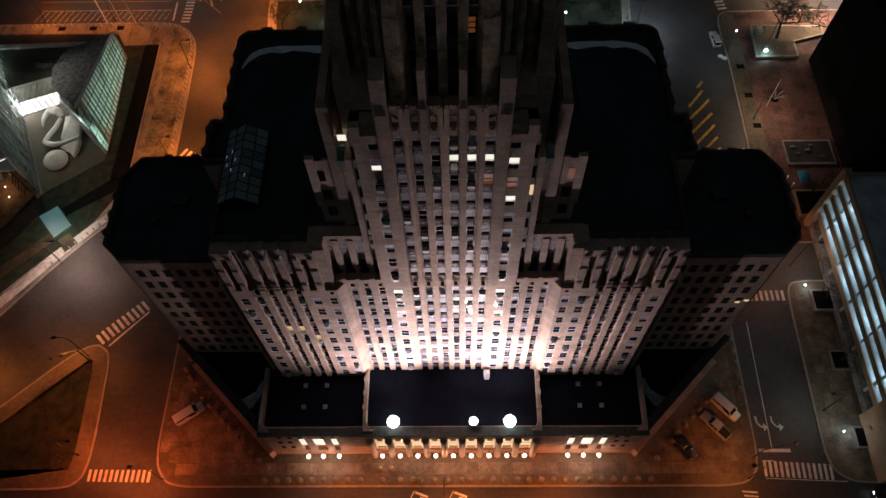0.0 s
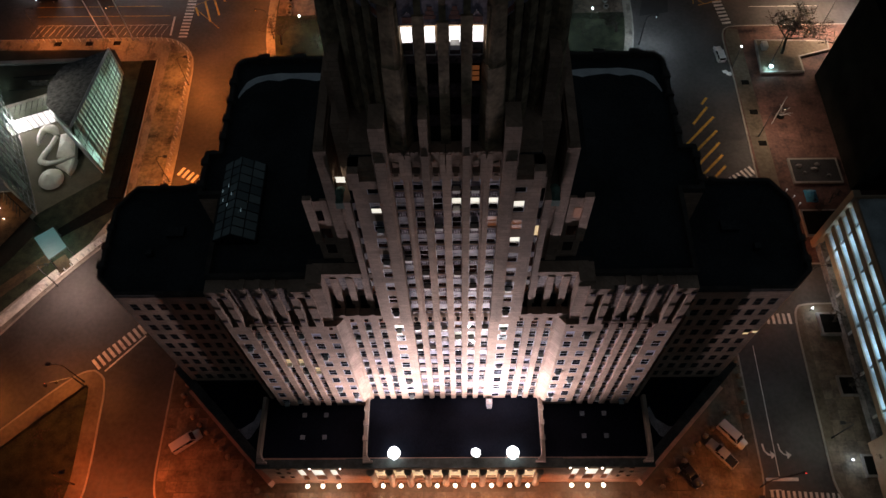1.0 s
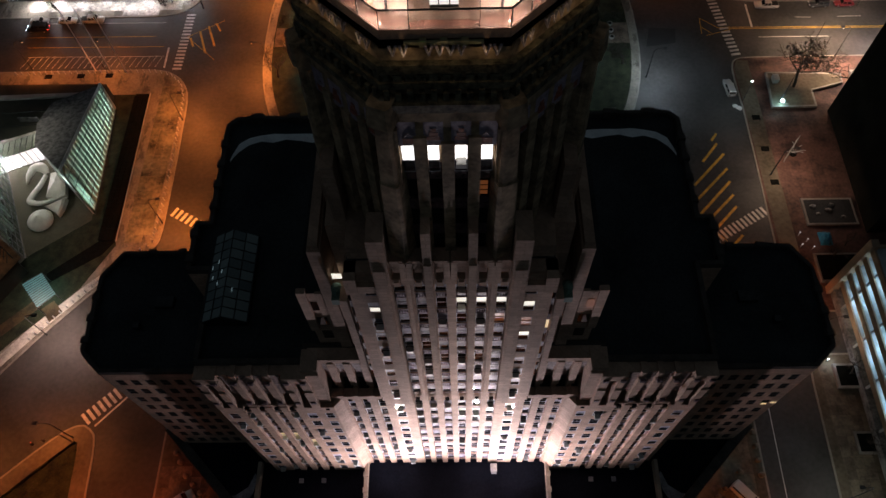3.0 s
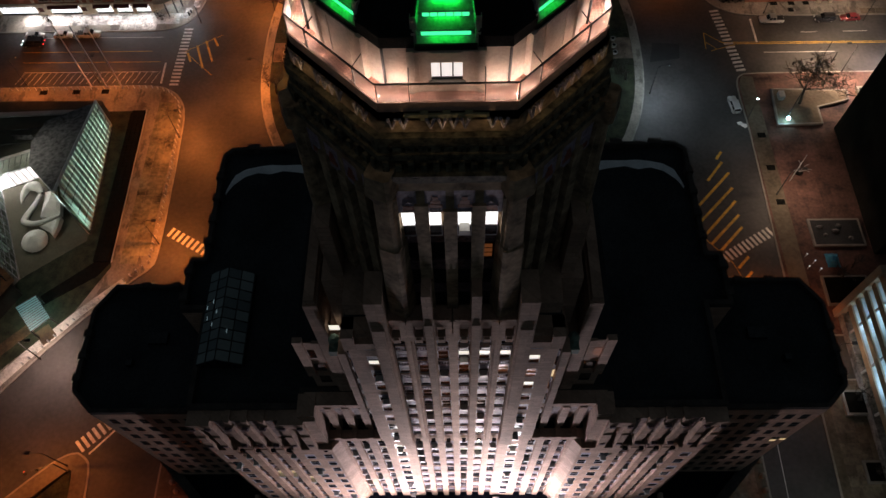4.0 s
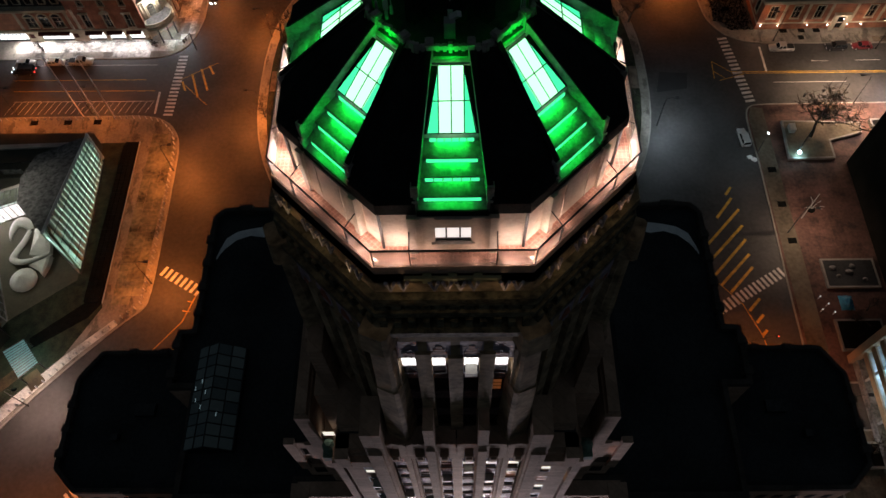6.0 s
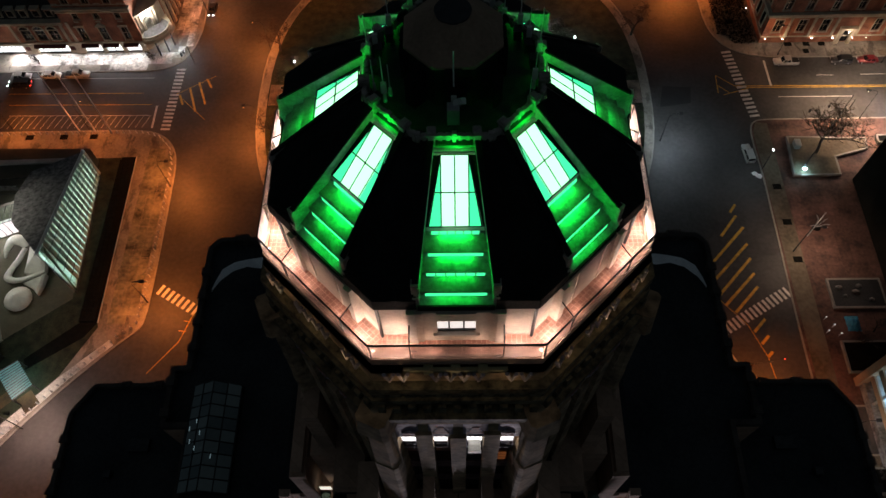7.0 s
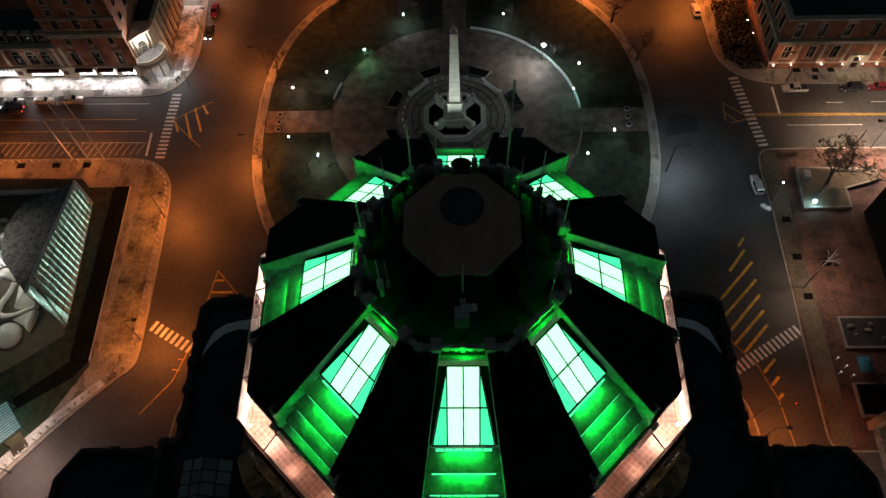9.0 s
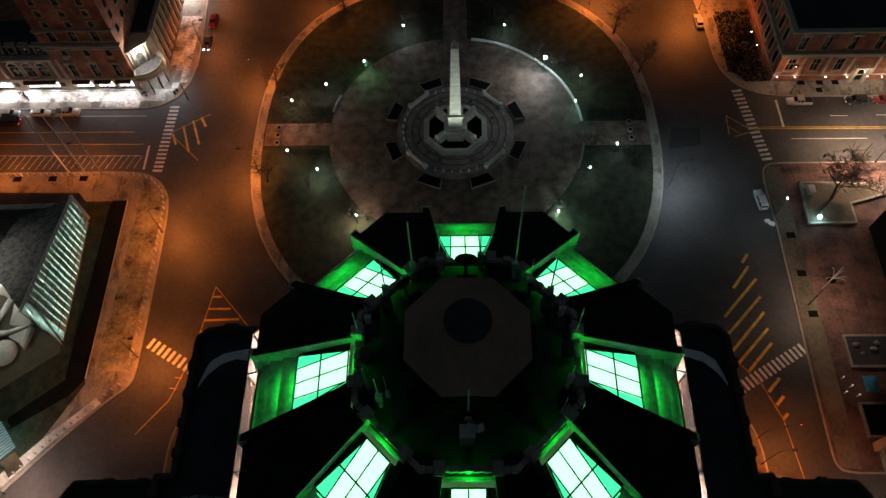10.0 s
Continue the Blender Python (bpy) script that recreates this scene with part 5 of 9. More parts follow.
ring(bm, octagon(8.72), octagon(8.52), 103.2, 103.42)
part("deck_parapet", bm, DECK, hall, "low pinkish stone kerb of the deck")
rail = bmesh.new()
ring(rail, octagon(8.68), octagon(8.61), 104.68, 104.76)
deck_rail = part("deck_rail", rail, METAL, hall, "dark metal rail of the deck")
for k in range(8):
    for u in (-3.54, -1.9, 1.9):
        piece("rail_post", METAL, deck_rail, u - 0.03, u + 0.03, 8.61, 8.67, 103.4, 104.7, face=k)
    for u in (-1.9, 1.9):
        # thin stays from the wall to the rail
        st = bmesh.new()
        tube(st, fp(k, u, WALLR + 0.1, 105.2), fp(k, u, 8.64, 104.7), 0.03, 0.03, 5)
        part("rail_stay", st, METAL, deck_rail)
    for u0, u1 in ((-3.5, -1.95), (-1.85, 1.85), (1.95, 3.5)):
        piece("balustrade_sheet", HAZE if u0 == -1.85 else GLOWHAZE, deck_rail, u0, u1, 8.62, 8.64, 103.42, 104.68, "smeared clear balustrade sheet, end ones whitened for lamp glow", face=k)
wall = bmesh.new()
prism(wall, octagon(WALLR - 0.15), 102.7, 106.2)
DECKWIN = glow("bright_deck_window", (1.0, 0.9, 0.85), 0.9)
for k in range(8):
    r = WALLR
    bay = ((-1.95, -1.6, r + 0.26, 103.2, 106.15), (1.6, 1.95, r + 0.26, 103.2, 106.15), (-1.6, 1.6, r + 0.1, 103.2, 106.0), (-0.85, -0.8, r + 0.14, 103.2, 106.0), (0.8, 0.85, r + 0.14, 103.2, 106.0))
    for u0, u1, r1, z0, z1 in bay if k % 2 else ((-1.95, -1.6, r + 0.26, 103.2, 106.15), (1.6, 1.95, r + 0.26, 103.2, 106.15), (-1.6, -1.35, r + 0.18, 103.2, 106.0), (1.35, 1.6, r + 0.18, 103.2, 106.0), (-1.35, 1.35, r + 0.12, 103.2, 104.0),
                               (-1.35, -0.78, r + 0.12, 104.0, 106.0), (0.78, 1.35, r + 0.12, 104.0, 106.0), (-0.78, 0.78, r + 0.2, 105.35, 106.0), (-0.95, 0.95, r + 0.24, 103.86, 104.0)):
        piece("bay_stone", DECKWALL, hall, u0, u1, 7.3, r1, z0, z1, face=k)
    a = radians(45 * k)
    # a dark downpipe in the angle of two walls
    dp = bmesh.new()
    tube(dp, fp(k, 7.6 * T8, 7.6, 103.2), fp(k, 7.6 * T8, 7.6, 106.1), 0.07, 0.08, 8)
    part("downpipe", dp, METAL, hall)
    if k % 2:
        continue
    piece("deck_window", DECKWIN, hall, -0.78, 0.78, r - 0.1, r - 0.04, 104.0, 105.35, "pale lit window on the deck", face=k)
    for u in (-0.3, 0.3):
        piece("window_bar", METAL, hall, u - 0.035, u + 0.035, r - 0.06, r + 0.02, 104.0, 105.35, face=k)
    piece("window_bar", METAL, hall, -0.78, 0.78, r - 0.06, r + 0.02, 104.02, 104.14, face=k)
part("deck_wall", wall, DECKWALL, hall, "warm-lit wall behind the deck")

# the dome: dark tiled corners between eight lit niches framed by straight copings
PROF = [(7.5, 106.15), (7.78, 106.25), (7.74, 106.9), (7.5, 107.7), (6.6, 108.65), (5.66, 109.4), (3.46, 111.05)]


def coping_at(r):
    """Middle and height of the coping at a distance from the axis."""
    f = (r - 3.46) / 4.09
    return 0.84 + 0.66 * f, 111.08 - 3.28 * f


for k in range(8):
    dome, jamb = bmesh.new(), [bmesh.new(), bmesh.new()]
    prev = None
    for r, z in PROF:
        # from the coping of face k round the corner to the coping of face k+1
        w = coping_at(r)[0]
        row = [dome.verts.new(q) for q in (fp(k, w, r, z), fp(k, r * T8, r, z), fp(k + 1, -w, r, z))]
        if prev:
            for i in range(2):
                dome.faces.new((prev[i], prev[i + 1], row[i + 1], row[i]))
        prev = row
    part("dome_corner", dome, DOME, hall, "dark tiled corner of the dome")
    for s in (-1, 1):
        # the jamb falls from the coping to the floor of the niche
        jamb, last = bmesh.new(), None
        for r, zf in ((3.5, 110.5), (5.66, 108.75), (6.3, 107.7), (6.9, 107.1), (7.36, 106.4), (7.66, 106.2)):
            c, zt = coping_at(r)
            row = [jamb.verts.new(fp(k, s * u, r, z)) for u, z in ((c - 0.1, zt + 0.1), (c - 0.1, zf), (c + 0.08, zf), (c + 0.08, zt + 0.1))]
            if last:
                for i in range(4):
                    jamb.faces.new((last[i], last[(i + 1) % 4], row[(i + 1) % 4], row[i]))
            else:
                jamb.faces.new(row)
            last = row
        jamb.faces.new(last[::-1])
        part("niche_jamb", jamb, NICHE, hall, "stone jamb of a lit niche")
        # The coping takes the dome's black in place of shade on its top.
        coping, last = bmesh.new(), None
        for r in (3.4, 7.62):
            c, zt = coping_at(r)
            row = [coping.verts.new(fp(k, s * (c + du), r, zt + dz)) for du, dz in ((-0.11, 0.1), (0.13, 0.1), (0.13, 0.18), (-0.11, 0.18))]
            if last:
                for i in range(4):
                    coping.faces.new((last[i], last[(i + 1) % 4], row[(i + 1) % 4], row[i]))
            else:
                coping.faces.new(row)
            last = row
        coping.faces.new(last[::-1])
        part("niche_coping", coping, DOME, hall, "straight coping beside a niche, coloured black for its unlit top")
        for r0, r1, z0, z1, h in ((7.34, 7.64, 107.3, 107.98, 0.15), (7.6, 7.72, 106.7, 107.1, 0.12)):
            piece("coping_foot", NICHE, hall, s * 1.53 - h, s * 1.53 + h, r0, r1, z0, z1, face=k)
    # four sloping steps with lit slits in their risers
    piece("niche_lip", DOME, hall, -1.5, 1.5, 7.5, 7.72, 105.9, 106.4, "dark tiled lip of a niche", face=k)
    STEPS = ((7.36, 106.72), (6.88, 107.44), (6.32, 107.96), (5.71, 108.52))
    foot = bmesh.new()
    v = [foot.verts.new(fp(k, u, rr, zz)) for u, rr, zz in ((-1.46, 7.66, 106.42), (1.46, 7.66, 106.42), (1.42, 7.36, 106.66), (-1.42, 7.36, 106.66), (-1.46, 7.66, 106.1), (1.46, 7.66, 106.1))]
    foot.faces.new(v[:4])
    foot.faces.new((v[4], v[5], v[1], v[0]))
    part("niche_foot", foot, NICHE, hall, "green-lit sloping foot of a niche")
    for i, (r, z) in enumerate(STEPS):
        w = coping_at(r)[0] - 0.06
        steps = bmesh.new()
        face_box(steps, k, -w, w, r - 1.2, r, z - 0.35, z + 0.22 if i < 3 else z + 0.16)
        if i < 3:
            r2, z2 = STEPS[i + 1]
            v = [steps.verts.new(fp(k, u, rr, zz)) for u, rr, zz in ((-w, r + 0.05, z + 0.2), (w, r + 0.05, z + 0.2), (w, r2, z2 - 0.06), (-w, r2, z2 - 0.06), (-w, r + 0.05, z + 0.27), (w, r + 0.05, z + 0.27), (w, r2, z2), (-w, r2, z2))]
            for f in ((4, 5, 6, 7), (0, 1, 5, 4), (1, 0, 3, 2)):
                steps.faces.new([v[j] for j in f])
        part("niche_step", steps, NICHE, hall, "green-lit sloping stone step of a niche")
        w = (1.18, 1.13, 1.03, 0.91)[i]
        if i % 2 == 0:
            piece("slit_lamp", GREENSLIT, hall, -w, w, r, r + 0.05, z - 0.03, z + 0.2, "glowing green slit", face=k)
        else:
            for j in range(6):
                u = -w + 2 * w * (j + 0.5) / 6
                piece("slit_lamp", GREENSLIT2, hall, u - w / 7, u + w / 7, r, r + 0.05, z - 0.03, z + 0.15, face=k)
    # the leaning window: four lights by two, narrower at the top
    r0, z0, r1, z1 = 5.66, 108.9, 3.67, 110.62
    w0, w1 = 1.0, 0.5
    bars = bmesh.new()
    win = None
    # Outer panes get a weaker, greener glow, for brightness falling off sideways.
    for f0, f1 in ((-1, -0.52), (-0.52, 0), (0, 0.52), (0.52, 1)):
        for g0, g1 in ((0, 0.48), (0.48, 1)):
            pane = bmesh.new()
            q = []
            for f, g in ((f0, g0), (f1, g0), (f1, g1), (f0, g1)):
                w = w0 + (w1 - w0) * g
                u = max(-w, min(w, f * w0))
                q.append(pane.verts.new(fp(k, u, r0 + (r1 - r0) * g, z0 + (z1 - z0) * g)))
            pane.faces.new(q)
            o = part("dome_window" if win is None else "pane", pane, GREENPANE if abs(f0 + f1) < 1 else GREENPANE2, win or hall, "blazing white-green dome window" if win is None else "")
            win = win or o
    nr, nz = 0.05 * 0.6, 0.05 * 0.8
    for f in (-1, -0.52, 0, 0.52, 1):
        tube(bars, fp(k, f * 0.98 * w0, r0 + nr, z0 + nz), fp(k, f * 0.98 * w0 if abs(f) < 0.9 else f * w1, r1 + nr, z1 + nz), 0.024, 0.024, 4)
    for g in (0, 0.48, 1):
        w = w0 + (w1 - w0) * g
        rr, zz = r0 + (r1 - r0) * g + nr, z0 + (z1 - z0) * g + nz
        tube(bars, fp(k, -w, rr, zz), fp(k, w, rr, zz), 0.028, 0.028, 4)
    part("glazing_grid", bars, METAL, win, "dark glazing grid")
    # the flanks between window and coping, in the black of the dome
    for s in (-1, 1):
        fl = bmesh.new()
        v = [fl.verts.new(fp(k, s * u, r, z)) for u, r, z in ((w0 + 0.02, r0, z0 - 0.02), (w1 + 0.02, r1, z1 - 0.02), (0.8, r1, z1 - 0.02), (1.14, r0, z0 - 0.02))]
        fl.faces.new(v)
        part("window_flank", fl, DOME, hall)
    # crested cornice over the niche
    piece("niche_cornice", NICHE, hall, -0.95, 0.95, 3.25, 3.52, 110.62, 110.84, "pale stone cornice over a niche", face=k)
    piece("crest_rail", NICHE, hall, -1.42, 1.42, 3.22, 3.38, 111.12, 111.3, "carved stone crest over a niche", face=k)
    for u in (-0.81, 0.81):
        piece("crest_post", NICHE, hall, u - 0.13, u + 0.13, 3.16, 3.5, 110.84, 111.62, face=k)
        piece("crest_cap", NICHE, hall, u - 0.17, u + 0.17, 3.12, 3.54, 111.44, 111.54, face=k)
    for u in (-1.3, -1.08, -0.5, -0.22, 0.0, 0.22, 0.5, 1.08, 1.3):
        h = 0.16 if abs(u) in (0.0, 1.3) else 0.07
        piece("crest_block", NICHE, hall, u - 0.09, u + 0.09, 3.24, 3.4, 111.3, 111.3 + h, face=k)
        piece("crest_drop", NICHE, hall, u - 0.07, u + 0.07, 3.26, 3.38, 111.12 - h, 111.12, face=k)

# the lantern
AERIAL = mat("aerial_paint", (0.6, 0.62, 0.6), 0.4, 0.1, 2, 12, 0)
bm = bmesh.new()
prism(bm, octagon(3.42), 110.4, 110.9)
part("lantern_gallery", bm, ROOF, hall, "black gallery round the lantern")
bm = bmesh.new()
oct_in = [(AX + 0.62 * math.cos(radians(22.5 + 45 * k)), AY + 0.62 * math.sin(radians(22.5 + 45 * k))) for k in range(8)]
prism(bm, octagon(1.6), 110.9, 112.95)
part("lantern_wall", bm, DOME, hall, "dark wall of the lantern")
bm = bmesh.new()
ring(bm, octagon(1.78), octagon(1.5), 112.95, 113.07)
a = [bm.verts.new((*q, 113.07)) for q in octagon(1.78)]
b = [bm.verts.new((*q, 113.95)) for q in oct_in]
for i in range(8):
    bm.faces.new((a[i], a[(i + 1) % 8], b[(i + 1) % 8], b[i]))
part("lantern_roof", bm, GREYROOF, hall, "grey octagonal lantern roof with a round dark opening")
for k in range(8):
    if k % 2 == 0:
        piece("lantern_bracket", DOME, hall, -0.3, 0.3, 1.55, 1.92, 112.5, 113.0, face=k)
    # slender buttress pier against each side of the lantern
    piece("lantern_pier", DOME, hall, -0.22, 0.22, 1.55, 2.3 if k % 2 else 2.0, 110.9, 112.3, face=k)
bm = bmesh.new()
lathe(bm, [(0.58, 113.2), (0.64, 113.97), (0.66, 114.02)], 28, (AX, AY))
part("lantern_opening", bm, ROOF, hall, "dark round opening in the lantern roof")
# aerials: bearing from the rear, distance from the axis, height, thickness
for ang, r, h, w in ((152, 3.3, 5.2, 0.03), (-150, 3.4, 3.4, 0.03), (128, 3.3, 3.0, 0.025), (100, 3.3, 2.6, 0.03), (-100, 3.3, 2.4, 0.03), (-75, 3.1, 1.6, 0.03), (75, 3.1, 1.8, 0.02), (172, 3.3, 2.0, 0.02),
                     (60, 3.2, 1.4, 0.02), (-62, 2.9, 2.3, 0.025), (-165, 3.2, 2.6, 0.02), (-110, 3.2, 1.8, 0.02), (-92, 3.3, 1.3, 0.02), (115, 3.2, 1.9, 0.02), (0, 1.95, 3.1, 0.03), (-130, 3.3, 2.6, 0.02), (-66, 2.6, 1.6, 0.02), (140, 3.1, 2.2, 0.02)):
    a = radians(ang)
    x, y = AX + r * math.sin(a), AY - r * math.cos(a)
    bm = bmesh.new()
    tube(bm, (x, y, 110.9), (x, y, 110.9 + h), w * 1.2, w * 0.8, 6)
    tube(bm, (x, y, 110.9), (x, y, 111.3), 0.08, 0.06, 6)
    if h > 1.7:
        box(bm, x - 0.1, x + 0.1, y - 0.06, y + 0.06, 111.4, 111.9)
    part("aerial", bm, AERIAL, hall, "slim pale aerial on the lantern gallery")
# microwave dishes on the far side of the gallery and one before the lantern
for ang, r, z, d in ((180, 2.95, 111.9, 0.36), (164, 2.9, 111.7, 0.24), (-140, 3.0, 111.6, 0.3), (138, 3.0, 111.5, 0.2)):
    a = radians(ang)
    x, y = AX + r * math.sin(a), AY - r * math.cos(a)
    bm = bmesh.new()
    lathe(bm, [(d * math.sin(q), 0.3 * d * (1 - math.cos(q))) for q in (0.05, 0.4, 0.8, 1.2, 1.57)], 16)
    bmesh.ops.rotate(bm, verts=bm.verts, matrix=Matrix.Rotation(radians(90), 3, "X"))
    dish = part("dish", bm, METAL, hall, "round dark dish aerial", smooth=True)
    dish.location, dish.rotation_euler = (x, y, z), (0, 0, a)
    piece("dish_post", METAL, hall, x - 0.04, x + 0.04, y - 0.04, y + 0.04, 110.9, z)
bm = bmesh.new()
box(bm, AX - 0.25, AX + 0.2, AY - 2.55, AY - 2.15, 110.9, 111.7)
tube(bm, (AX + 0.05, AY - 2.2, 111.7), (AX + 0.35, AY - 2.35, 112.0), 0.16, 0.16, 4)
part("aerial_cabinet", bm, ALU, hall, "pale cabinet at the foot of an aerial")
# small boxes on the gallery
for ang in (95, 110, -92, -108, 125, -125):
    a = radians(ang)
    x, y = AX + 3.05 * math.sin(a), AY - 3.05 * math.cos(a)
    piece("gallery_box", METAL, hall, x - 0.15, x + 0.15, y - 0.2, y + 0.2, 111.0, 111.45, "small metal box on the gallery")
globe2 = bmesh.new()
lathe(globe2, [(0.02, -0.07), (0.045, -0.04), (0.06, 0), (0.045, 0.04), (0.02, 0.07)], 10)
globe2 = mesh_of("deck_lamp", globe2, LAMPWARM, True)
for k in range(8):
    a = radians(45 * k + 22.5)
    o = part("deck_lamp", globe2, LAMPWARM, hall, "bright deck lamp")
    o.location = (AX + 9.1 * math.sin(a), AY - 9.1 * math.cos(a), 103.6)


# ---- the monument in the circle ----
mon = thing("monument", "pale marble obelisk on a stepped fountain base", "monument", (PC[0], PC[1], 0.2))
bm = bmesh.new()
lathe(bm, [(13.4, 0.0), (13.4, 0.18), (12.9, 0.18), (12.9, 0.36), (12.4, 0.36), (12.4, 0.5)], 64)
part("platform", bm, mat("platform_paving", (0.26, 0.235, 0.215), 0.75, 0.4, 0.6, 4, 0.1), mon, "round stepped stone platform")
BAND = mat("dark_paving_band", (0.11, 0.09, 0.08), 0.8, 0.3, 0.5, 5, 0.1)
for r0, r1 in ((9.8, 10.15), (8.2, 8.55), (11.4, 11.65)):
    bm = bmesh.new()
    o = [(r1 * math.cos(2 * math.pi * i / 64), r1 * math.sin(2 * math.pi * i / 64)) for i in range(64)]
    q = [(r0 * math.cos(2 * math.pi * i / 64), r0 * math.sin(2 * math.pi * i / 64)) for i in range(64)]
    ring(bm, o, q, 0.5, 0.52)
    part("paving_band", bm, BAND, mon, "dark band in the platform paving")
for k in range(8):
    a = radians(45 * k + 22.5)
    x, y = 9.2 * math.cos(a), 9.2 * math.sin(a)
    piece("paving_inlay", BAND, mon, x - 0.45, x + 0.45, y - 0.45, y + 0.45, 0.5, 0.515)
o8 = lambda a: octagon(a, (0, 0))
bm = bmesh.new()
prism(bm, o8(6.7), 0.5, 0.8)
ring(bm, o8(6.4), o8(6.0), 0.8, 1.5)
ring(bm, o8(7.2), o8(6.7), 0.5, 0.65)
part("basin", bm, MARBLE, mon, "octagonal marble fountain basin")
bm = bmesh.new()
prism(bm, o8(6.0), 0.8, 0.86)
part("basin_floor", bm, DARKBED, mon, "dark empty basin floor")
for a in (45, 135, 225, 315):
    c, q = math.cos(radians(a)), math.sin(radians(a))
    bm = bmesh.new()
    tube(bm, (c * 2.0, q * 2.0, 1.4), (c * 5.6, q * 5.6, 1.4), 0.9, 0.9, 4)
    part("corner_plinth", bm, MARBLE, mon, "marble plinth under a lion")
for name, h, z0, z1 in (("pedestal_base", 2.6, 0.8, 2.6), ("pedestal_step", 2.1, 2.6, 3.4), ("pedestal", 1.55, 3.4, 6.6), ("pedestal_cap", 1.75, 6.6, 7.0)):
    piece(name, MARBLE, mon, -h, h, -h, h, z0, z1)
for y0, y1 in ((-3.6, -2.6), (2.6, 3.6)):
    piece("fountain_bowl", MARBLE, mon, -1.9, 1.9, y0, y1, 0.8, 2.0)
bm = bmesh.new()
sq = lambda h: [(-h, -h), (h, -h), (h, h), (-h, h)]
prism(bm, sq(1.25), 7.0, 26.6, sq(0.78))
prism(bm, sq(0.78), 26.6, 28.2, sq(0.03))
part("obelisk", bm, MARBLE, mon, "tall tapering marble shaft with block joints")
for i in range(14):
    z = 7.0 + 1.4 * (i + 0.5)
    h = 1.25 - 0.47 * (z - 7) / 19.6 + 0.004
    bm = bmesh.new()
    ring(bm, sq(h), sq(h - 0.03), z - 0.03, z + 0.03)
    part("block_joint", bm, GRANITE, mon)
lion = bmesh.new()
lathe(lion, [(0.1, -1.3), (0.5, -1.1), (0.62, -0.4), (0.58, 0.5), (0.66, 0.9), (0.5, 1.25), (0.1, 1.4)], 12)
for v in lion.verts:
    v.co = Vector((v.co.z, v.co.x * 0.95, v.co.y * 0.85))
for sy in (-1, 1):
    tube(lion, (0.6, sy * 0.45, -0.35), (1.9, sy * 0.4, -0.42), 0.2, 0.16, 6)
tube(lion, (1.0, 0, 0.2), (1.5, 0, 0.75), 0.52, 0.42, 10)
tube(lion, (-1.2, 0.3, -0.2), (-1.5, 0.9, -0.3), 0.12, 0.06, 5)
lion = mesh_of("lion_statue", lion, MARBLE, True)
for k, a in enumerate((45, 135, 225, 315)):
    o = tagged(new("lion_statue", lion), "reclining white marble lion on the fountain corner", "statue", "four marble lions")
    o.matrix_world = pose(PC[0] + 4.6 * math.cos(radians(a)), PC[1] + 4.6 * math.sin(radians(a)), 3.08, 0, 0, a)
bal = bmesh.new()
box(bal, -2.6, 2.6, -0.25, 0.25, 0, 0.2)
box(bal, -2.6, 2.6, -0.22, 0.22, 0.85, 1.05)
for sx in (-2.7, 2.7):
    box(bal, sx - 0.35, sx + 0.35, -0.4, 0.4, 0, 1.25)
for i in range(14):
    tube(bal, (-2.3 + i * 0.354, 0, 0.2), (-2.3 + i * 0.354, 0, 0.85), 0.09, 0.07, 6)
bal = mesh_of("balustrade", bal, MARBLE)
for a in (-135, -45, 45, 135):
    o = tagged(new("balustrade", bal), "pale marble balustrade with end blocks", "balustrade", "monument balustrades")
    o.matrix_world = pose(PC[0] + 12.2 * math.cos(radians(a)), PC[1] + 12.2 * math.sin(radians(a)), 0.7, 0, 0, a + 90)
bed = bmesh.new()
prism(bed, [(-2.1, -1.2), (2.1, -1.2), (2.7, 1.2), (-2.7, 1.2)], 0, 0.45)
bed = mesh_of("planting", bed, DARKBED)
rim = bmesh.new()
ring(rim, [(-2.25, -1.35), (2.25, -1.35), (2.85, 1.35), (-2.85, 1.35)], [(-2.1, -1.2), (2.1, -1.2), (2.7, 1.2), (-2.7, 1.2)], 0, 0.5)
rim = mesh_of("rim", rim, GRANITE)
for a in (-158, -112, -68, -22, 22, 68, 112, 158):
    ob = thing("planting_bed", "dark planting bed with a pale stone rim", "planter", (PC[0] + 15.0 * math.cos(radians(a)), PC[1] + 15.0 * math.sin(radians(a)), 0.215), a - 90, "beds round the monument")
    part("planting", bed, DARKBED, ob)
    part("rim", rim, GRANITE, ob)
post = bmesh.new()
lathe(post, [(0.18, 0), (0.18, 0.1), (0.13, 0.15), (0.13, 0.7), (0.17, 0.8), (0.05, 0.95)], 8)
post = mesh_of("stone_post", post, MARBLE)
for a in list(range(-112, -66, 9)) + list(range(-23, 25, 9)) + list(range(157, 204, 9)) + list(range(68, 114, 9)):
    o = tagged(new("stone_post", post), "small pale stone post on the monument platform", "post", "posts on the monument platform")
    o.location = (PC[0] + 12.0 * math.cos(radians(a)), PC[1] + 12.0 * math.sin(radians(a)), 0.7)

# curved low walls on the edge of the plaza
for i, (a0, a1) in enumerate(((5, 82), (158, 168), (338, 352))):
    bm = bmesh.new()
    n = 24
    for j in range(n):
        b0, b1 = radians(a0 + (a1 - a0) * j / n), radians(a0 + (a1 - a0) * (j + 1) / n)
        poly = [(PC[0] + r * math.cos(b), PC[1] + r * math.sin(b)) for r, b in ((29.0, b0), (29.45, b0), (29.45, b1), (29.0, b1))]
        prism(bm, poly, 0.2, 0.75)
    solid("curved_wall", bm, MARBLE if i == 0 else GRANITE, "low curved pale stone wall round the plaza", "wall", group="curved plaza walls")


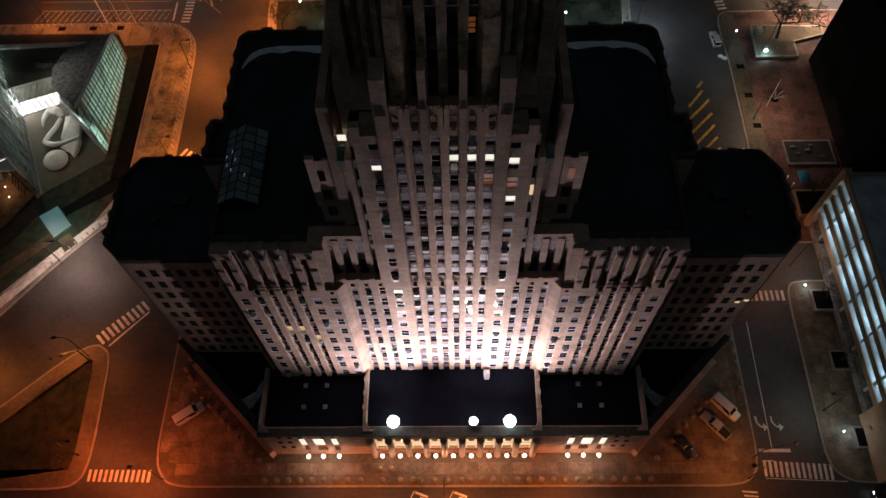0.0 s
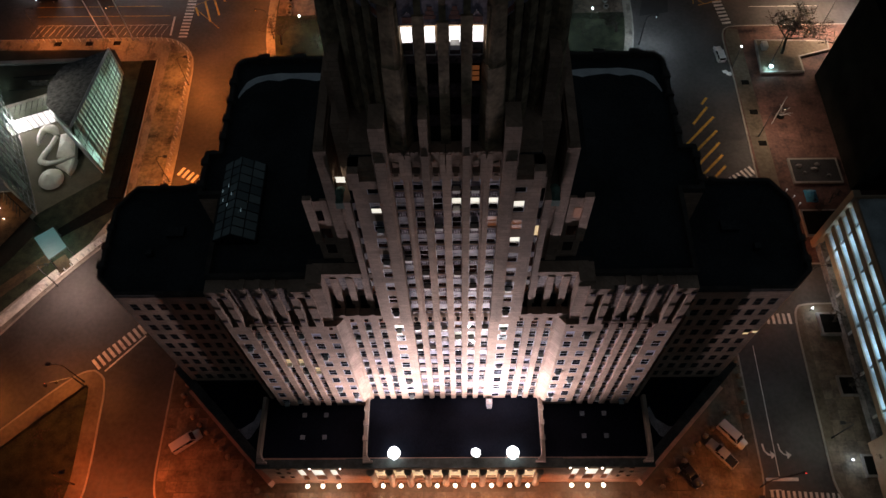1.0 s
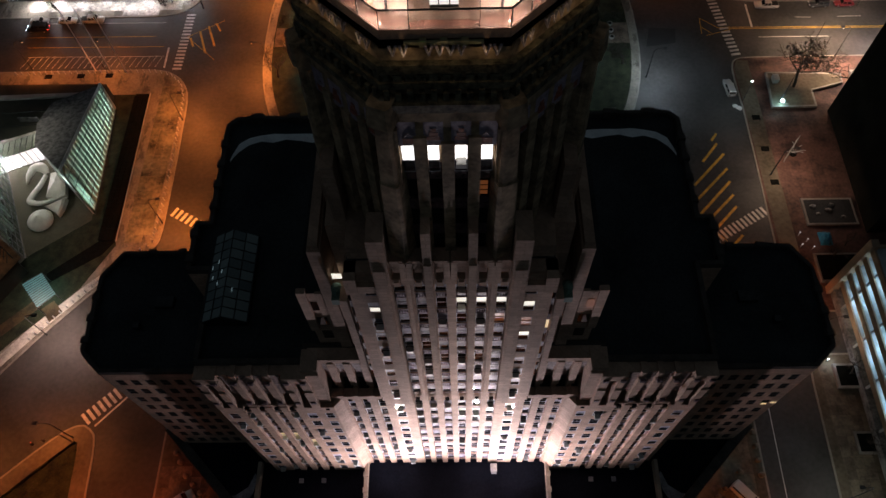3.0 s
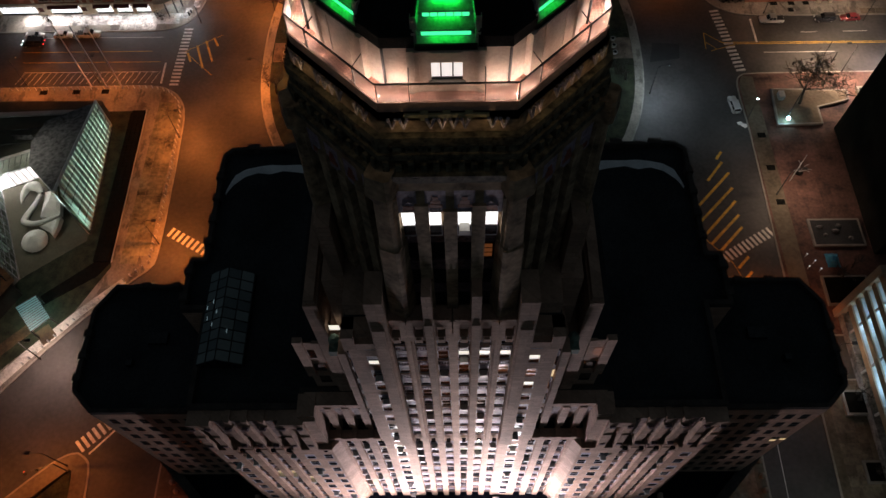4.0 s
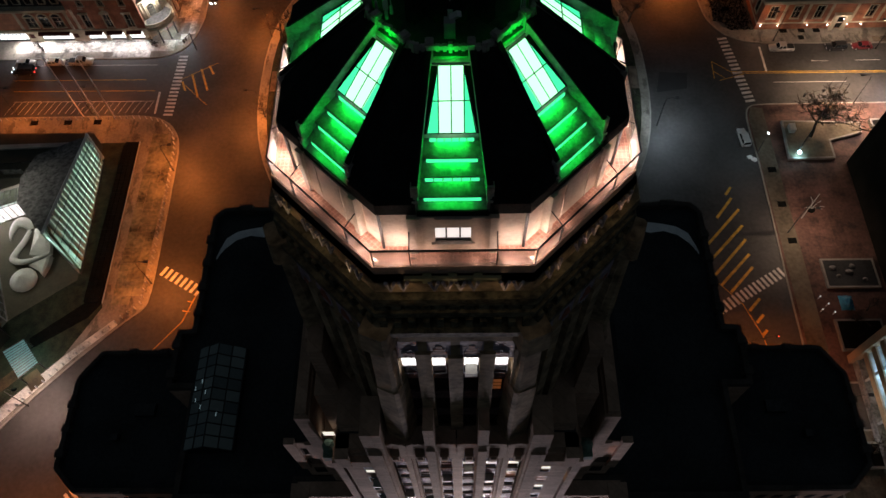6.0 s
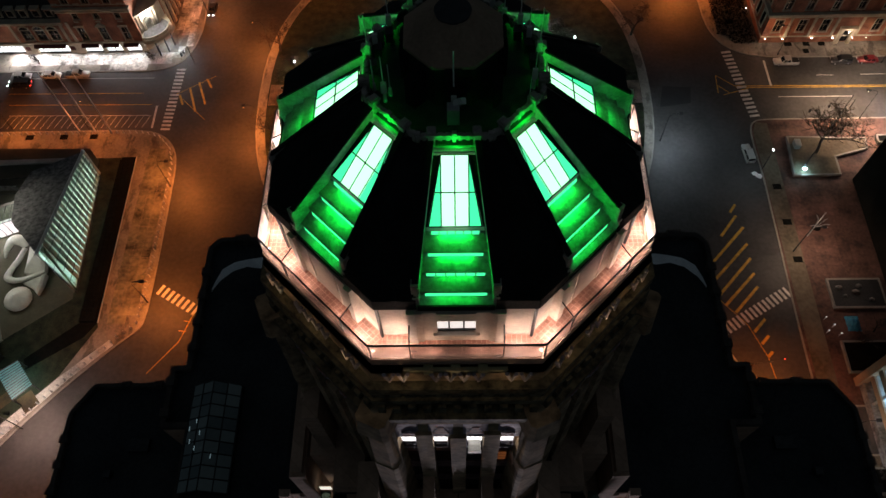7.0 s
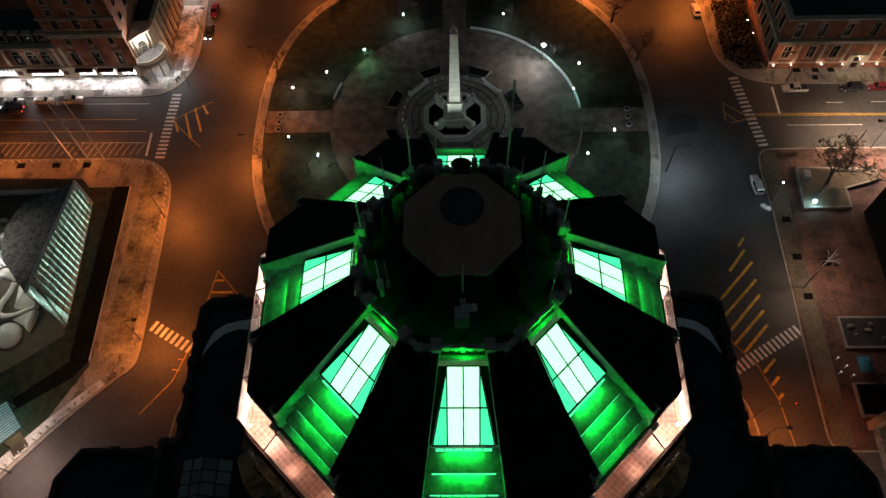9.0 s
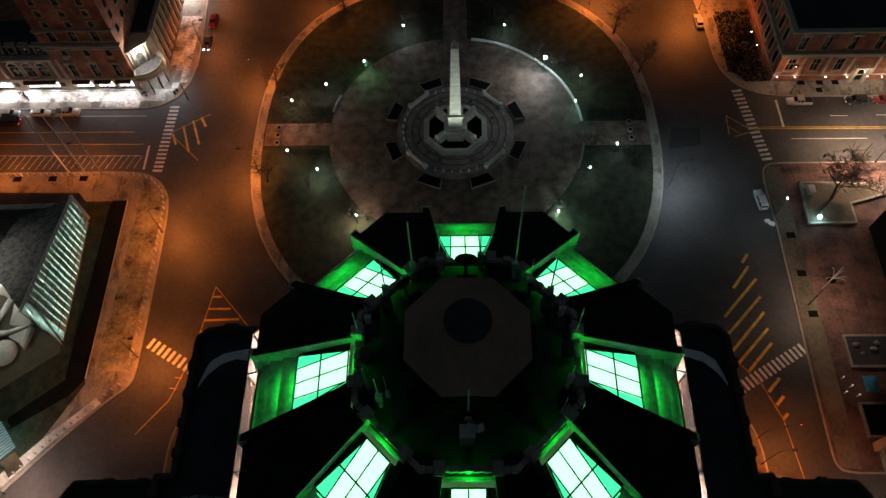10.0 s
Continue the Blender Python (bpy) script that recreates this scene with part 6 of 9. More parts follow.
def hedge(x0, x1, y0, y1, h, seed, label):
    """A low bed of small dark leaves and twigs with an uneven top."""
    r = random.Random(seed)
    b = bmesh.new()
    for i in range(int((x1 - x0) * (y1 - y0) * 26)):
        x, y = r.uniform(x0, x1), r.uniform(y0, y1)
        lift = 0.55 + 0.45 * math.sin(x * 1.7 + seed) * math.cos(y * 2.3 + x)
        q = Vector((x, y, 0.2 + h * lift * r.random() ** 0.5))
        d = Vector((r.uniform(-1, 1), r.uniform(-1, 1), r.uniform(-1, 1))).normalized() * 0.17
        e = d.cross(Vector((0.3, 0.5, 1))).normalized() * 0.11
        b.faces.new([b.verts.new(q + k) for k in (d, e, -d, -e)])
    solid("hedge", b, HEDGE, label, "hedge", group="park hedges")


HEDGE = mat("dark_evergreen_leaf", (0.02, 0.022, 0.012), 0.8, 0.5, 1.5, 8, 0.2)
hedge(-43.9, -30.2, 93.9, 98.2, 0.8, 1, "dark bed of low bushes beside the park path")
hedge(-40.0, -29.0, 83.6, 85.6, 0.9, 2, "ragged dark hedge beside the park path")
hedge(29.5, 43.0, 94.2, 96.6, 0.8, 3, "dark clipped hedge beside the park path")
hedge(30.0, 42.5, 83.6, 85.2, 0.8, 4, "thin dark hedge beside the park path")
hedge(18.0, 27.5, 108.0, 113.5, 1.0, 5, "dark bushes behind the curved wall")
hedge(4.5, 8.5, 119.5, 131.0, 0.9, 6, "dark hedge along the far park path")
hedge(-9.5, -5.0, 119.5, 131.0, 0.9, 7, "dark hedge along the far park path")
tub = bmesh.new()
lathe(tub, [(0.42, 0), (0.62, 0.25), (0.7, 0.7), (0.62, 0.78), (0.5, 0.7)], 14)
tub = mesh_of("tub", tub, GRANITE, True)
for tx, ty in ((-41.4, 91.6), (-41.4, 89.4), (-41.4, 87.2), (39.2, 92.2), (39.2, 89.9), (39.2, 87.6)):
    ob = thing("round_planter", "round pale stone planter on the park path", "planter", (tx, ty, 0.212), group="round path planters")
    part("tub", tub, GRANITE, ob)
    bm = bmesh.new()
    lathe(bm, [(0.55, 0.62), (0.4, 0.72), (0.05, 0.78)], 12)
    part("soil", bm, DARKBED, ob, "dark bare soil")


# ---- bare winter trees ----
def bare_tree(x, y, h, seed, spread=0.62, lean=(0, 0), label="leafless dark winter tree", stem=0.27, twig=0.024):
    r = random.Random(seed)
    trunk, twigs = bmesh.new(), bmesh.new()
    base = thing("bare_tree", label, "tree", (x, y, 0.15), group="bare trees")

    def grow(bm, p, d, length, rad, depth):
        n = 3 if depth > 3 else 2 if depth > 0 else 1
        for i in range(n):
            q = p + d * length / n
            tube(bm, p, q, rad, rad * 0.84, 6 if depth > 3 else 4 if depth > 1 else 3)
            p, rad = q, rad * 0.84
            d = (d + Vector((r.uniform(-1, 1), r.uniform(-1, 1), r.uniform(-0.25, 0.5))) * 0.24).normalized()
            if i == 0 and 0 < depth < 5:
                side = Vector((r.uniform(-1, 1), r.uniform(-1, 1), r.uniform(-0.1, 0.6))).normalized()
                grow(twigs, p, (d * 0.4 + side * 0.6).normalized(), length * r.uniform(0.4, 0.6), max(twig * 0.8, rad * 0.5), max(depth - 2, 0) if h < 9 else depth - 1)
        if depth == 0:
            return
        for _ in range(3):
            side = Vector((r.uniform(-1, 1), r.uniform(-1, 1), r.uniform(-0.15, 0.45)))
            grow(twigs, p, (d * (1 - spread) + side.normalized() * spread).normalized(), length * r.uniform(0.66, 0.88), max(twig, rad * 0.7), depth - 1)

    grow(trunk, Vector((0, 0, 0)), Vector((lean[0], lean[1], 1)).normalized(), h * stem, min(0.42, h * 0.026 + 0.06), 5 if h > 9 else 4)
    part("trunk", trunk, BARK, base)
    part("crown", twigs, BARK, base, "bare forking branches")
    return base


bare_tree(79.5, 70.6, 25, 3, 0.72, (-0.04, 0.04), "large leafless tree in the plaza planter", 0.2, 0.06)
for i, (tx, ty, th) in enumerate(((-42.3, 76.9, 10.5), (40.8, 79.3, 10), (-43.5, 104.5, 10), (39.0, 121.0, 10.5), (43.6, 108.0, 10), (-29, 130.5, 10), (24.0, 131.0, 10.5), (86.5, 76.5, 9.5), (-14.0, 126.5, 9.5), (9.5, 127.5, 9.5),
                                  (-29.0, 79.5, 6), (-36.0, 98.6, 5.5), (31.0, 86.5, 5.5), (26.6, 105.6, 5), (74.5, -27, 5), (73.2, 0.2, 6.5), (-75.5, -21.5, 6), (-70, -31.5, 5), (77.0, 25.5, 7), (73.0, -12.5, 5), (80.0, 28.0, 5),
                                  (23.8, 110.4, 6), (18.5, 112.5, 6), (-27.0, 77.0, 5), (-33.0, 75.4, 5), (32.5, 78.6, 4.5), (-40.4, 100.2, 6), (-23.5, 67.5, 7), (-19.5, 66.6, 6), (21.5, 69.0, 7), (19.0, 67.6, 5.5), (-20.5, 110.5, 5), (14.0, 123.5, 6))):
    bare_tree(tx, ty, th, 20 + i)


def paved(x, y):
    """Whether a place lies on one of the raised pavements."""
    for poly in (CITY_BLOCK, COURT_BLOCK, HOTEL_BLOCK, BRICK_BLOCK, EAST_BLOCK, SOUTH_BLOCK, ISLAND, PARK_EDGE):
        hit, n = False, len(poly)
        for i in range(n):
            (ax, ay), (bx, by) = poly[i - 1], poly[i]
            if (ay > y) != (by > y) and x < (bx - ax) * (y - ay) / (by - ay) + ax:
                hit = not hit
        if hit:
            return True
    return False


# ---- street lamps, park lamps, bollards ----
pole = bmesh.new()
tube(pole, (0, 0, 0), (0, 0, 8.2), 0.11, 0.07, 8)
tube(pole, (0, 0, 0), (0, 0, 0.6), 0.2, 0.16, 8)
pole = mesh_of("pole", pole, METAL)
arm = bmesh.new()
pts = [(0, 0, 8.2), (0.25, 0, 8.8), (0.9, 0, 9.2), (2.0, 0, 9.25)]
for a, b in zip(pts, pts[1:]):
    tube(arm, a, b, 0.06, 0.05, 6)
arm = mesh_of("arm", arm, METAL)
head = bmesh.new()
box(head, 1.85, 2.72, -0.3, 0.3, 9.22, 9.36)
head = mesh_of("lamp_head", head, METAL)
lens = {}
for key, m in (("s", LAMPSOD), ("c", LAMPCOOL), ("w", LAMPWARM)):
    b = bmesh.new()
    lathe(b, [(0.02, 9.02), (0.2, 9.08), (0.26, 9.19), (0.2, 9.26)], 10, (2.3, 0))
    lens[key] = mesh_of("lamp_lens", b, m)
# Every entry gets a lamp post, the added fills too.
for sx, sy, way, colour, watts in STREET:
    key = "s" if colour is SODIUM else "c" if colour is COOL else "w"
    ob = thing("street_lamp", "tall dark street lamp with a curved arm, %s" % {"s": "orange sodium light", "c": "cold white light", "w": "warm white light"}[key], "street lamp", (sx, sy, 0.15 if paved(sx, sy) else 0.0), 0 if way > 0 else 180, "street lamps")
    part("pole", pole, METAL, ob)
    part("arm", arm, METAL, ob)
    part("lamp_head", head, METAL, ob)
    part("lens", lens[key], LAMPSOD, ob, "glowing lens")
ppole = bmesh.new()
tube(ppole, (0, 0, 0), (0, 0, 3.3), 0.07, 0.05, 6)
ppole = mesh_of("pole", ppole, METAL)
pglobe = bmesh.new()
lathe(pglobe, [(0.03, 3.25), (0.17, 3.4), (0.22, 3.6), (0.15, 3.8), (0.03, 3.88)], 10)
pglobe = mesh_of("globe", pglobe, LAMPCOOL, True)
for px, py, watts, colour in PARK:
    ob = thing("park_lamp", "small park lamp with a glowing globe", "lamp", (px, py, 0.15), group="park lamps")
    part("pole", ppole, METAL, ob)
    part("globe", pglobe, LAMPCOOL, ob, "glowing globe")
ob = thing("park_floodlight", "tall pole with a blazing cold white floodlight", "floodlight", (20.6, 108.3, 0.2))
bm = bmesh.new()
tube(bm, (0, 0, 0), (0, 0, 5.4), 0.12, 0.08, 8)
part("pole", bm, METAL, ob)
bm = bmesh.new()
lathe(bm, [(0.1, 5.1), (0.5, 5.3), (0.55, 5.5), (0.1, 5.7)], 12, (0, -0.5))
part("lamp", bm, LAMPFLOOD, ob, "blazing white lamp")
ob = thing("plaza_mast", "tall thin dark mast with a blazing cyan-white lamp at its foot", "mast", (75.3, 65.9, 0.6))
bm = bmesh.new()
tube(bm, (0, 0, 0), (0, 0, 24.2), 0.09, 0.05, 8)
tube(bm, (0, 0, 0), (0, 0, 0.5), 0.22, 0.2, 8)
part("pole", bm, METAL, ob)
bm = bmesh.new()
lathe(bm, [(0.05, 0.9), (0.34, 1.0), (0.36, 1.2), (0.05, 1.35)], 12, (0.1, -0.45))
part("lamp", bm, glow("cyan_lamp_glass", (0.5, 0.95, 1.0), 60), ob, "blazing cyan-white lamp")
for name, label, mx, my, mh, mm in (("post_lamp", "slim dark post with a small white lamp on the plaza edge", 67.0, 66.7, 6.7, LAMPCOOL), ("flag_mast", "slim pale mast with a small knob on the plaza", 72.6, 49.5, 9.0, ALU)):
    ob = thing(name, label, "lamp" if mm is LAMPCOOL else "mast", (mx, my, 0.15))
    bm = bmesh.new()
    tube(bm, (0, 0, 0), (0, 0, mh), 0.09, 0.05, 8)
    part("pole", bm, METAL if mm is LAMPCOOL else ALU, ob)
    bm = bmesh.new()
    lathe(bm, [(0.02, mh), (0.2, mh + 0.1), (0.18, mh + 0.25), (0.02, mh + 0.34)] if mm is LAMPCOOL else [(0.02, mh), (0.08, mh + 0.06), (0.02, mh + 0.14)], 10)
    part("globe" if mm is LAMPCOOL else "knob", bm, mm, ob)

bol = bmesh.new()
lathe(bol, [(0.16, 0), (0.15, 0.85), (0.17, 0.9), (0.12, 1.0)], 8)
bol = mesh_of("bollard", bol, ALU)
for x, y, a in line_points([(-84, 8.9), (-75.2, 19.3), (-66.8, 28.2), (-63.9, 30.6), (-63.4, 40), (-63.6, 55), (-64.2, 70.3), (-65.5, 74.6), (-68.6, 77.9), (-73, 79.1), (-108, 79.0)], 1.5):
    o = tagged(new("bollard", bol), "pale metal security bollard along the kerb", "bollard", "bollards along the court plaza")
    o.location = (x, y, 0.15)
stone = bmesh.new()
lathe(stone, [(0.46, 0), (0.5, 0.1), (0.5, 0.75), (0.42, 0.95), (0.2, 1.08)], 10)
stone = mesh_of("stone_bollard", stone, BOLLARD)
rows = [(x, -34.2) for x in (-33.2, -31.1, -29.0, -26.9, -24.8, -22.7, -20.6, -18.5, -16.2, -12.4, -9.2, -7.0, -5.7, -3.3, -0.9, 1.5, 2.9, 5.0, 7.0, 9.1, 11.2, 13.3, 15.4, 17.5, 19.6, 21.7, 23.8, 25.9, 28.0, 30.1, 32.2, 34.5)]
rows += [(x, y) for x, y, a in line_points([(-34.6, -30.8), (-48.4, -17.4)], 2.1)]
rows += [(x, y) for x, y, a in line_points([(36.0, -30.6), (47.5, -19.2)], 2.1)]
rows += [(53.1, y) for y in (-8.0, -10.5, -13.0, -15.5, -18.0)] + [(-49.6, -15.2), (-50.6, -13.6), (-50.2, -11.4), (-32.9, -32.0), (-12.9, -32.3), (-10.8, -32.3), (49.5, -17.5)]
for x, y in rows:
    o = tagged(new("stone_bollard", stone), "squat rounded pale stone bollard on the forecourt", "bollard", "stone bollards round the city hall")
    o.location = (x, y, 0.15)
FLAGPAINT = mat("white_pole_paint", (0.75, 0.74, 0.72), 0.4, 0.1, 2, 8, 0)
for i, (fx, fy) in enumerate(((-80.3, 79.7), (-84.0, 79.8), (-87.7, 79.9))):
    ob = thing("flagpole", "tall bare white flagpole on the pavement edge", "flagpole", (fx, fy, 0.15), group="three flagpoles")
    bm = bmesh.new()
    tube(bm, (0, 0, 0), (0, 0, 19.2), 0.17, 0.11, 8)
    part("pole", bm, FLAGPAINT, ob)
    bm = bmesh.new()
    lathe(bm, [(0.02, 19.2), (0.15, 19.32), (0.02, 19.48)], 8)
    part("ball", bm, ALU, ob)


# ---- cars ----
def paint(name, base):
    m = mat(name, base, 0.3, 0.08, 1, 8, 0.0, metal=0.2)
    m.node_tree.nodes["Principled BSDF"].inputs["Coat Weight"].default_value = 0.6
    return m


CARPAINT = {"silver": paint("silver_car_paint", (0.5, 0.48, 0.46)), "white": paint("white_car_paint", (0.72, 0.71, 0.69)), "black": paint("black_car_paint", (0.015, 0.015, 0.017)),
            "red": paint("red_car_paint", (0.17, 0.015, 0.02)), "grey": paint("grey_car_paint", (0.2, 0.2, 0.21))}
wheel = bmesh.new()
lathe(wheel, [(0.2, -0.11), (0.33, -0.1), (0.34, 0), (0.33, 0.1), (0.2, 0.11)], 14)
bmesh.ops.rotate(wheel, verts=wheel.verts, matrix=Matrix.Rotation(radians(90), 3, "X"))
wheel = mesh_of("tyre", wheel, RUBBER)
hub = bmesh.new()
lathe(hub, [(0.2, -0.12), (0.2, 0.12)], 10)
bmesh.ops.rotate(hub, verts=hub.verts, matrix=Matrix.Rotation(radians(90), 3, "X"))
hub = mesh_of("rim", hub, ALU)


def car(x, y, turn, kind, colour, label, lights=False, place=0.0):
    """A parked car; its nose points along +x before the turn."""
    L, W, H = {"saloon": (4.8, 1.85, 1.45), "suv": (5.0, 1.95, 1.75), "pickup": (5.9, 2.0, 1.85), "van": (5.6, 2.05, 2.1)}[kind]
    ob = thing("car", label, "car", (x, y, place), turn, "parked cars")
    lower = {"saloon": 0.88, "suv": 1.02, "pickup": 1.05, "van": 1.1}[kind]
    bm = bmesh.new()
    half = W / 2
    sect = [(-L / 2, 0.42, lower - 0.12, 0.88), (-L / 2 + 0.15, 0.25, lower, 0.97), (-L * 0.25, 0.22, lower + 0.02, 1.0), (L * 0.2, 0.22, lower, 1.0), (L / 2 - 0.25, 0.25, lower - 0.14, 0.94), (L / 2, 0.4, lower - 0.3, 0.82)]
    prev = None
    for sx, z0, z1, k in sect:
        w = half * k
        row = [bm.verts.new(p) for p in ((sx, -w * 0.94, z0), (sx, -w, (z0 + z1) / 2), (sx, -w * 0.9, z1), (sx, w * 0.9, z1), (sx, w, (z0 + z1) / 2), (sx, w * 0.94, z0))]
        if prev:
            for i in range(6):
                bm.faces.new((prev[i], prev[(i + 1) % 6], row[(i + 1) % 6], row[i]))
        else:
            bm.faces.new(row)
        prev = row
    bm.faces.new(prev[::-1])
    part("body", bm, CARPAINT[colour], ob, smooth=True)
    c0, c1, t0, t1 = {"saloon": (-1.9, 1.0, -1.2, 0.2), "suv": (-2.4, 1.0, -2.1, 0.3), "pickup": (-0.9, 1.3, -0.7, 0.6), "van": (-2.7, 1.7, -2.6, 0.9)}[kind]
    bm, gl = bmesh.new(), bmesh.new()
    b = half * 0.9
    t = half * 0.76
    lo = [(c0, -b), (c1, -b), (c1, b), (c0, b)]
    hi = [(t0, -t), (t1, -t), (t1, t), (t0, t)]
    prism(gl, [(x * 0.98, y * 0.97) for x, y in lo], lower - 0.02, H - 0.06, [(x * 0.98, y * 0.97) for x, y in hi])
    part("cabin_glass", gl, PANE, ob, "dark car glass")
    prism(bm, [(t0 - 0.16, -t - 0.04), (t1 + 0.16, -t - 0.04), (t1 + 0.16, t + 0.04), (t0 - 0.16, t + 0.04)], H - 0.09, H, hi)
    for sy in (-1, 1):
        for lx, tx in ((c0, t0), (c1, t1), ((c0 + c1) / 2, (t0 + t1) / 2)):
            pil = bmesh.new()
            tube(pil, (lx, sy * b, lower), (tx, sy * t, H - 0.05), 0.09, 0.07, 4)
            part("pillar", pil, CARPAINT[colour], ob)
    if kind == "van":
        box(bm, c0 + 0.1, -0.1, -b - 0.01, b + 0.01, lower, lower + 0.35)
    part("roof", bm, CARPAINT[colour], ob)
    if kind == "pickup":
        bm = bmesh.new()
        box(bm, -L / 2 + 0.15, -1.0, -half * 0.8, half * 0.8, lower + 0.0, lower + 0.03)
        part("load_bed", bm, RUBBER, ob, "black load bed")
    for sx in (-L * 0.31, L * 0.31):
        for sy in (-1, 1):
            wo = part("wheel", wheel, RUBBER, ob)
            wo.location = (sx, sy * (half - 0.12), 0.34)
            part("rim", hub, ALU, wo)
    for sy in (-1, 1):
        bm = bmesh.new()
        box(bm, L / 2 - 0.12, L / 2 + 0.02, sy * half * 0.62 - 0.2, sy * half * 0.62 + 0.2, lower - 0.38, lower - 0.22)
        part("headlight", bm, LAMPCOOL if lights else ALU, ob)
        bm = bmesh.new()
        box(bm, -L / 2 - 0.02, -L / 2 + 0.1, sy * half * 0.66 - 0.18, sy * half * 0.66 + 0.18, lower - 0.32, lower - 0.14)
        part("tail_light", bm, REDLAMP if lights else AWNING, ob)
        bm = bmesh.new()
        box(bm, c1 - 0.35, c1 - 0.15, sy * (half + 0.1) - 0.1, sy * (half + 0.1) + 0.1, lower, lower + 0.16)
        part("mirror", bm, CARPAINT[colour], ob)
    return ob


car(79.2, 97.9, 180, "pickup", "silver", "silver pickup parked at the kerb")
car(92.3, 98.0, 180, "suv", "black", "black car parked at the kerb")
car(98.6, 98.1, 180, "saloon", "red", "dark red car parked at the kerb")
car(64.6, 70.6, 95, "suv", "silver", "silver estate car parked beside the plaza")
car(-92.4, 97.2, 0, "pickup", "silver", "silver pickup parked before the hotel")
car(-98.9, 97.1, 0, "saloon", "white", "pale car parked before the hotel")
car(-106.2, 97.0, 0, "saloon", "silver", "silver car parked before the hotel")
car(-105.8, 94.3, 180, "van", "black", "dark van waiting in the lane with red lights on", True)
car(-62.6, 119.2, 268, "saloon", "black", "black car at the kerb with its lights on", True)
car(-62.5, 127.0, 268, "saloon", "red", "dark red car at the kerb")
car(60.6, 124.4, 92, "saloon", "silver", "silver car on the far side street")
car(-48.5, -22.2, 35, "van", "white", "white van parked on the forecourt", place=0.15)
car(49.6, -21.6, -48, "van", "white", "white van parked on the forecourt", place=0.15)
car(47.2, -24.9, 132, "pickup", "silver", "pale pickup with a black load bed", place=0.15)
car(41.2, -28.5, -60, "saloon", "black", "black car parked on the forecourt", place=0.15)
car(74.5, -37.2, 180, "suv", "black", "dark car in the street with its lights on", True)
# ---- the court house ----
court = thing("court_house", "modern court house of green glass around a lit terrace", "building")
# vertical glass wall of the hall, its top edge falling to the north
PA, PB = Vector((-77.7, 37.8)), Vector((-79.6, 66.8))
HA, HB = 16.6, 9.4
bars = bmesh.new()
n, m = 20, 5
tube(bars, (PA.x, PA.y, 0.3), (PB.x, PB.y, 0.3), 0.12, 0.12, 4)
wallp = part("glass_wall", bars, METAL, court, "tall dark-framed glass wall of the hall")
for j in range(1, m):
    g = j / m
    bm = bmesh.new()
    tube(bm, (PA.x, PA.y, 0.3 + (HA - 0.3) * g), (PB.x, PB.y, 0.3 + (HB - 0.3) * g), 0.07, 0.07, 4)
    part("transom", bm, METAL, wallp)
for i in range(n + 1):
    f = i / n
    p = PA.lerp(PB, f)
    bm = bmesh.new()
    tube(bm, (0, 0, 0.2), (0, 0, HA + (HB - HA) * f), 0.055, 0.055, 4)
    part("mullion", bm, METAL, wallp).location = (p.x, p.y, 0)
    if i < 2:
        continue
    bm = bmesh.new()
    box(bm, -0.75, -0.35, -0.4, 0.4, 0.2, HA + (HB - HA) * f - 0.5)
    part("hall_fin", bm, PALEWALL, court, "pale upright fin behind the glass").location = (p.x, p.y + 0.7, 0)
for i in range(n):
    for j in range(m):
        f0, f1, g0, g1 = i / n, (i + 1) / n, j / m, (j + 1) / m
        bm = bmesh.new()
        q = []
        for f, g in ((f0, g0), (f1, g0), (f1, g1), (f0, g1)):
            p = PA.lerp(PB, f)
            q.append(bm.verts.new((p.x, p.y, 0.3 + (HA + (HB - HA) * f - 0.3) * g)))
        bm.faces.new(q)
        part("pane", bm, GLASS, wallp).visible_shadow = False
bm = bmesh.new()
tube(bm, (PA.x, PA.y, HA), (PB.x, PB.y, HB), 0.35, 0.35, 4)
part("ridge_beam", bm, ALU, court, "pale metal ridge beam")
bm = bmesh.new()
top = [(PA.x, PA.y, HA), (PB.x, PB.y, HB), (-89.5, 62.0, HB - 0.4), (-90.5, 55.5, HB + 0.5), (-87.5, 47.5, 12.5)]
a = [bm.verts.new(p) for p in top]
b = [bm.verts.new((x, y, z - 0.4)) for x, y, z in top]
bm.faces.new(a)
bm.faces.new(b[::-1])
for i in range(5):
    bm.faces.new((a[i], b[i], b[(i + 1) % 5], a[(i + 1) % 5]))
part("hall_roof", bm, SLATE, court, "blotched grey stone roof of the hall")
bm = bmesh.new()
for p, q in (((-80.5, 66.5), (-89.4, 62)), ((-89.4, 62), (-90.4, 55.5)), ((-90.4, 55.5), (-87.4, 47.5)), ((-87.4, 47.5), (-78.2, 38.2))):
    p, q = Vector(p), Vector(q)
    s = Vector((-(q - p).y, (q - p).x)).normalized() * 0.15
    prism(bm, [tuple(p - s), tuple(q - s), tuple(q + s), tuple(p + s)], 0.2, 8.6)
part("hall_back_wall", bm, SLAB, court, "grey inner wall of the hall")
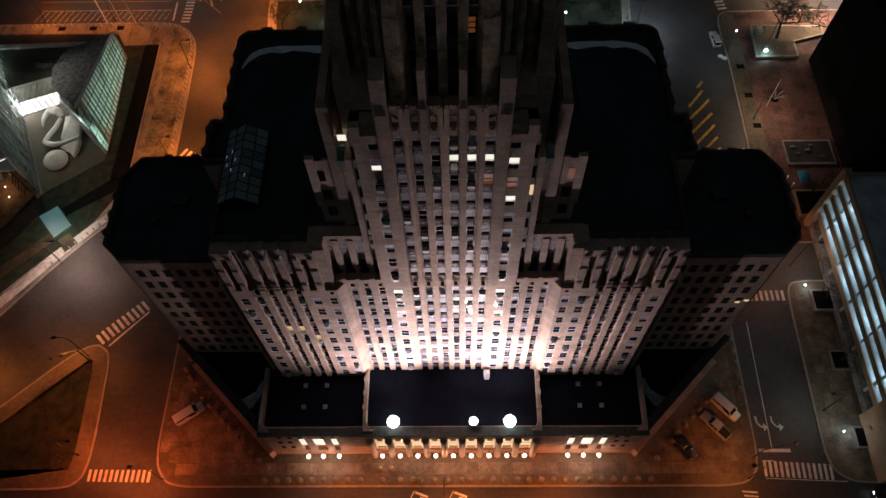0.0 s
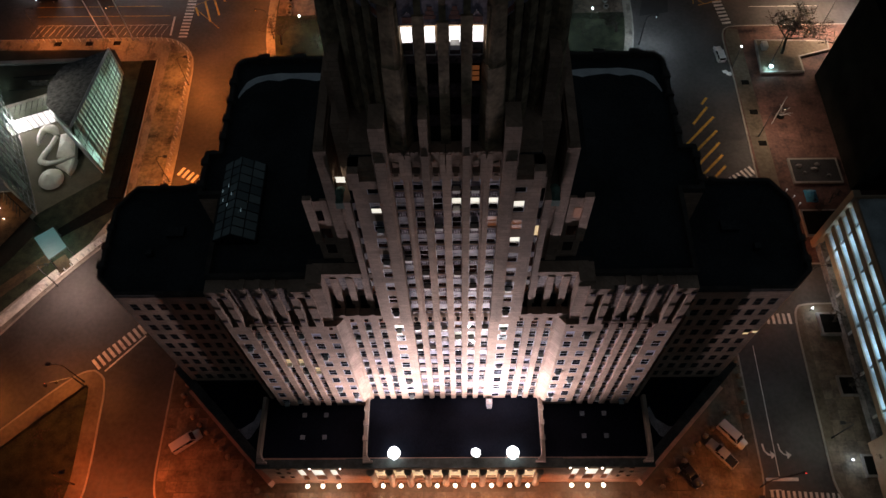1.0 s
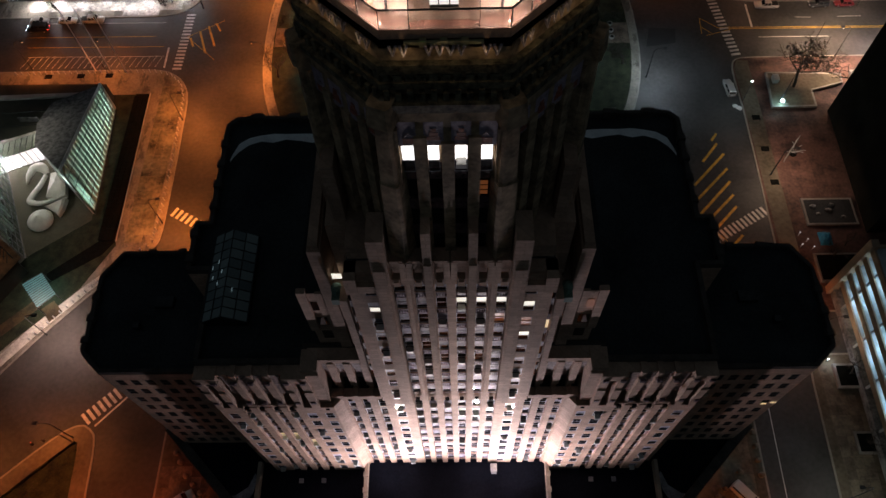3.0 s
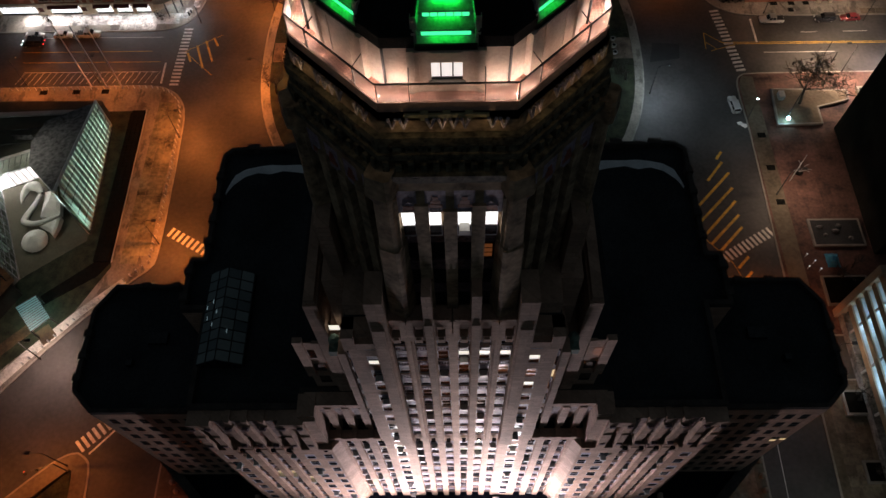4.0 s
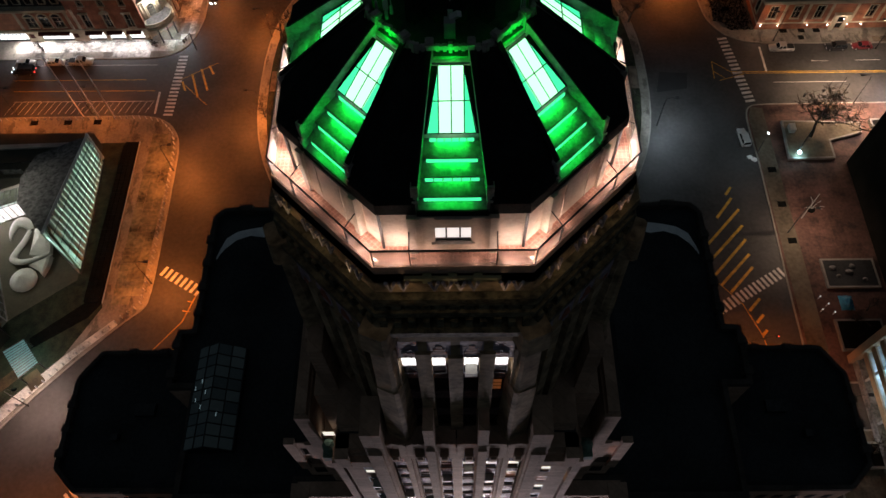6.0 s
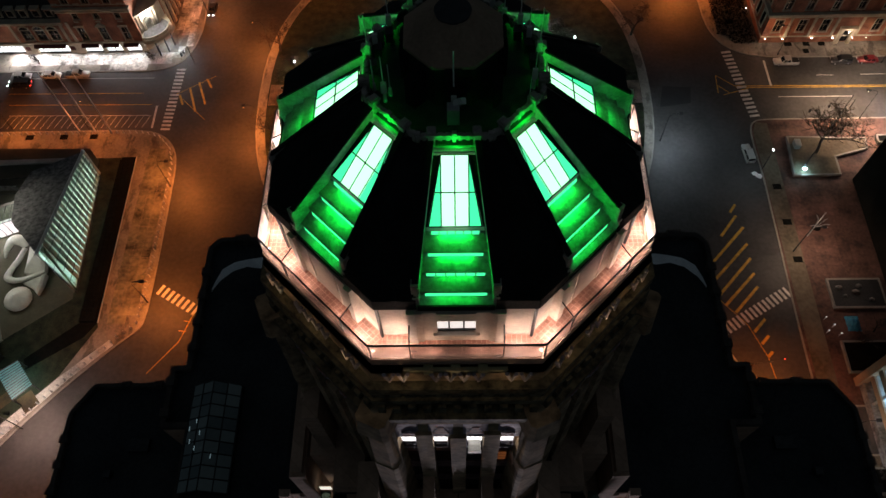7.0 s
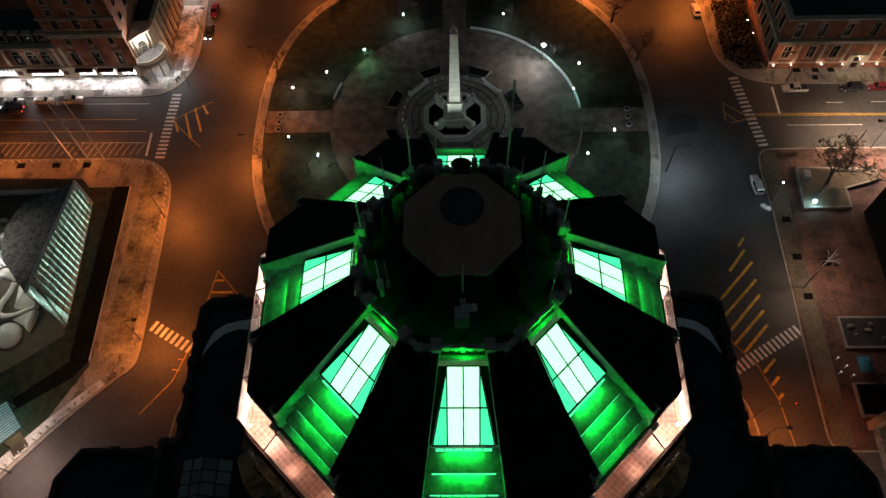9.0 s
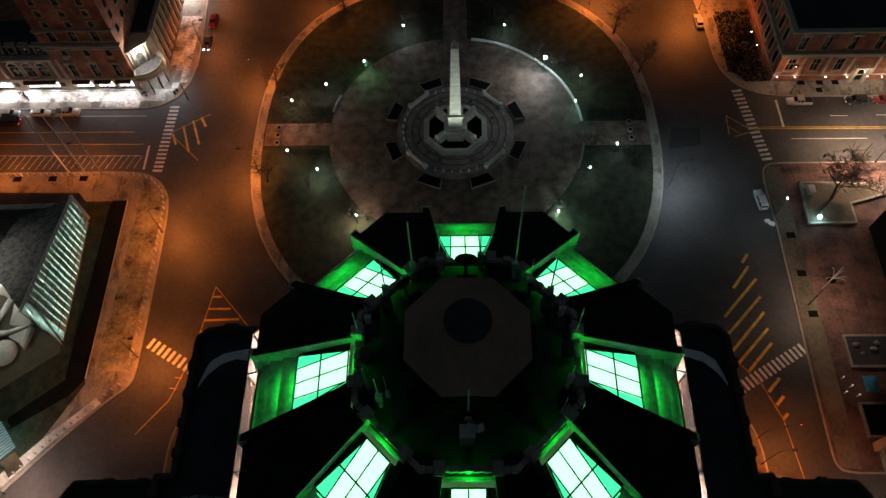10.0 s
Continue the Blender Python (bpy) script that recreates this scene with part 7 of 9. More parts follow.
# lit floors and furniture seen through the glass
bm = bmesh.new()
prism(bm, [(-78.2, 39), (-80, 66), (-88.8, 61.5), (-89.6, 55.5), (-86.8, 48)], 0.2, 0.35)
part("hall_floor", bm, PALEWALL, court, "pale lit floor inside the hall")
inner = []
for f in (0.3, 0.96):
    p = PA.lerp(PB, f)
    inner.append((p.x - 4.2, p.y, HA + (HB - HA) * f - 3.4))
bm = bmesh.new()
va = [bm.verts.new(q) for q in ((inner[0][0], inner[0][1], 0.3), (inner[1][0], inner[1][1], 0.3), (inner[1][0], inner[1][1], inner[1][2]), inner[0])]
vb = [bm.verts.new((q.co.x - 0.3, q.co.y, q.co.z)) for q in va]
bm.faces.new(va)
bm.faces.new(vb[::-1])
for i in range(4):
    bm.faces.new((va[i], vb[i], vb[(i + 1) % 4], va[(i + 1) % 4]))
part("hall_inner_wall", bm, SLATE, court, "grey inner wall of the hall")
for z in (3.8, 7.2):
    bm = bmesh.new()
    p0, p1 = Vector(inner[0][:2]), Vector(inner[1][:2])
    prism(bm, [(p0.x + 1.6, p0.y), (p1.x + 1.6, p1.y - (6 if z > 5 else 0)), (p1.x, p1.y - (6 if z > 5 else 0)), (p0.x, p0.y)], z, z + 0.25)
    part("gallery", bm, PALEWALL, court, "white gallery floor inside the hall")
# long glass front of the main range, along the terrace
QA, QB = Vector((-90.2, 27.4)), Vector((-110.5, 71.0))
n, m, H = 24, 9, 21
bm = bmesh.new()
tube(bm, (QA.x, QA.y, H), (QB.x, QB.y, H), 0.18, 0.18, 4)
long_wall = part("long_glass_wall", bm, ALU, court, "tall gridded glass front")
bm = bmesh.new()
tube(bm, (0, 0, 0.2), (0, 0, H), 0.08, 0.08, 4)
mullion = mesh_of("mullion", bm, HATCH)
for i in range(n + 1):
    p = QA.lerp(QB, i / n)
    part("mullion", mullion, HATCH, long_wall).location = (p.x, p.y, 0)
bm = bmesh.new()
tube(bm, (QA.x, QA.y, 0.0), (QB.x, QB.y, 0.0), 0.08, 0.08, 4)
transom = mesh_of("transom", bm, HATCH)
for j in range(m + 1):
    part("transom", transom, HATCH, long_wall).location = (0, 0, 0.3 + (H - 0.5) * j / m)
bm = bmesh.new()
bm.faces.new([bm.verts.new(p) for p in ((QA.x, QA.y, 0.2), (QB.x, QB.y, 0.2), (QB.x, QB.y, H), (QA.x, QA.y, H))])
part("glazing", bm, GLASS, long_wall).visible_shadow = False
# Slats and glowing tubes are added to stand for streaks reflected in the glass.
r = random.Random(12)
for i in range(46):
    p = QA.lerp(QB, (i + r.uniform(0.2, 0.8)) / 46)
    if r.random() < 0.75:
        bm = bmesh.new()
        z = r.uniform(0.3, 9)
        box(bm, -0.9, -0.5, -0.15, 0.15, z, min(20.6, z + r.uniform(4, 16)))
        part("front_fin", bm, PALEWALL, court, "pale upright slat for a streak of reflection in the glass front").location = (p.x, p.y, 0)
    if r.random() < 0.6:
        bm = bmesh.new()
        z = r.choice((4.2, 8.4, 12.6, 16.8))
        tube(bm, (-0.7, 0, z), (-2.1, -0.9, z), 0.07, 0.07, 6)
        part("tube_lamp", bm, LITWHITE, court, "added white glowing tube behind the glass front").location = (p.x - 0.3, p.y, 0)
bm = bmesh.new()
prism(bm, [(-95.5, 27.4), (-115.5, 71), (-122, 71), (-122, 20)], 0.2, 21)
for z in (4.4, 8.6, 12.8, 17.0):
    prism(bm, [(-91.2, 27.6), (-111.3, 71), (-115.5, 71), (-95.5, 27.4)], z, z + 0.35)
part("main_range", bm, SLAB, court, "pale floors behind the glass front")
# the low south range: a brown roof with small lamps and a row of lit panels
SOUTH = [(-88.4, 23.9), (-92.7, 16.2), (-103.5, 3.5), (-122, 3.5), (-122, 20), (-94.7, 29.3)]
bm = bmesh.new()
prism(bm, SOUTH, 0.2, 6.0)
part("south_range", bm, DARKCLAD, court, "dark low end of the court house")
bm = bmesh.new()
prism(bm, inset(SOUTH, 1.1), 6.0, 6.12)
part("south_roof", bm, mat("brown_roof_boards", (0.2, 0.105, 0.05), 0.8, 0.5, 0.6, 5, 0.2), court, "dim brown boarded roof")
for i in range(7):
    p, q = Vector(SOUTH[5]).lerp(Vector(SOUTH[0]), i / 7), Vector(SOUTH[5]).lerp(Vector(SOUTH[0]), (i + 0.82) / 7)
    d = Vector((-0.66, -0.75)) * 1.0
    if i % 3 != 2:
        bm = bmesh.new()
        prism(bm, [tuple(p), tuple(q), tuple(q + d), tuple(p + d)], 6.0, 6.08)
        part("lit_panel", bm, LITPANEL, court, "lit glass panel at the roof edge")
    bm = bmesh.new()
    tube(bm, (q.x, q.y, 0.2), (q.x, q.y, 8.4), 0.12, 0.12, 4)
    tube(bm, (q.x, q.y, 8.3), (q.x + d.x * 1.4, q.y + d.y * 1.4, 6.1), 0.09, 0.09, 4)
    part("roof_brace", bm, METAL, court)
for rx, ry in ((-94.2, 25.2), (-92.6, 22.6)):
    bm = bmesh.new()
    lathe(bm, [(0.02, 6.1), (0.07, 6.15), (0.07, 6.25), (0.02, 6.3)], 8, (rx, ry))
    part("roof_lamp", bm, LAMPWARM, court, "small bright roof lamp")
# the low glazed link, brightly lit
LINK = ((-104.5, 48.0), (-90.3, 54.2), (-91.0, 58.2), (-105.2, 52.6))
bm = bmesh.new()
prism(bm, [LINK[0], LINK[1], LINK[2], LINK[3]], 0.2, 0.4)
part("link_floor", bm, mat("link_floor_tile", (0.7, 0.69, 0.67), 0.4, 0.1, 0.5, 4, 0), court, "bright white floor of the glazed link")
bars = bmesh.new()
for i in range(13):
    p, q = Vector(LINK[0]).lerp(Vector(LINK[1]), i / 12), Vector(LINK[3]).lerp(Vector(LINK[2]), i / 12)
    tube(bars, (p.x, p.y, 0.2), (p.x, p.y, 4.5), 0.07, 0.07, 4)
    tube(bars, (p.x, p.y, 4.5), (q.x, q.y, 4.5), 0.07, 0.07, 4)
tube(bars, (*LINK[0], 4.5), (*LINK[1], 4.5), 0.09, 0.09, 4)
tube(bars, (*LINK[3], 4.5), (*LINK[2], 4.5), 0.09, 0.09, 4)
tube(bars, (-104.85, 50.3, 4.5), (-90.65, 56.2, 4.5), 0.07, 0.07, 4)
link = part("link_frame", bars, METAL, court, "dark frame of the glazed link")
bm = bmesh.new()
bm.faces.new([bm.verts.new(p) for p in ((*q, 4.52) for q in LINK)])
part("glazing", bm, GLASS, link).visible_shadow = False
bm = bmesh.new()
prism(bm, [(-105.2, 52.9), (-91.0, 58.6), (-88, 66.5), (-81, 68), (-81, 71), (-110.8, 71.4)], 0.2, 5.0)
part("rear_roof", bm, ROOFOLIVE, court, "low dark olive roof behind the link")
bm = bmesh.new()
prism(bm, [(-110.4, 66.2), (-83.5, 67.2), (-83.5, 68.2), (-110.9, 67.4)], 5.0, 5.5)
part("rear_beam", bm, SLAB, court, "long pale beam along the rear roof")
for by in (55.5, 59.5):
    bm = bmesh.new()
    tube(bm, (-103.0, by + 3.0, 5.02), (-92.0, by + 4.0, 5.02), 0.12, 0.12, 4)
    part("roof_rib", bm, METAL, court)
bm = bmesh.new()
box(bm, -98, -93.5, 60, 60.2, 5.0, 6.6)
part("rear_roof_rail", bm, SLATE, court)
# porch with a glass roof
bm = bmesh.new()
PO = [(-82.3, 14.3), (-79.4, 17.2), (-83.5, 22.0), (-86.8, 19.5)]
prism(bm, [(PO[0][0], PO[0][1]), (PO[1][0], PO[1][1]), (PO[2][0], PO[2][1]), (PO[3][0], PO[3][1])], 3.4, 3.5)
part("porch_roof", bm, glow("lit_porch_glass", (0.25, 0.82, 0.85), 0.2, (0.1, 0.2, 0.2)), court, "glowing blue-green glass porch roof")
bm = bmesh.new()
for i in range(13):
    f = i / 12
    p, q = Vector(PO[0]).lerp(Vector(PO[3]), f), Vector(PO[1]).lerp(Vector(PO[2]), f)
    tube(bm, (p.x, p.y, 3.56), (q.x, q.y, 3.56), 0.1, 0.1, 4)
for p in PO:
    tube(bm, (*p, 0.2), (*p, 3.5), 0.1, 0.1, 6)
part("porch_frame", bm, METAL, court)

# the white looping sculpture: two ribbons and a bowl
def ribbon(name, pts, width, label, parent):
    """A bent plate along a line of (x, y, z, half width)."""
    bm = bmesh.new()
    rows, fine = [], []
    for i in range(len(pts) - 1):
        p0, p1, p2, p3 = (np.array(pts[min(max(i + d, 0), len(pts) - 1)]) for d in (-1, 0, 1, 2))
        for k in range(6):
            u = k / 6
            fine.append(tuple(0.5 * (2 * p1 + (p2 - p0) * u + (2 * p0 - 5 * p1 + 4 * p2 - p3) * u * u + (3 * p1 - p0 - 3 * p2 + p3) * u ** 3)))
    pts = fine + [pts[-1]]
    for i, (x, y, z, w) in enumerate(pts):
        a, b = Vector(pts[max(0, i - 1)][:2]), Vector(pts[min(len(pts) - 1, i + 1)][:2])
        d = (b - a).normalized()
        s = Vector((-d.y, d.x))
        rows.append([bm.verts.new((x + s.x * w * k, y + s.y * w * k, z + 0.5 * w * (1 - k * k) + dz)) for k, dz in ((-1, 0), (0, 0), (1, 0), (1, -0.3), (0, -0.3), (-1, -0.3))])
    for p, q in zip(rows, rows[1:]):
        for i in range(6):
            bm.faces.new((p[i], p[(i + 1) % 6], q[(i + 1) % 6], q[i]))
    bm.faces.new(rows[0])
    bm.faces.new(rows[-1][::-1])
    o = part(name, bm, WHITESCULPT, parent, label, smooth=True)
    return o


sculpt = thing("sculpture", "large white looping abstract sculpture on the terrace", "sculpture", (-89.6, 42.6, 0.18))
ribbon("curl", [(-5.2, 3.4, 0.5, 0.15), (-5.0, 5.2, 1.2, 0.7), (-3.8, 6.8, 2.0, 1.1), (-2.0, 6.6, 2.2, 1.1), (-0.8, 5.4, 1.6, 0.5)], 1, "curling white band", sculpt)
ribbon("ribbon", [(-0.9, 5.0, 1.6, 0.5), (-1.7, 2.4, 1.3, 0.6), (-2.7, 0.2, 1.1, 0.65), (-2.8, -1.6, 1.2, 0.75), (-1.2, -2.4, 1.4, 0.6), (0.9, -2.2, 1.6, 0.45), (3.1, -1.5, 1.8, 0.4), (5.0, -0.6, 1.9, 0.25)], 1, "winding white band", sculpt)


def sail(name, rim, peak, label):
    """A smooth fan of white plate from a rim of (x, y, z) up to a peak, closed down to the terrace."""
    bm = bmesh.new()
    c, n = Vector(peak), len(rim)
    loops = []
    for f, lift in ((0.0, -1.4), (0.0, 0.0), (0.35, 0.35), (0.7, 0.3)):
        loops.append([bm.verts.new(Vector((p[0], p[1], max(0.0, p[2] + lift))).lerp(c, f)) for p in rim])
    top = bm.verts.new(c)
    for u, v in zip(loops, loops[1:]):
        for i in range(n):
            bm.faces.new((u[i], u[(i + 1) % n], v[(i + 1) % n], v[i]))
    for i in range(n):
        bm.faces.new((loops[-1][i], loops[-1][(i + 1) % n], top))
    part(name, bm, WHITESCULPT, sculpt, label)


sail("sail", [(-0.1, 5.6, 1.4), (1.8, 5.6, 1.9), (4.5, 2.2, 2.2), (4.8, -0.2, 1.6), (2.6, -0.8, 1.0), (0.2, -0.4, 0.9), (0.1, 3.2, 1.2)], (2.2, 2.6, 2.7), "faceted white sail")
sail("flap", [(5.1, -0.9, 1.5), (4.9, -3.3, 1.2), (4.3, -5.4, 0.8), (2.9, -4.0, 0.7), (0.6, -2.9, 0.8), (2.6, -2.2, 1.3)], (3.6, -2.6, 1.6), "falling white flap")
bm = bmesh.new()
lathe(bm, [(2.6, 0.0), (2.75, 0.6), (2.3, 1.2), (1.3, 1.6), (0.5, 1.9), (0.1, 2.3)], 24, (0.4, -6.2))
part("bowl", bm, WHITESCULPT, sculpt, "rounded white bowl with a peak", smooth=True)


# ---- the hotel ----
hotel = thing("hotel", "brick and limestone hotel with lit ground-floor shops", "building")


SURROUND = {}


def brick_face(owner, bmw, x0, x1, y, z0, z1, wins, depth=0.5):
    """A wall facing the street with recessed windows. wins: (x, sill, width, height)."""
    rows = {}
    for w in wins:
        rows.setdefault((w[1], w[3]), []).append(w)
    z = z0
    for (zb, h), ws in sorted(rows.items()):
        box(bmw, x0, x1, y, y + depth, z, zb)
        e = x0
        for wx, _, ww, _ in sorted(ws):
            box(bmw, e, wx - ww / 2, y, y + depth, zb, zb + h)
            e = wx + ww / 2
            if (ww, h) not in SURROUND:
                bars = bmesh.new()
                box(bars, -0.04, 0.04, 0.24, 0.3, 0, h)
                box(bars, -ww / 2, ww / 2, 0.235, 0.295, h * 0.5, h * 0.5 + 0.08)
                SURROUND[ww, h] = mesh_of("window", bars, LIMESTONE)
            ob = part("window", SURROUND[ww, h], LIMESTONE, owner, "dark sash window in a pale stone surround")
            ob.location = (wx, y, zb)
            for s in (-1, 1):
                piece("jamb", LIMESTONE, ob, s * (ww / 2 + 0.11) - 0.11, s * (ww / 2 + 0.11) + 0.11, -0.1, 0.3, 0, h)
            piece("lintel", LIMESTONE, ob, -ww / 2 - 0.22, ww / 2 + 0.22, -0.1, 0.3, h, h + 0.25)
            piece("sill", LIMESTONE, ob, -ww / 2 - 0.3, ww / 2 + 0.3, -0.2, 0.3, -0.22, 0)
            pane = piece("pane", PANE, ob, -ww / 2, ww / 2, 0.3, 0.34, 0, h)
        box(bmw, e, x1, y, y + depth, zb, zb + h)
        z = zb + h
    box(bmw, x0, x1, y, y + depth, z, z1)


HX0, HX1, HY = -122.0, -76.4, 104.8
w, t = bmesh.new(), bmesh.new()
TALL, SQUARE = (-90.2, -85.0, -79.7), (-89.7, -84.7, -79.6)
wins = [(x, 4.4, 1.6, 4.0) for x in TALL] + [(x, 11.1, 1.2, 1.7) for x in SQUARE]
brick_face(hotel, w, -93.8, HX1, HY, 3.9, 13.0, wins)
wins = [(x, 15.6, 1.5, 2.8) for x in (-90.3, -85.5, -80.5)]
brick_face(hotel, w, -93.8, HX1, HY, 14.6, 18.7, wins)
wins = [(x, z, 1.25, 1.6) for z in (19.5, 22.6, 25.7, 28.8, 31.9) for x in (-90.2, -85.0, -79.9)]
brick_face(hotel, w, -93.6, HX1 - 0.1, HY + 0.1, 18.9, 36.0, wins)
box(w, -93.6, HX1 - 0.1, HY + 0.6, 150, 0.15, 36.0)
for y in (108.0, 112.5, 117.0, 121.5):
    for z in (15.6, 19.5, 22.6, 25.7, 28.8, 31.9):
        piece("side_window", PANE, hotel, HX1 - 0.12, HX1 + 0.02, y - 0.6, y + 0.6, z, z + 1.7)
        piece("side_sill", LIMESTONE, hotel, HX1 - 0.1, HX1 + 0.12, y - 0.8, y + 0.8, z - 0.2, z)
# the lower part with three arched windows and a mansard
brick_face(hotel, w, HX0, -93.8, HY, 3.9, 10.2, [(x, 4.7, 2.3, 3.0) for x in (-104.0, -100.6, -97.3)])
box(w, HX0, -93.8, HY + 0.5, 150, 0.15, 10.2)
for x in (-104.0, -100.6, -97.3):
    fan, arch = bmesh.new(), bmesh.new()
    last = None
    for i in range(13):
        c, q = math.cos(math.pi * i / 12), math.sin(math.pi * i / 12)
        row = [arch.verts.new((x + r * c, yy, 7.7 + r * q)) for r, yy in ((1.15, HY - 0.12), (1.5, HY - 0.12), (1.5, HY + 0.1), (1.15, HY + 0.1))]
        if last:
            for k in range(4):
                arch.faces.new((last[k], last[(k + 1) % 4], row[(k + 1) % 4], row[k]))
        last = row
    fan.faces.new([fan.verts.new((x + 1.16 * math.cos(math.pi * i / 12), HY - 0.02, 7.7 + 1.16 * math.sin(math.pi * i / 12))) for i in range(13)])
    head = part("arch_stone", arch, LIMESTONE, hotel, "pale stone window arch")
    part("fanlight", fan, PANE, head)
roofm = bmesh.new()
pts = [(105.6, 10.4), (107.2, 14.6), (112.0, 15.2), (112.0, 10.4)]
va, vb = [[roofm.verts.new((x, y, z)) for y, z in pts] for x in (HX0, -93.8)]
roofm.faces.new(va)
roofm.faces.new(vb[::-1])
for i in range(4):
    roofm.faces.new((va[i], vb[i], vb[(i + 1) % 4], va[(i + 1) % 4]))
part("mansard", roofm, ROOF, hotel, "black mansard roof")
for x in (-108.5, -105.4, -102.3, -99.2, -96.1):
    piece("dormer", LIMESTONE, hotel, x - 0.95, x + 0.95, 105.7, 107.4, 11.0, 13.4, "pale dormer in the mansard")
    piece("dormer_pane", PANE, hotel, x - 0.6, x + 0.6, 105.6, 105.72, 11.4, 12.9)
    piece("dormer_hood", LIMESTONE, hotel, x - 1.1, x + 1.1, 105.4, 107.5, 13.4, 13.65)
# hoods over the tall windows, pale panels between them
for i, x in enumerate(TALL):
    piece("window_hood", LIMESTONE, hotel, x - 1.15, x + 1.15, HY - 0.45, HY, 8.7, 9.05, "pale stone hood over a window")
    if i == 1:
        ped = bmesh.new()
        va, vb = [[ped.verts.new((x + u, yy, z)) for u, z in ((-1.2, 9.05), (1.2, 9.05), (0, 9.85))] for yy in (HY - 0.45, HY)]
        ped.faces.new(va)
        ped.faces.new(vb[::-1])
        for k in range(3):
            ped.faces.new((va[k], vb[k], vb[(k + 1) % 3], va[(k + 1) % 3]))
        part("pediment", ped, LIMESTONE, hotel, "pale stone pediment")
    piece("stone_tablet", LIMESTONE, hotel, x - 0.6, x + 0.6, HY - 0.06, HY, 10.0, 10.4)
for x in (-93.0, -87.9, -83.0, -77.6):
    piece("stone_frame", LIMESTONE, hotel, x - 0.75, x + 0.75, HY - 0.07, HY, 17.9, 18.15)
    piece("stone_frame", LIMESTONE, hotel, x - 0.75, x + 0.75, HY - 0.07, HY, 15.5, 15.75)
for z0, z1, d, x0 in ((13.0, 13.35, 0.3, -93.9), (13.35, 14.2, 0.1, -93.8), (14.2, 14.6, 0.75, -94.1), (18.7, 18.9, 0.5, -94.0), (3.5, 3.9, 0.3, HX0), (15.2, 15.4, 0.12, -93.8)):
    box(t, x0, HX1 + d * 0.6, HY - d, HY + 0.45, z0, z1)
for z0, z1, d in ((9.4, 9.7, 0.2), (10.2, 10.6, 0.7)):
    box(t, HX0, -93.85, HY - d, HY + 0.9, z0, z1)
for i in range(50):
    piece("bracket", LIMESTONE, hotel, -93.7 + 0.35 * i, -93.52 + 0.35 * i, HY - 0.5, HY - 0.1, 13.95, 14.2)
for x in (-94.6, -107.0, -92.8):
    piece("pilaster", LIMESTONE, hotel, x - 0.35, x + 0.35, HY - 0.15, HY, 3.9, 10.2)
# ground floor in limestone with lit shop fronts and dark awnings
gf = bmesh.new()
box(gf, HX0, HX1, HY - 0.1, HY + 0.5, 2.9, 3.5)
SHOPS = ((-117, -107.2), (-103.8, -95.8), (-92.0, -87.6), (-86.6, -82.6), (-81.6, -77.8))
edges = [HX0] + [v for p in SHOPS for v in p] + [HX1]
for x0, x1 in zip(edges[::2], edges[1::2]):
    box(gf, x0, x1, HY - 0.1, HY + 0.5, 0.15, 2.9)
part("shop_storey", gf, LIMESTONE, hotel, "limestone ground floor")
for x0, x1 in SHOPS:
    b = bmesh.new()
    box(b, x0, x1, HY + 0.4, HY + 0.45, 0.5, 2.9)
    so = part("shop_window", b, SHOPGLOW, hotel, "bright white lit shop window")
    n = int((x1 - x0) / 0.95)
    for i in range(n + 1):
        x = x0 + (x1 - x0) * i / n
        piece("shop_mullion", METAL, so, x - 0.05, x + 0.05, HY + 0.22, HY + 0.4, 0.3, 2.9)
    piece("shop_sill", METAL, so, x0, x1, HY + 0.2, HY + 0.4, 0.2, 0.5)
    piece("shop_transom", METAL, so, x0, x1, HY + 0.3, HY + 0.4, 2.2, 2.28)
    if x0 > -105:
        n = 9
        b = bmesh.new()
        rows = []
        for i in range(n + 1):
            x = x0 + (x1 - x0) * i / n
            rows.append([b.verts.new((x, yy, z)) for yy, z in ((HY - 0.1, 3.45), (HY - 0.8, 3.15), (HY - 1.05, 2.85 - 0.08 * (i % 2)))])
        for p, q in zip(rows, rows[1:]):
            for k in range(2):
                b.faces.new((p[k], p[k + 1], q[k + 1], q[k]))
        part("awning", b, AWNING, hotel, "dark red scalloped shop awning")
for x in (-94.8, -106.0):
    piece("notice_board", AWNING, hotel, x - 0.6, x + 0.6, HY - 0.16, HY - 0.1, 1.3, 2.6, "dark framed notice board")
# the chamfered corner: lit stone bay over a round balcony
b = bmesh.new()
prism(b, [(-79, 105.4), (-76.4, 105.4), (-72.3, 109.2), (-71.6, 112.0), (-79, 112.0)], 0.15, 5.6)
prism(b, [(-79, 105.5), (-76.4, 105.5), (-72.6, 109.4), (-72.0, 112.0), (-79, 112.0)], 5.6, 10.6)
part("corner_bay", b, LIMESTONE, hotel, "lit limestone bay over the corner")
b = bmesh.new()
prism(b, [(-79, 105.2), (-76.3, 105.2), (-72.2, 109.2), (-71.6, 112.0), (-79, 112.0)], 10.6, 11.0)
part("bay_cornice", b, LIMESTONE, hotel, "pale cornice of the corner bay")
ca, cb = Vector((-76.4, 105.5)), Vector((-72.6, 109.4))
cn = Vector((cb.y - ca.y, ca.x - cb.x)).normalized()


def on_bay(f, z, d):
    p = ca.lerp(cb, f) + cn * d
    return (p.x, p.y, z)


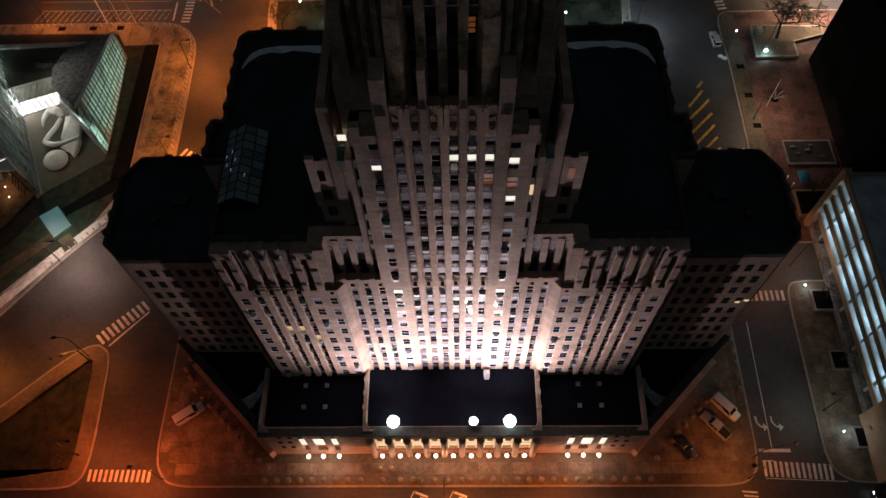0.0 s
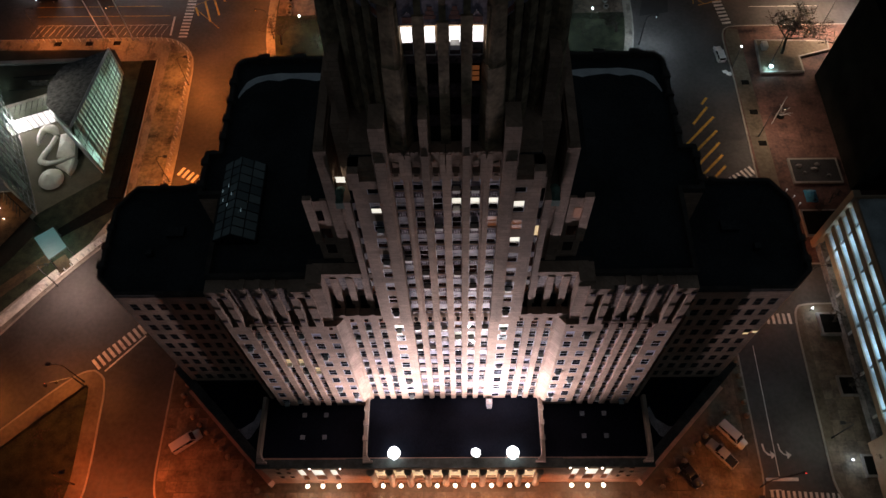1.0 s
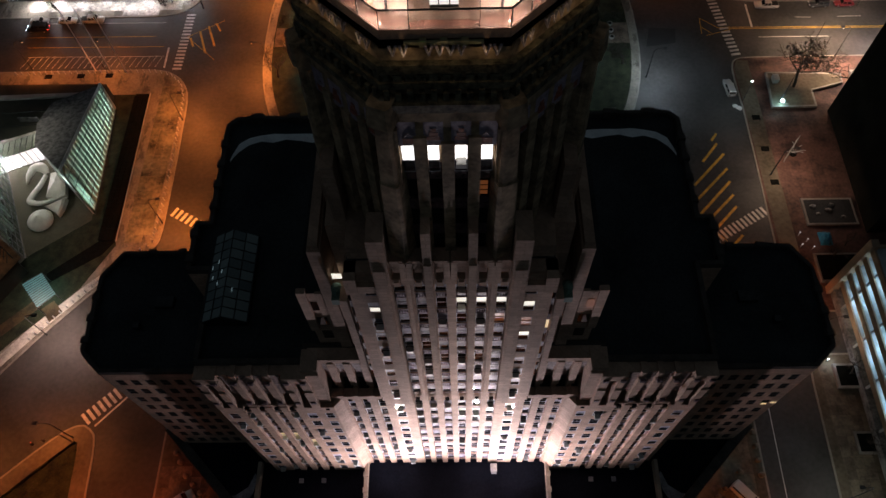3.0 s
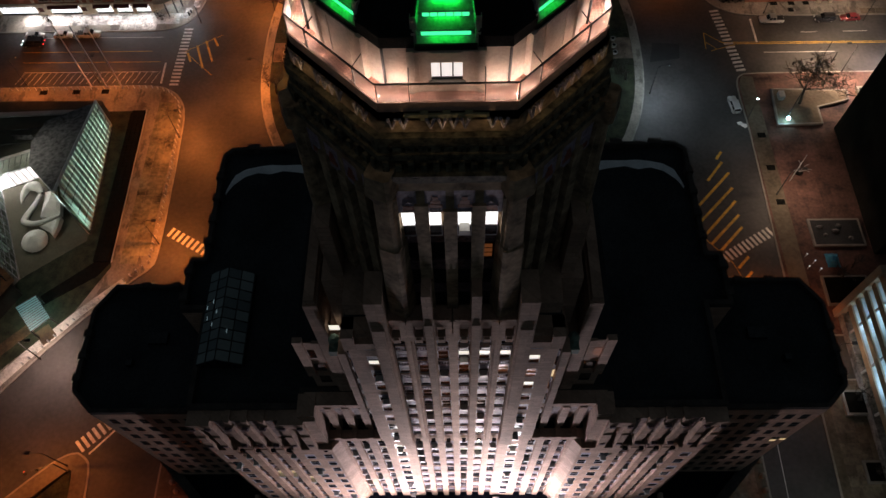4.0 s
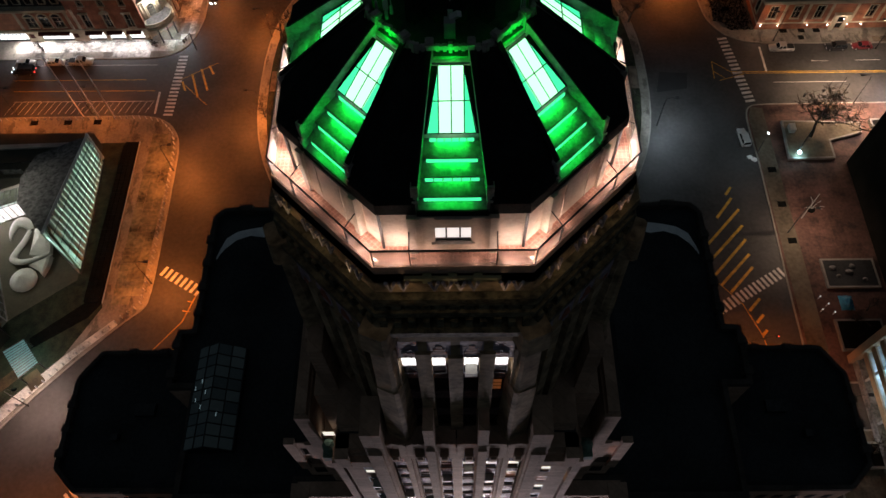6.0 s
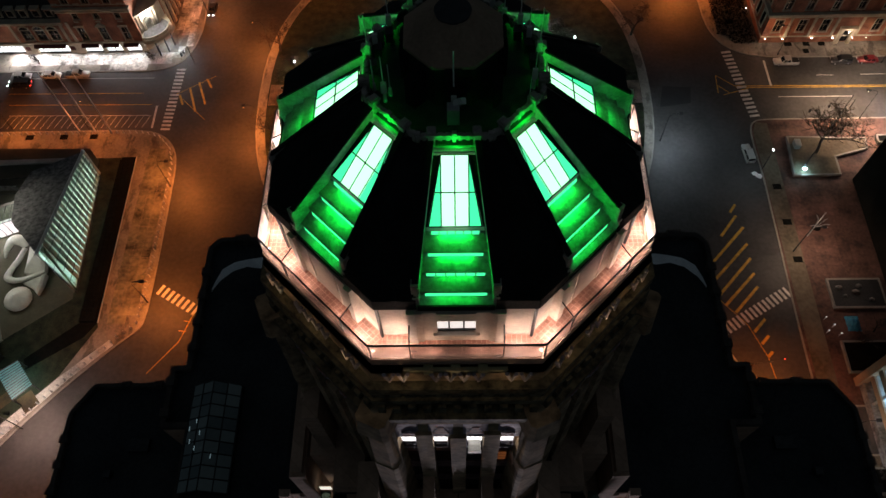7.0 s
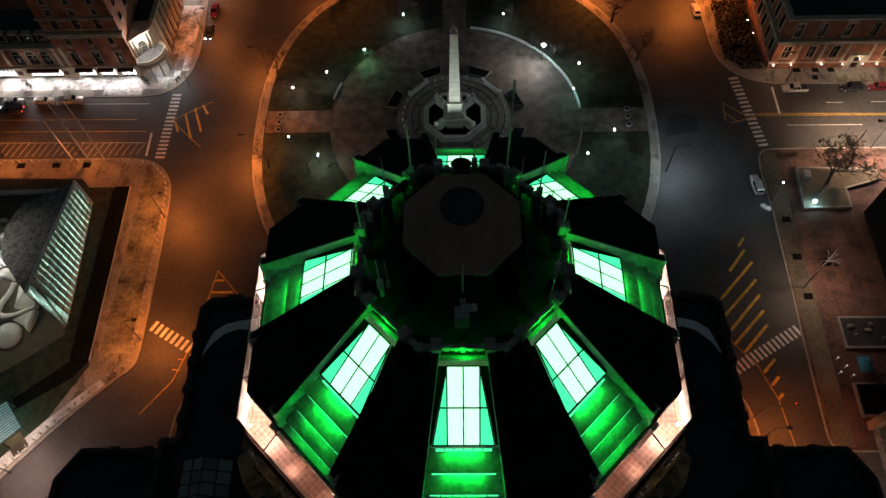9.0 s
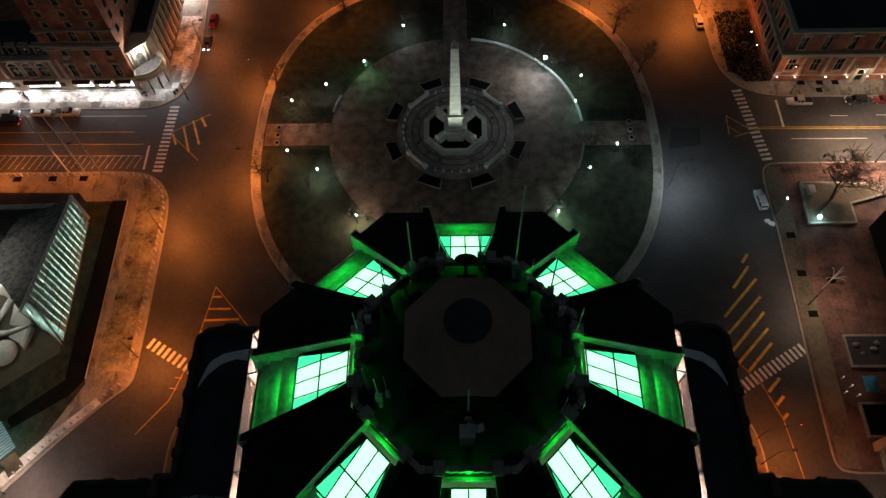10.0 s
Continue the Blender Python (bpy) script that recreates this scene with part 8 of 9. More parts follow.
b, fr = bmesh.new(), bmesh.new()
line = [(0.32, 5.7), (0.68, 5.7)] + [(0.5 + 0.18 * math.cos(math.pi * i / 8), 8.6 + 0.75 * math.sin(math.pi * i / 8)) for i in range(9)]
b.faces.new([b.verts.new(on_bay(f, z, 0.03)) for f, z in line])
for i in range(len(line)):
    if i:
        tube(fr, on_bay(*line[i], 0.08), on_bay(*line[(i + 1) % len(line)], 0.08), 0.16, 0.16, 4)
for f in (0.41, 0.5, 0.59):
    tube(fr, on_bay(f, 5.7, 0.06), on_bay(f, 9.2, 0.06), 0.04, 0.04, 4)
for z in (6.6, 7.5, 8.4):
    tube(fr, on_bay(0.32, z, 0.06), on_bay(0.68, z, 0.06), 0.04, 0.04, 4)
aw = part("arched_window", b, PANE, hotel, "tall arched window over the balcony")
part("window_frame", fr, LIMESTONE, aw)
for f in (0.06, 0.22, 0.78, 0.94):
    b = bmesh.new()
    tube(b, on_bay(f, 5.7, 0.1), on_bay(f, 10.6, 0.1), 0.24, 0.2, 10)
    part("bay_column", b, LIMESTONE, hotel, "slim pale column of the bay", smooth=True)
BC = (-74.6, 107.6)
b = bmesh.new()
arc = [(BC[0] + 4.9 * math.cos(radians(a)), BC[1] + 4.9 * math.sin(radians(a))) for a in range(-100, 21, 6)]
prism(b, arc + [(-72.0, 112.0), (-76.4, 105.4)], 5.2, 5.7)
prism(b, [(BC[0] + (x - BC[0]) * 1.04, BC[1] + (y - BC[1]) * 1.04) for x, y in arc] + [(-72.0, 111.0), (-76.0, 105.4)], 4.9, 5.2)
part("balcony_floor", b, LIMESTONE, hotel, "pale round balcony over the entrance")
b = bmesh.new()
prism(b, [(BC[0] + (x - BC[0]) * 0.93, BC[1] + (y - BC[1]) * 0.93) for x, y in arc] + [(-72.4, 110.5), (-76.0, 105.8)], 5.7, 5.72)
part("balcony_paving", b, SLATE, hotel, "grey floor of the balcony")
b = bmesh.new()
inner = [(BC[0] + (x - BC[0]) * 0.94, BC[1] + (y - BC[1]) * 0.94) for x, y in arc]
for z0, z1 in ((5.7, 5.85), (6.5, 6.7)):
    for (p, q), (m, n) in zip(zip(arc, arc[1:]), zip(inner, inner[1:])):
        prism(b, [m, p, q, n], z0, z1)
part("balcony_rail", b, LIMESTONE, hotel, "curved pale stone balustrade")
for i in range(44):
    a = radians(-99 + 118 * i / 43)
    piece("baluster", LIMESTONE, hotel, BC[0] + 4.75 * math.cos(a) - 0.07, BC[0] + 4.75 * math.cos(a) + 0.07, BC[1] + 4.75 * math.sin(a) - 0.07, BC[1] + 4.75 * math.sin(a) + 0.07, 5.85, 6.5)
for a in (-70, -40, -8):
    b = bmesh.new()
    tube(b, (BC[0] + 4.4 * math.cos(radians(a)), BC[1] + 4.4 * math.sin(radians(a)), 0.15), (BC[0] + 4.4 * math.cos(radians(a)), BC[1] + 4.4 * math.sin(radians(a)), 5.0), 0.2, 0.17, 8)
    part("entrance_column", b, METAL, hotel)
# the low east wing along the side street
b = bmesh.new()
box(b, -79, -71.9, 112.0, 150, 0.15, 11.2)
part("east_wing", b, BRICK, hotel, "low brick wing along the side street")
b = bmesh.new()
box(b, -78.9, -72.4, 112.2, 150, 11.2, 11.35)
part("wing_roof", b, ROOF, hotel, "black flat roof of the wing")
for x0, x1 in ((-72.4, -71.3), (-79.0, -78.6)):
    piece("wing_parapet", LIMESTONE, hotel, x0, x1, 111.9, 150, 11.2, 11.7)
for i in range(14):
    y = 112.8 + 2.7 * i
    piece("wing_pilaster", LIMESTONE, hotel, -71.95, -71.35, y - 0.45, y + 0.45, 0.2, 11.2)
    for z, h in ((0.8, 3.0), (4.8, 2.2), (8.0, 2.2)):
        piece("wing_window", PANE, hotel, -71.92, -71.86, y + 0.7, y + 2.0, z, z + h)
        piece("wing_spandrel", SPANDREL2, hotel, -71.95, -71.8, y + 0.6, y + 2.1, z + h, z + h + 0.5)
part("brick_wall", w, BRICK, hotel, "dark red brick walls")
part("stone_trim", t, LIMESTONE, hotel, "pale limestone cornices")
rail = bmesh.new()
for i in range(12):
    x = -106 + i * 2.6
    tube(rail, (x, 103.2, 0.15), (x, 103.2, 1.1), 0.05, 0.05, 6)
tube(rail, (-106, 103.2, 1.1), (-77.4, 103.2, 1.1), 0.05, 0.05, 6)
solid("pavement_rail", rail, METAL, "dark rail along the shop fronts", "railing")
for sx, sy in ((-104.3, 102.4), (-103.3, 101.6), (-76.0, 103.0), (-74.8, 102.4)):
    ob = thing("potted_shrub", "small dark clipped shrub in a tub", "plant", (sx, sy, 0.15), group="shrubs before the hotel")
    b = bmesh.new()
    lathe(b, [(0.3, 0), (0.4, 0.6), (0.36, 0.6)], 10)
    part("tub", b, GRANITE, ob)
    b = bmesh.new()
    r = random.Random(int(sx * 10))
    for i in range(60):
        q = Vector((r.gauss(0, 0.3), r.gauss(0, 0.3), 0.7 + r.random() * 1.3))
        d = Vector((r.uniform(-1, 1), r.uniform(-1, 1), r.uniform(-1, 1))).normalized() * 0.18
        e = d.cross(Vector((0.3, 0.5, 1))).normalized() * 0.12
        b.faces.new([b.verts.new(q + k) for k in (d, e, -d, -e)])
    part("foliage", b, DARKBED, ob)

# ---- the brick building across the square ----
house = thing("brick_building", "red brick building with stone cornice and small wall lamps", "building")
w, t = bmesh.new(), bmesh.new()
LOWX, UPX = (77.0, 82.6, 88.1, 100.5, 106.0), (77.2, 82.4, 88.3, 94.2, 100.0, 106.0)
brick_face(house, w, 74.2, 124, 104.6, 0.15, 15.6, [(x, 3.6, 1.8, 3.7) for x in LOWX] + [(x, 10.3, 1.5, 3.9) for x in UPX])
box(w, 74.2, 124, 105.1, 150, 0.15, 14.8)
for z, h, d in ((2.0, 0.3, 0.2), (8.1, 0.5, 0.35), (8.6, 0.5, 0.6), (9.1, 0.5, 0.9), (15.2, 0.4, 0.4), (15.6, 0.4, 0.7)):
    box(t, 74.2 - d, 124, 104.6 - d, 150, z, z + h)
for x in UPX[::2]:
    piece("window_hood", LIMESTONE, house, x - 1.1, x + 1.1, 104.1, 104.6, 14.4, 14.9, "carved pale hood over a window")
for x in LOWX + (94.0,):
    piece("pier", LIMESTONE, house, x + 2.3, x + 2.9, 104.35, 104.6, 2.3, 8.1)
piece("entrance_door", PANE, house, 93.0, 95.0, 104.45, 104.58, 0.4, 4.0, "dark entrance door")
for x in (92.6, 95.4):
    piece("door_pier", LIMESTONE, house, x - 0.4, x + 0.4, 103.8, 104.6, 0.15, 4.6)
piece("door_hood", LIMESTONE, house, 92.0, 96.0, 103.6, 104.6, 4.6, 5.1)
for i, y in enumerate(np.arange(107.5, 148, 4.0)):
    for z, h in ((3.6, 3.7), (10.3, 3.9)):
        piece("side_window", PANE, house, 74.1, 74.22, y - 0.8, y + 0.8, z, z + h)
        for a in (-1.05, 0.8):
            piece("window_jamb", LIMESTONE, house, 73.95, 74.3, y + a, y + a + 0.25, z - 0.2, z + h)
        piece("window_lintel", LIMESTONE, house, 73.95, 74.3, y - 1.05, y + 1.05, z + h, z + h + 0.3)
        piece("window_sill", LIMESTONE, house, 73.95, 74.3, y - 1.05, y + 1.05, z - 0.45, z - 0.2)
part("brick_wall", w, BRICK, house)
part("stone_trim", t, LIMESTONE, house, "pale stone cornices and window surrounds")
b = bmesh.new()
prism(b, [(74.8, 105.2), (124, 105.2), (124, 150), (74.8, 150)], 16.0, 16.2)
part("roof", b, ROOF, house, "black flat roof")
sg = bmesh.new()
lathe(sg, [(0.02, -0.12), (0.1, -0.05), (0.12, 0.05), (0.02, 0.14)], 8)
sg = mesh_of("lamp_globe", sg, LAMPWARM, True)
for bx, by, bz in [(x, 104.0, 1.9) for x in (75.0, 79.2, 86.3, 91.3, 96.0, 99.4)] + [(94.0, 103.3, 4.3), (71.5, 118.0, 3.0), (72.0, 113.5, 3.0)]:
    ob = thing("small_lamp", "small bright lamp beside the brick building", "lamp", (bx, by, bz), group="small lamps of the brick building")
    part("globe", sg, LAMPWARM, ob, "glowing globe")
    b = bmesh.new()
    if bz > 2 and by > 105:
        tube(b, (0, 0, -2.9), (0, 0, -0.1), 0.05, 0.04, 6)
    else:
        box(b, -0.04, 0.04, 0.0, 0.6, -0.05, 0.0)
    part("bracket", b, METAL, ob)
b = bmesh.new()
r = random.Random(11)
for i in range(5200):
    x, y = r.uniform(64, 73.3), r.uniform(104.3, 128)
    if (x - 64.0) ** 2 + (y - 104) ** 2 < 14 or x < 64.6:
        continue
    q = Vector((x, y, 0.2 + r.random() ** 2 * 1.2))
    d = Vector((r.uniform(-1, 1), r.uniform(-1, 1), r.uniform(-1, 1))).normalized() * 0.22
    e = d.cross(Vector((0.3, 0.5, 1))).normalized() * 0.16
    b.faces.new([b.verts.new(q + k) for k in (d, e, -d, -e)])
solid("garden_shrubs", b, DARKBED, "dark low shrubs in the corner garden", "shrubs", "stuff")

# ---- the parking decks ----
garage = thing("parking_garage", "concrete parking garage with lit decks and buff parapets", "building")
GX0, GX1, GY0, GY1 = 74.2, 112.0, -23.0, 18.0
for i, z in enumerate((5.0, 8.1, 11.2, 14.3, 17.2)):
    b = bmesh.new()
    box(b, GX0, GX0 + 0.35, GY0, GY1, z - 0.6, z + 0.8)
    box(b, GX0, GX1, GY1 - 0.35, GY1, z - 0.6, z + 0.8)
    part("parapet", b, BUFF, garage, "buff concrete parapet band")
    b = bmesh.new()
    box(b, GX0 + 0.35, GX1, GY0, GY1 - 0.35, z - 0.5, z)
    part("deck", b, SLAB, garage, "grey concrete parking deck")
    for y in np.linspace(GY0 + 4, GY1 - 5, 5):
        piece("column", SLAB, garage, GX0 + 0.4, GX0 + 0.7, y - 0.22, y + 0.22, z - 2.6 if i else 0.15, z - 0.5)
b = bmesh.new()
box(b, GX0 + 0.1, GX1, GY0, GY1, 0.15, 2.0)
box(b, 80.5, GX1, GY0, GY1 - 0.4, 2.0, 16.6)
part("inner_wall", b, GARAGEWALL, garage, "stained grey inner walls of the decks")
b = bmesh.new()
box(b, GX0 - 0.6, GX0 + 0.8, GY1 - 0.9, GY1 + 0.6, 0.15, 18.8)
part("corner_post", b, BUFF, garage, "tall buff corner post")
b = bmesh.new()
box(b, 73.5, 112, -35, GY0, 0.15, 12.0)
part("end_block", b, BUFF, garage, "plain buff end block")
lampb = bmesh.new()
box(lampb, -0.12, 0.12, -4.2, 4.2, -0.06, 0.0)
lampb = mesh_of("tube_lamp", lampb, glow("cold_tube_lamp", (0.7, 0.9, 1.0), 1.6))
for gy in (12, 2, -8, -18):
    for gz in (7.5, 10.6, 13.7, 16.6):
        o = part("tube_lamp", lampb, LAMPCOOL, garage, "cold white tube lamp")
        o.location = (76.4, gy, gz)

# ---- the dark building by the plaza ----
b = bmesh.new()
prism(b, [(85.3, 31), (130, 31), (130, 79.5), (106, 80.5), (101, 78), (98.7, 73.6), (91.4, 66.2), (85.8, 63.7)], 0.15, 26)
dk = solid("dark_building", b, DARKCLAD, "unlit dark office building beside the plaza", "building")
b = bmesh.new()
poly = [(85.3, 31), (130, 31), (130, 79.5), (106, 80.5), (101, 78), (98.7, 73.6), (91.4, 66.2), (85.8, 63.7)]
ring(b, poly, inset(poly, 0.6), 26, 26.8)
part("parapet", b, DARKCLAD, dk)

# ---- planters and small things on the plaza ----
def planter(x0, x1, y0, y1, h=0.6, fill=EARTH, label="stone-edged planter on the plaza", shape=None):
    ob = thing("planter", label, "planter", group="plaza planters")
    poly = [(x0, y0), (x1, y0), (x1, y1), (x0, y1)] if shape is None else shape
    b = bmesh.new()
    ring(b, poly, inset(poly, 0.4), 0.15, 0.15 + h)
    part("rim", b, GRANITE, ob)
    b = bmesh.new()
    prism(b, inset(poly, 0.38), 0.15, 0.1 + h)
    part("soil", b, fill, ob)


planter(0, 0, 0, 0, label="angled stone-edged planter under the large bare tree", shape=[(73.2, 64.4), (83.5, 64.6), (83.6, 69.4), (91.2, 71.6), (91.5, 74.6), (74.0, 75.3)])
planter(73.6, 84.2, 32.8, 39.4, 0.5, ROOF, "sunken grey concrete bed on the plaza")
planter(73.0, 82, 19.5, 26.0, 0.6, DARKBED)
planter(93.6, 98.2, 72.9, 75.2, 0.9, DARKBED, "dark raised bed on the plaza")
planter(70.5, 77.5, -2.5, 2.2, 0.8, DARKBED, "dark raised bed with a bare tree")
planter(71.0, 74.5, -14.5, -10.5, 0.5, DARKBED, "dark square tree pit beside the decks")
planter(71.5, 76.5, -29.0, -25.0, 0.4, DARKBED, "dark square tree pit beside the decks")
b = bmesh.new()
box(b, 74.9, 76.1, 71.6, 73.4, 0.7, 1.9)
box(b, 74.84, 76.16, 71.54, 73.46, 1.84, 1.96)
solid("utility_cabinet", b, ALU, "grey steel utility cabinet in the planter", "cabinet")
# A crumpled blue sheet in place of a small blue and white kiosk.
b = bmesh.new()
r = random.Random(5)
n = 10
grid = [[b.verts.new((75.2 + 2.6 * i / n, 28.0 + 3.2 * j / n, 0.3 + 1.3 * math.sin(math.pi * i / n) * math.sin(math.pi * j / n) + r.uniform(-0.12, 0.12))) for i in range(n + 1)] for j in range(n + 1)]
for j in range(n):
    for i in range(n):
        b.faces.new((grid[j][i], grid[j][i + 1], grid[j + 1][i + 1], grid[j + 1][i]))
solid("tarpaulin", b, BLUESHEET, "crumpled blue sheet standing for a blue and white kiosk", "tarpaulin")
for bx, by in ((71.2, 30.6), (72.4, 29.0), (71.0, 27.8), (73.2, 27.2)):
    ob = thing("white_post_lamp", "small white lamp post on the plaza", "lamp", (bx, by, 0.15), group="small plaza lamps")
    b = bmesh.new()
    tube(b, (0, 0, 0), (0, 0, 1.1), 0.06, 0.06, 6)
    part("post", b, ALU, ob)
    b = bmesh.new()
    lathe(b, [(0.05, 1.1), (0.14, 1.2), (0.12, 1.35), (0.02, 1.4)], 8)
    part("globe", b, glow("small_lamp_glass", (0.9, 0.97, 1.0), 0.8) if "small_lamp_glass" not in bpy.data.materials else bpy.data.materials["small_lamp_glass"], ob)
for lx, ly in LOWLAMPS:
    ob = thing("bollard_lamp", "low dark post with a small cold white lamp", "lamp", (lx, ly, 0.15), group="low lamps by the parking decks")
    b = bmesh.new()
    tube(b, (0, 0, 0), (0, 0, 1.1), 0.08, 0.07, 8)
    part("post", b, METAL, ob)
    b = bmesh.new()
    lathe(b, [(0.05, 1.1), (0.15, 1.16), (0.15, 1.28), (0.03, 1.36)], 10)
    part("lamp", b, LAMPCOOL, ob, "small cold white lamp")
# rocks in the sunken bed
r = random.Random(31)
for rx, ry, rs in ((75.6, 37.2, 0.5), (76.4, 35.4, 0.35), (78.6, 36.2, 0.6), (79.6, 37.6, 0.45), (81.4, 34.6, 0.4)):
    b = bmesh.new()
    bmesh.ops.create_icosphere(b, subdivisions=2, radius=rs)
    for v in b.verts:
        v.co = Vector((v.co.x * 1.4, v.co.y, max(v.co.z, -0.2) * 0.8)) * r.uniform(0.85, 1.15)
    o = solid("rock", b, SLATE, "rough grey rock lying in the concrete bed", "rock", group="rocks in the bed", smooth=True)
    o.location = (rx, ry, 0.72)
# Pale rods on a dark disc, shaped to stand for glints on the plaza.
ob = thing("glint_rods", "low dark disc with thin pale rods standing for glints", "sculpture", (75.0, 51.6, 0.15))
b = bmesh.new()
lathe(b, [(0.02, 0.28), (0.8, 0.26), (0.9, 0.12), (0.92, 0.0)], 12)
part("plinth", b, DARKBED, ob)
for d in ((-1.9, -0.6, 1.5), (1.7, 0.9, 1.9), (-0.4, 1.7, 2.1), (1.5, -1.1, 1.6), (2.3, -0.2, 1.3)):
    b = bmesh.new()
    tube(b, (0, 0, 0.25), (d[0] * 0.55, d[1] * 0.55, d[2]), 0.05, 0.04, 5)
    tube(b, (d[0] * 0.55, d[1] * 0.55, d[2]), d, 0.05, 0.05, 5)
    part("arm", b, ALU, ob, "thin pale rod for a glint")
# Black squares for tree pits; those at y 104 stand for basement wells.
for bx, by, bw in ((69.2, 62.0, 0.9), (69.3, 53.0, 0.9), (69.4, 44.0, 0.9), (68.6, 112.0, 0.9), (81.2, 104.0, 0.9), (85.6, 104.0, 0.8), (89.3, 104.0, 0.8), (85.0, 101.6, 0.7), (-91.0, 78.2, 0.9), (-84.0, 78.2, 0.9), (-99.0, 78.2, 0.9)):
    b = bmesh.new()
    prism(b, [(bx - bw, by - 0.7), (bx + bw, by - 0.7), (bx + bw, by + 0.7), (bx - bw, by + 0.7)], 0.15, 0.17)
    solid("tree_pit", b, DARKBED, "dark square pit in the pavement", "tree pit", group="tree pits")
r = random.Random(9)
for cx, cy in ((65.2, 65.6), (66.0, 64.9)):
    b = bmesh.new()
    q = [(cx + 0.9 * math.cos(i) * r.uniform(0.6, 1.1), cy + 0.7 * math.sin(i) * r.uniform(0.6, 1.1)) for i in np.linspace(0, 5.6, 9)]
    prism(b, q, 0.0, 0.3, [(cx + (x - cx) * 0.5, cy + (y - cy) * 0.5) for x, y in q])
    solid("snow_heap", b, SNOW, "small heap of dirty snow at the kerb", "snow", group="kerb snow")
# traffic signals: a pole with a long arm
for sx, sy, turn, reach in ((-70.0, -11.5, 200, 5), (53.0, -30.5, 12, 6), (-1.5, -35.0, -90, 4), (89.0, 81.6, 196, 11.5), (53.4, 19.5, 10, 6), (-64.5, 101.0, 250, 3)):
    ob = thing("traffic_signal", "dark traffic signal on a long arm", "traffic signal", (sx, sy, 0.15 if paved(sx, sy) else 0.0), turn, "traffic signals")
    b = bmesh.new()
    tube(b, (0, 0, 0), (0, 0, 5.6), 0.12, 0.09, 8)
    part("pole", b, METAL, ob)
    b = bmesh.new()
    tube(b, (0, 0, 5.5), (reach, 0, 6.0), 0.08, 0.05, 6)
    part("arm", b, METAL, ob)
    b = bmesh.new()
    box(b, reach - 0.4, reach - 0.05, -0.16, 0.16, 5.0, 6.0)
    part("signal_head", b, METAL, ob)
    b = bmesh.new()
    box(b, reach * 0.55, reach * 0.55 + 0.3, -0.16, 0.16, 4.9, 5.8)
    part("signal_head", b, METAL, ob)
    b = bmesh.new()
    lathe(b, [(0.1, -0.03), (0.1, 0.03)], 8, (reach - 0.22, -0.18))
    o = part("red_light", b, REDLAMP, ob, "glowing red signal light")
    o.location = (0, 0, 5.8)


# ---- paving slabs, trench blocks and small pieces of the streets ----
def inside(x, y, poly):
    hit, n = False, len(poly)
    for i in range(n):
        (ax, ay), (bx, by) = poly[i - 1], poly[i]
        if (ay > y) != (by > y) and x < (bx - ax) * (y - ay) / (by - ay) + ax:
            hit = not hit
    return hit


def slabs(owner, poly, x0, x1, y0, y1, sx, sy, material, z=0.154, holes=()):
    edge = inset(poly, 0.4)
    for i in range(int((x1 - x0) / sx)):
        for j in range(int((y1 - y0) / sy)):
            x, y = x0 + sx * (i + 0.5), y0 + sy * (j + 0.5)
            corners = [(x + a * sx / 2, y + b * sy / 2) for a in (-1, 1) for b in (-1, 1)]
            if all(inside(*c, edge) for c in corners) and not any(inside(*c, h) for c in corners for h in holes):
                piece("paving_slab", material, owner, x - sx / 2 + 0.03, x + sx / 2 - 0.03, y - sy / 2 + 0.03, y + sy / 2 - 0.03, z - 0.05, z + 0.008)


get = bpy.data.objects
slabs(get["pavement_court"], [(-71.6, 30.4), (-69, 27.6), (-62.3, 33), (-62.6, 55), (-63.2, 70.7), (-64.6, 75.2), (-68, 78), (-72.4, 74)], -72, -62, 27, 79, 1.9, 1.9, STAINED)
slabs(get["pavement_city_hall"], CITY_BLOCK, -49.5, 49.5, -35.2, -31.0, 2.0, 2.05, SLABSTONE)
slabs(get["pavement_city_hall"], CITY_BLOCK, -53, -33, -31.0, -14.0, 1.9, 1.9, SLABSTONE, holes=([(-32, -30.5), (-49.2, -13.2), (-40, -10), (-25, -25)],))
slabs(get["pavement_city_hall"], CITY_BLOCK, 33, 53.4, -31.0, 20.0, 1.9, 1.9, SLABSTONE, holes=([(32, -30.5), (49.2, -13.2), (49.2, 22), (20, 22), (25, -25)],))
slabs(get["pavement_south"], SOUTH_BLOCK, 66.2, 73.4, -34, 4, 1.8, 1.9, SLABSTONE, holes=([(70.4, -2.6), (77.6, -2.6), (77.6, 2.3), (70.4, 2.3)],))
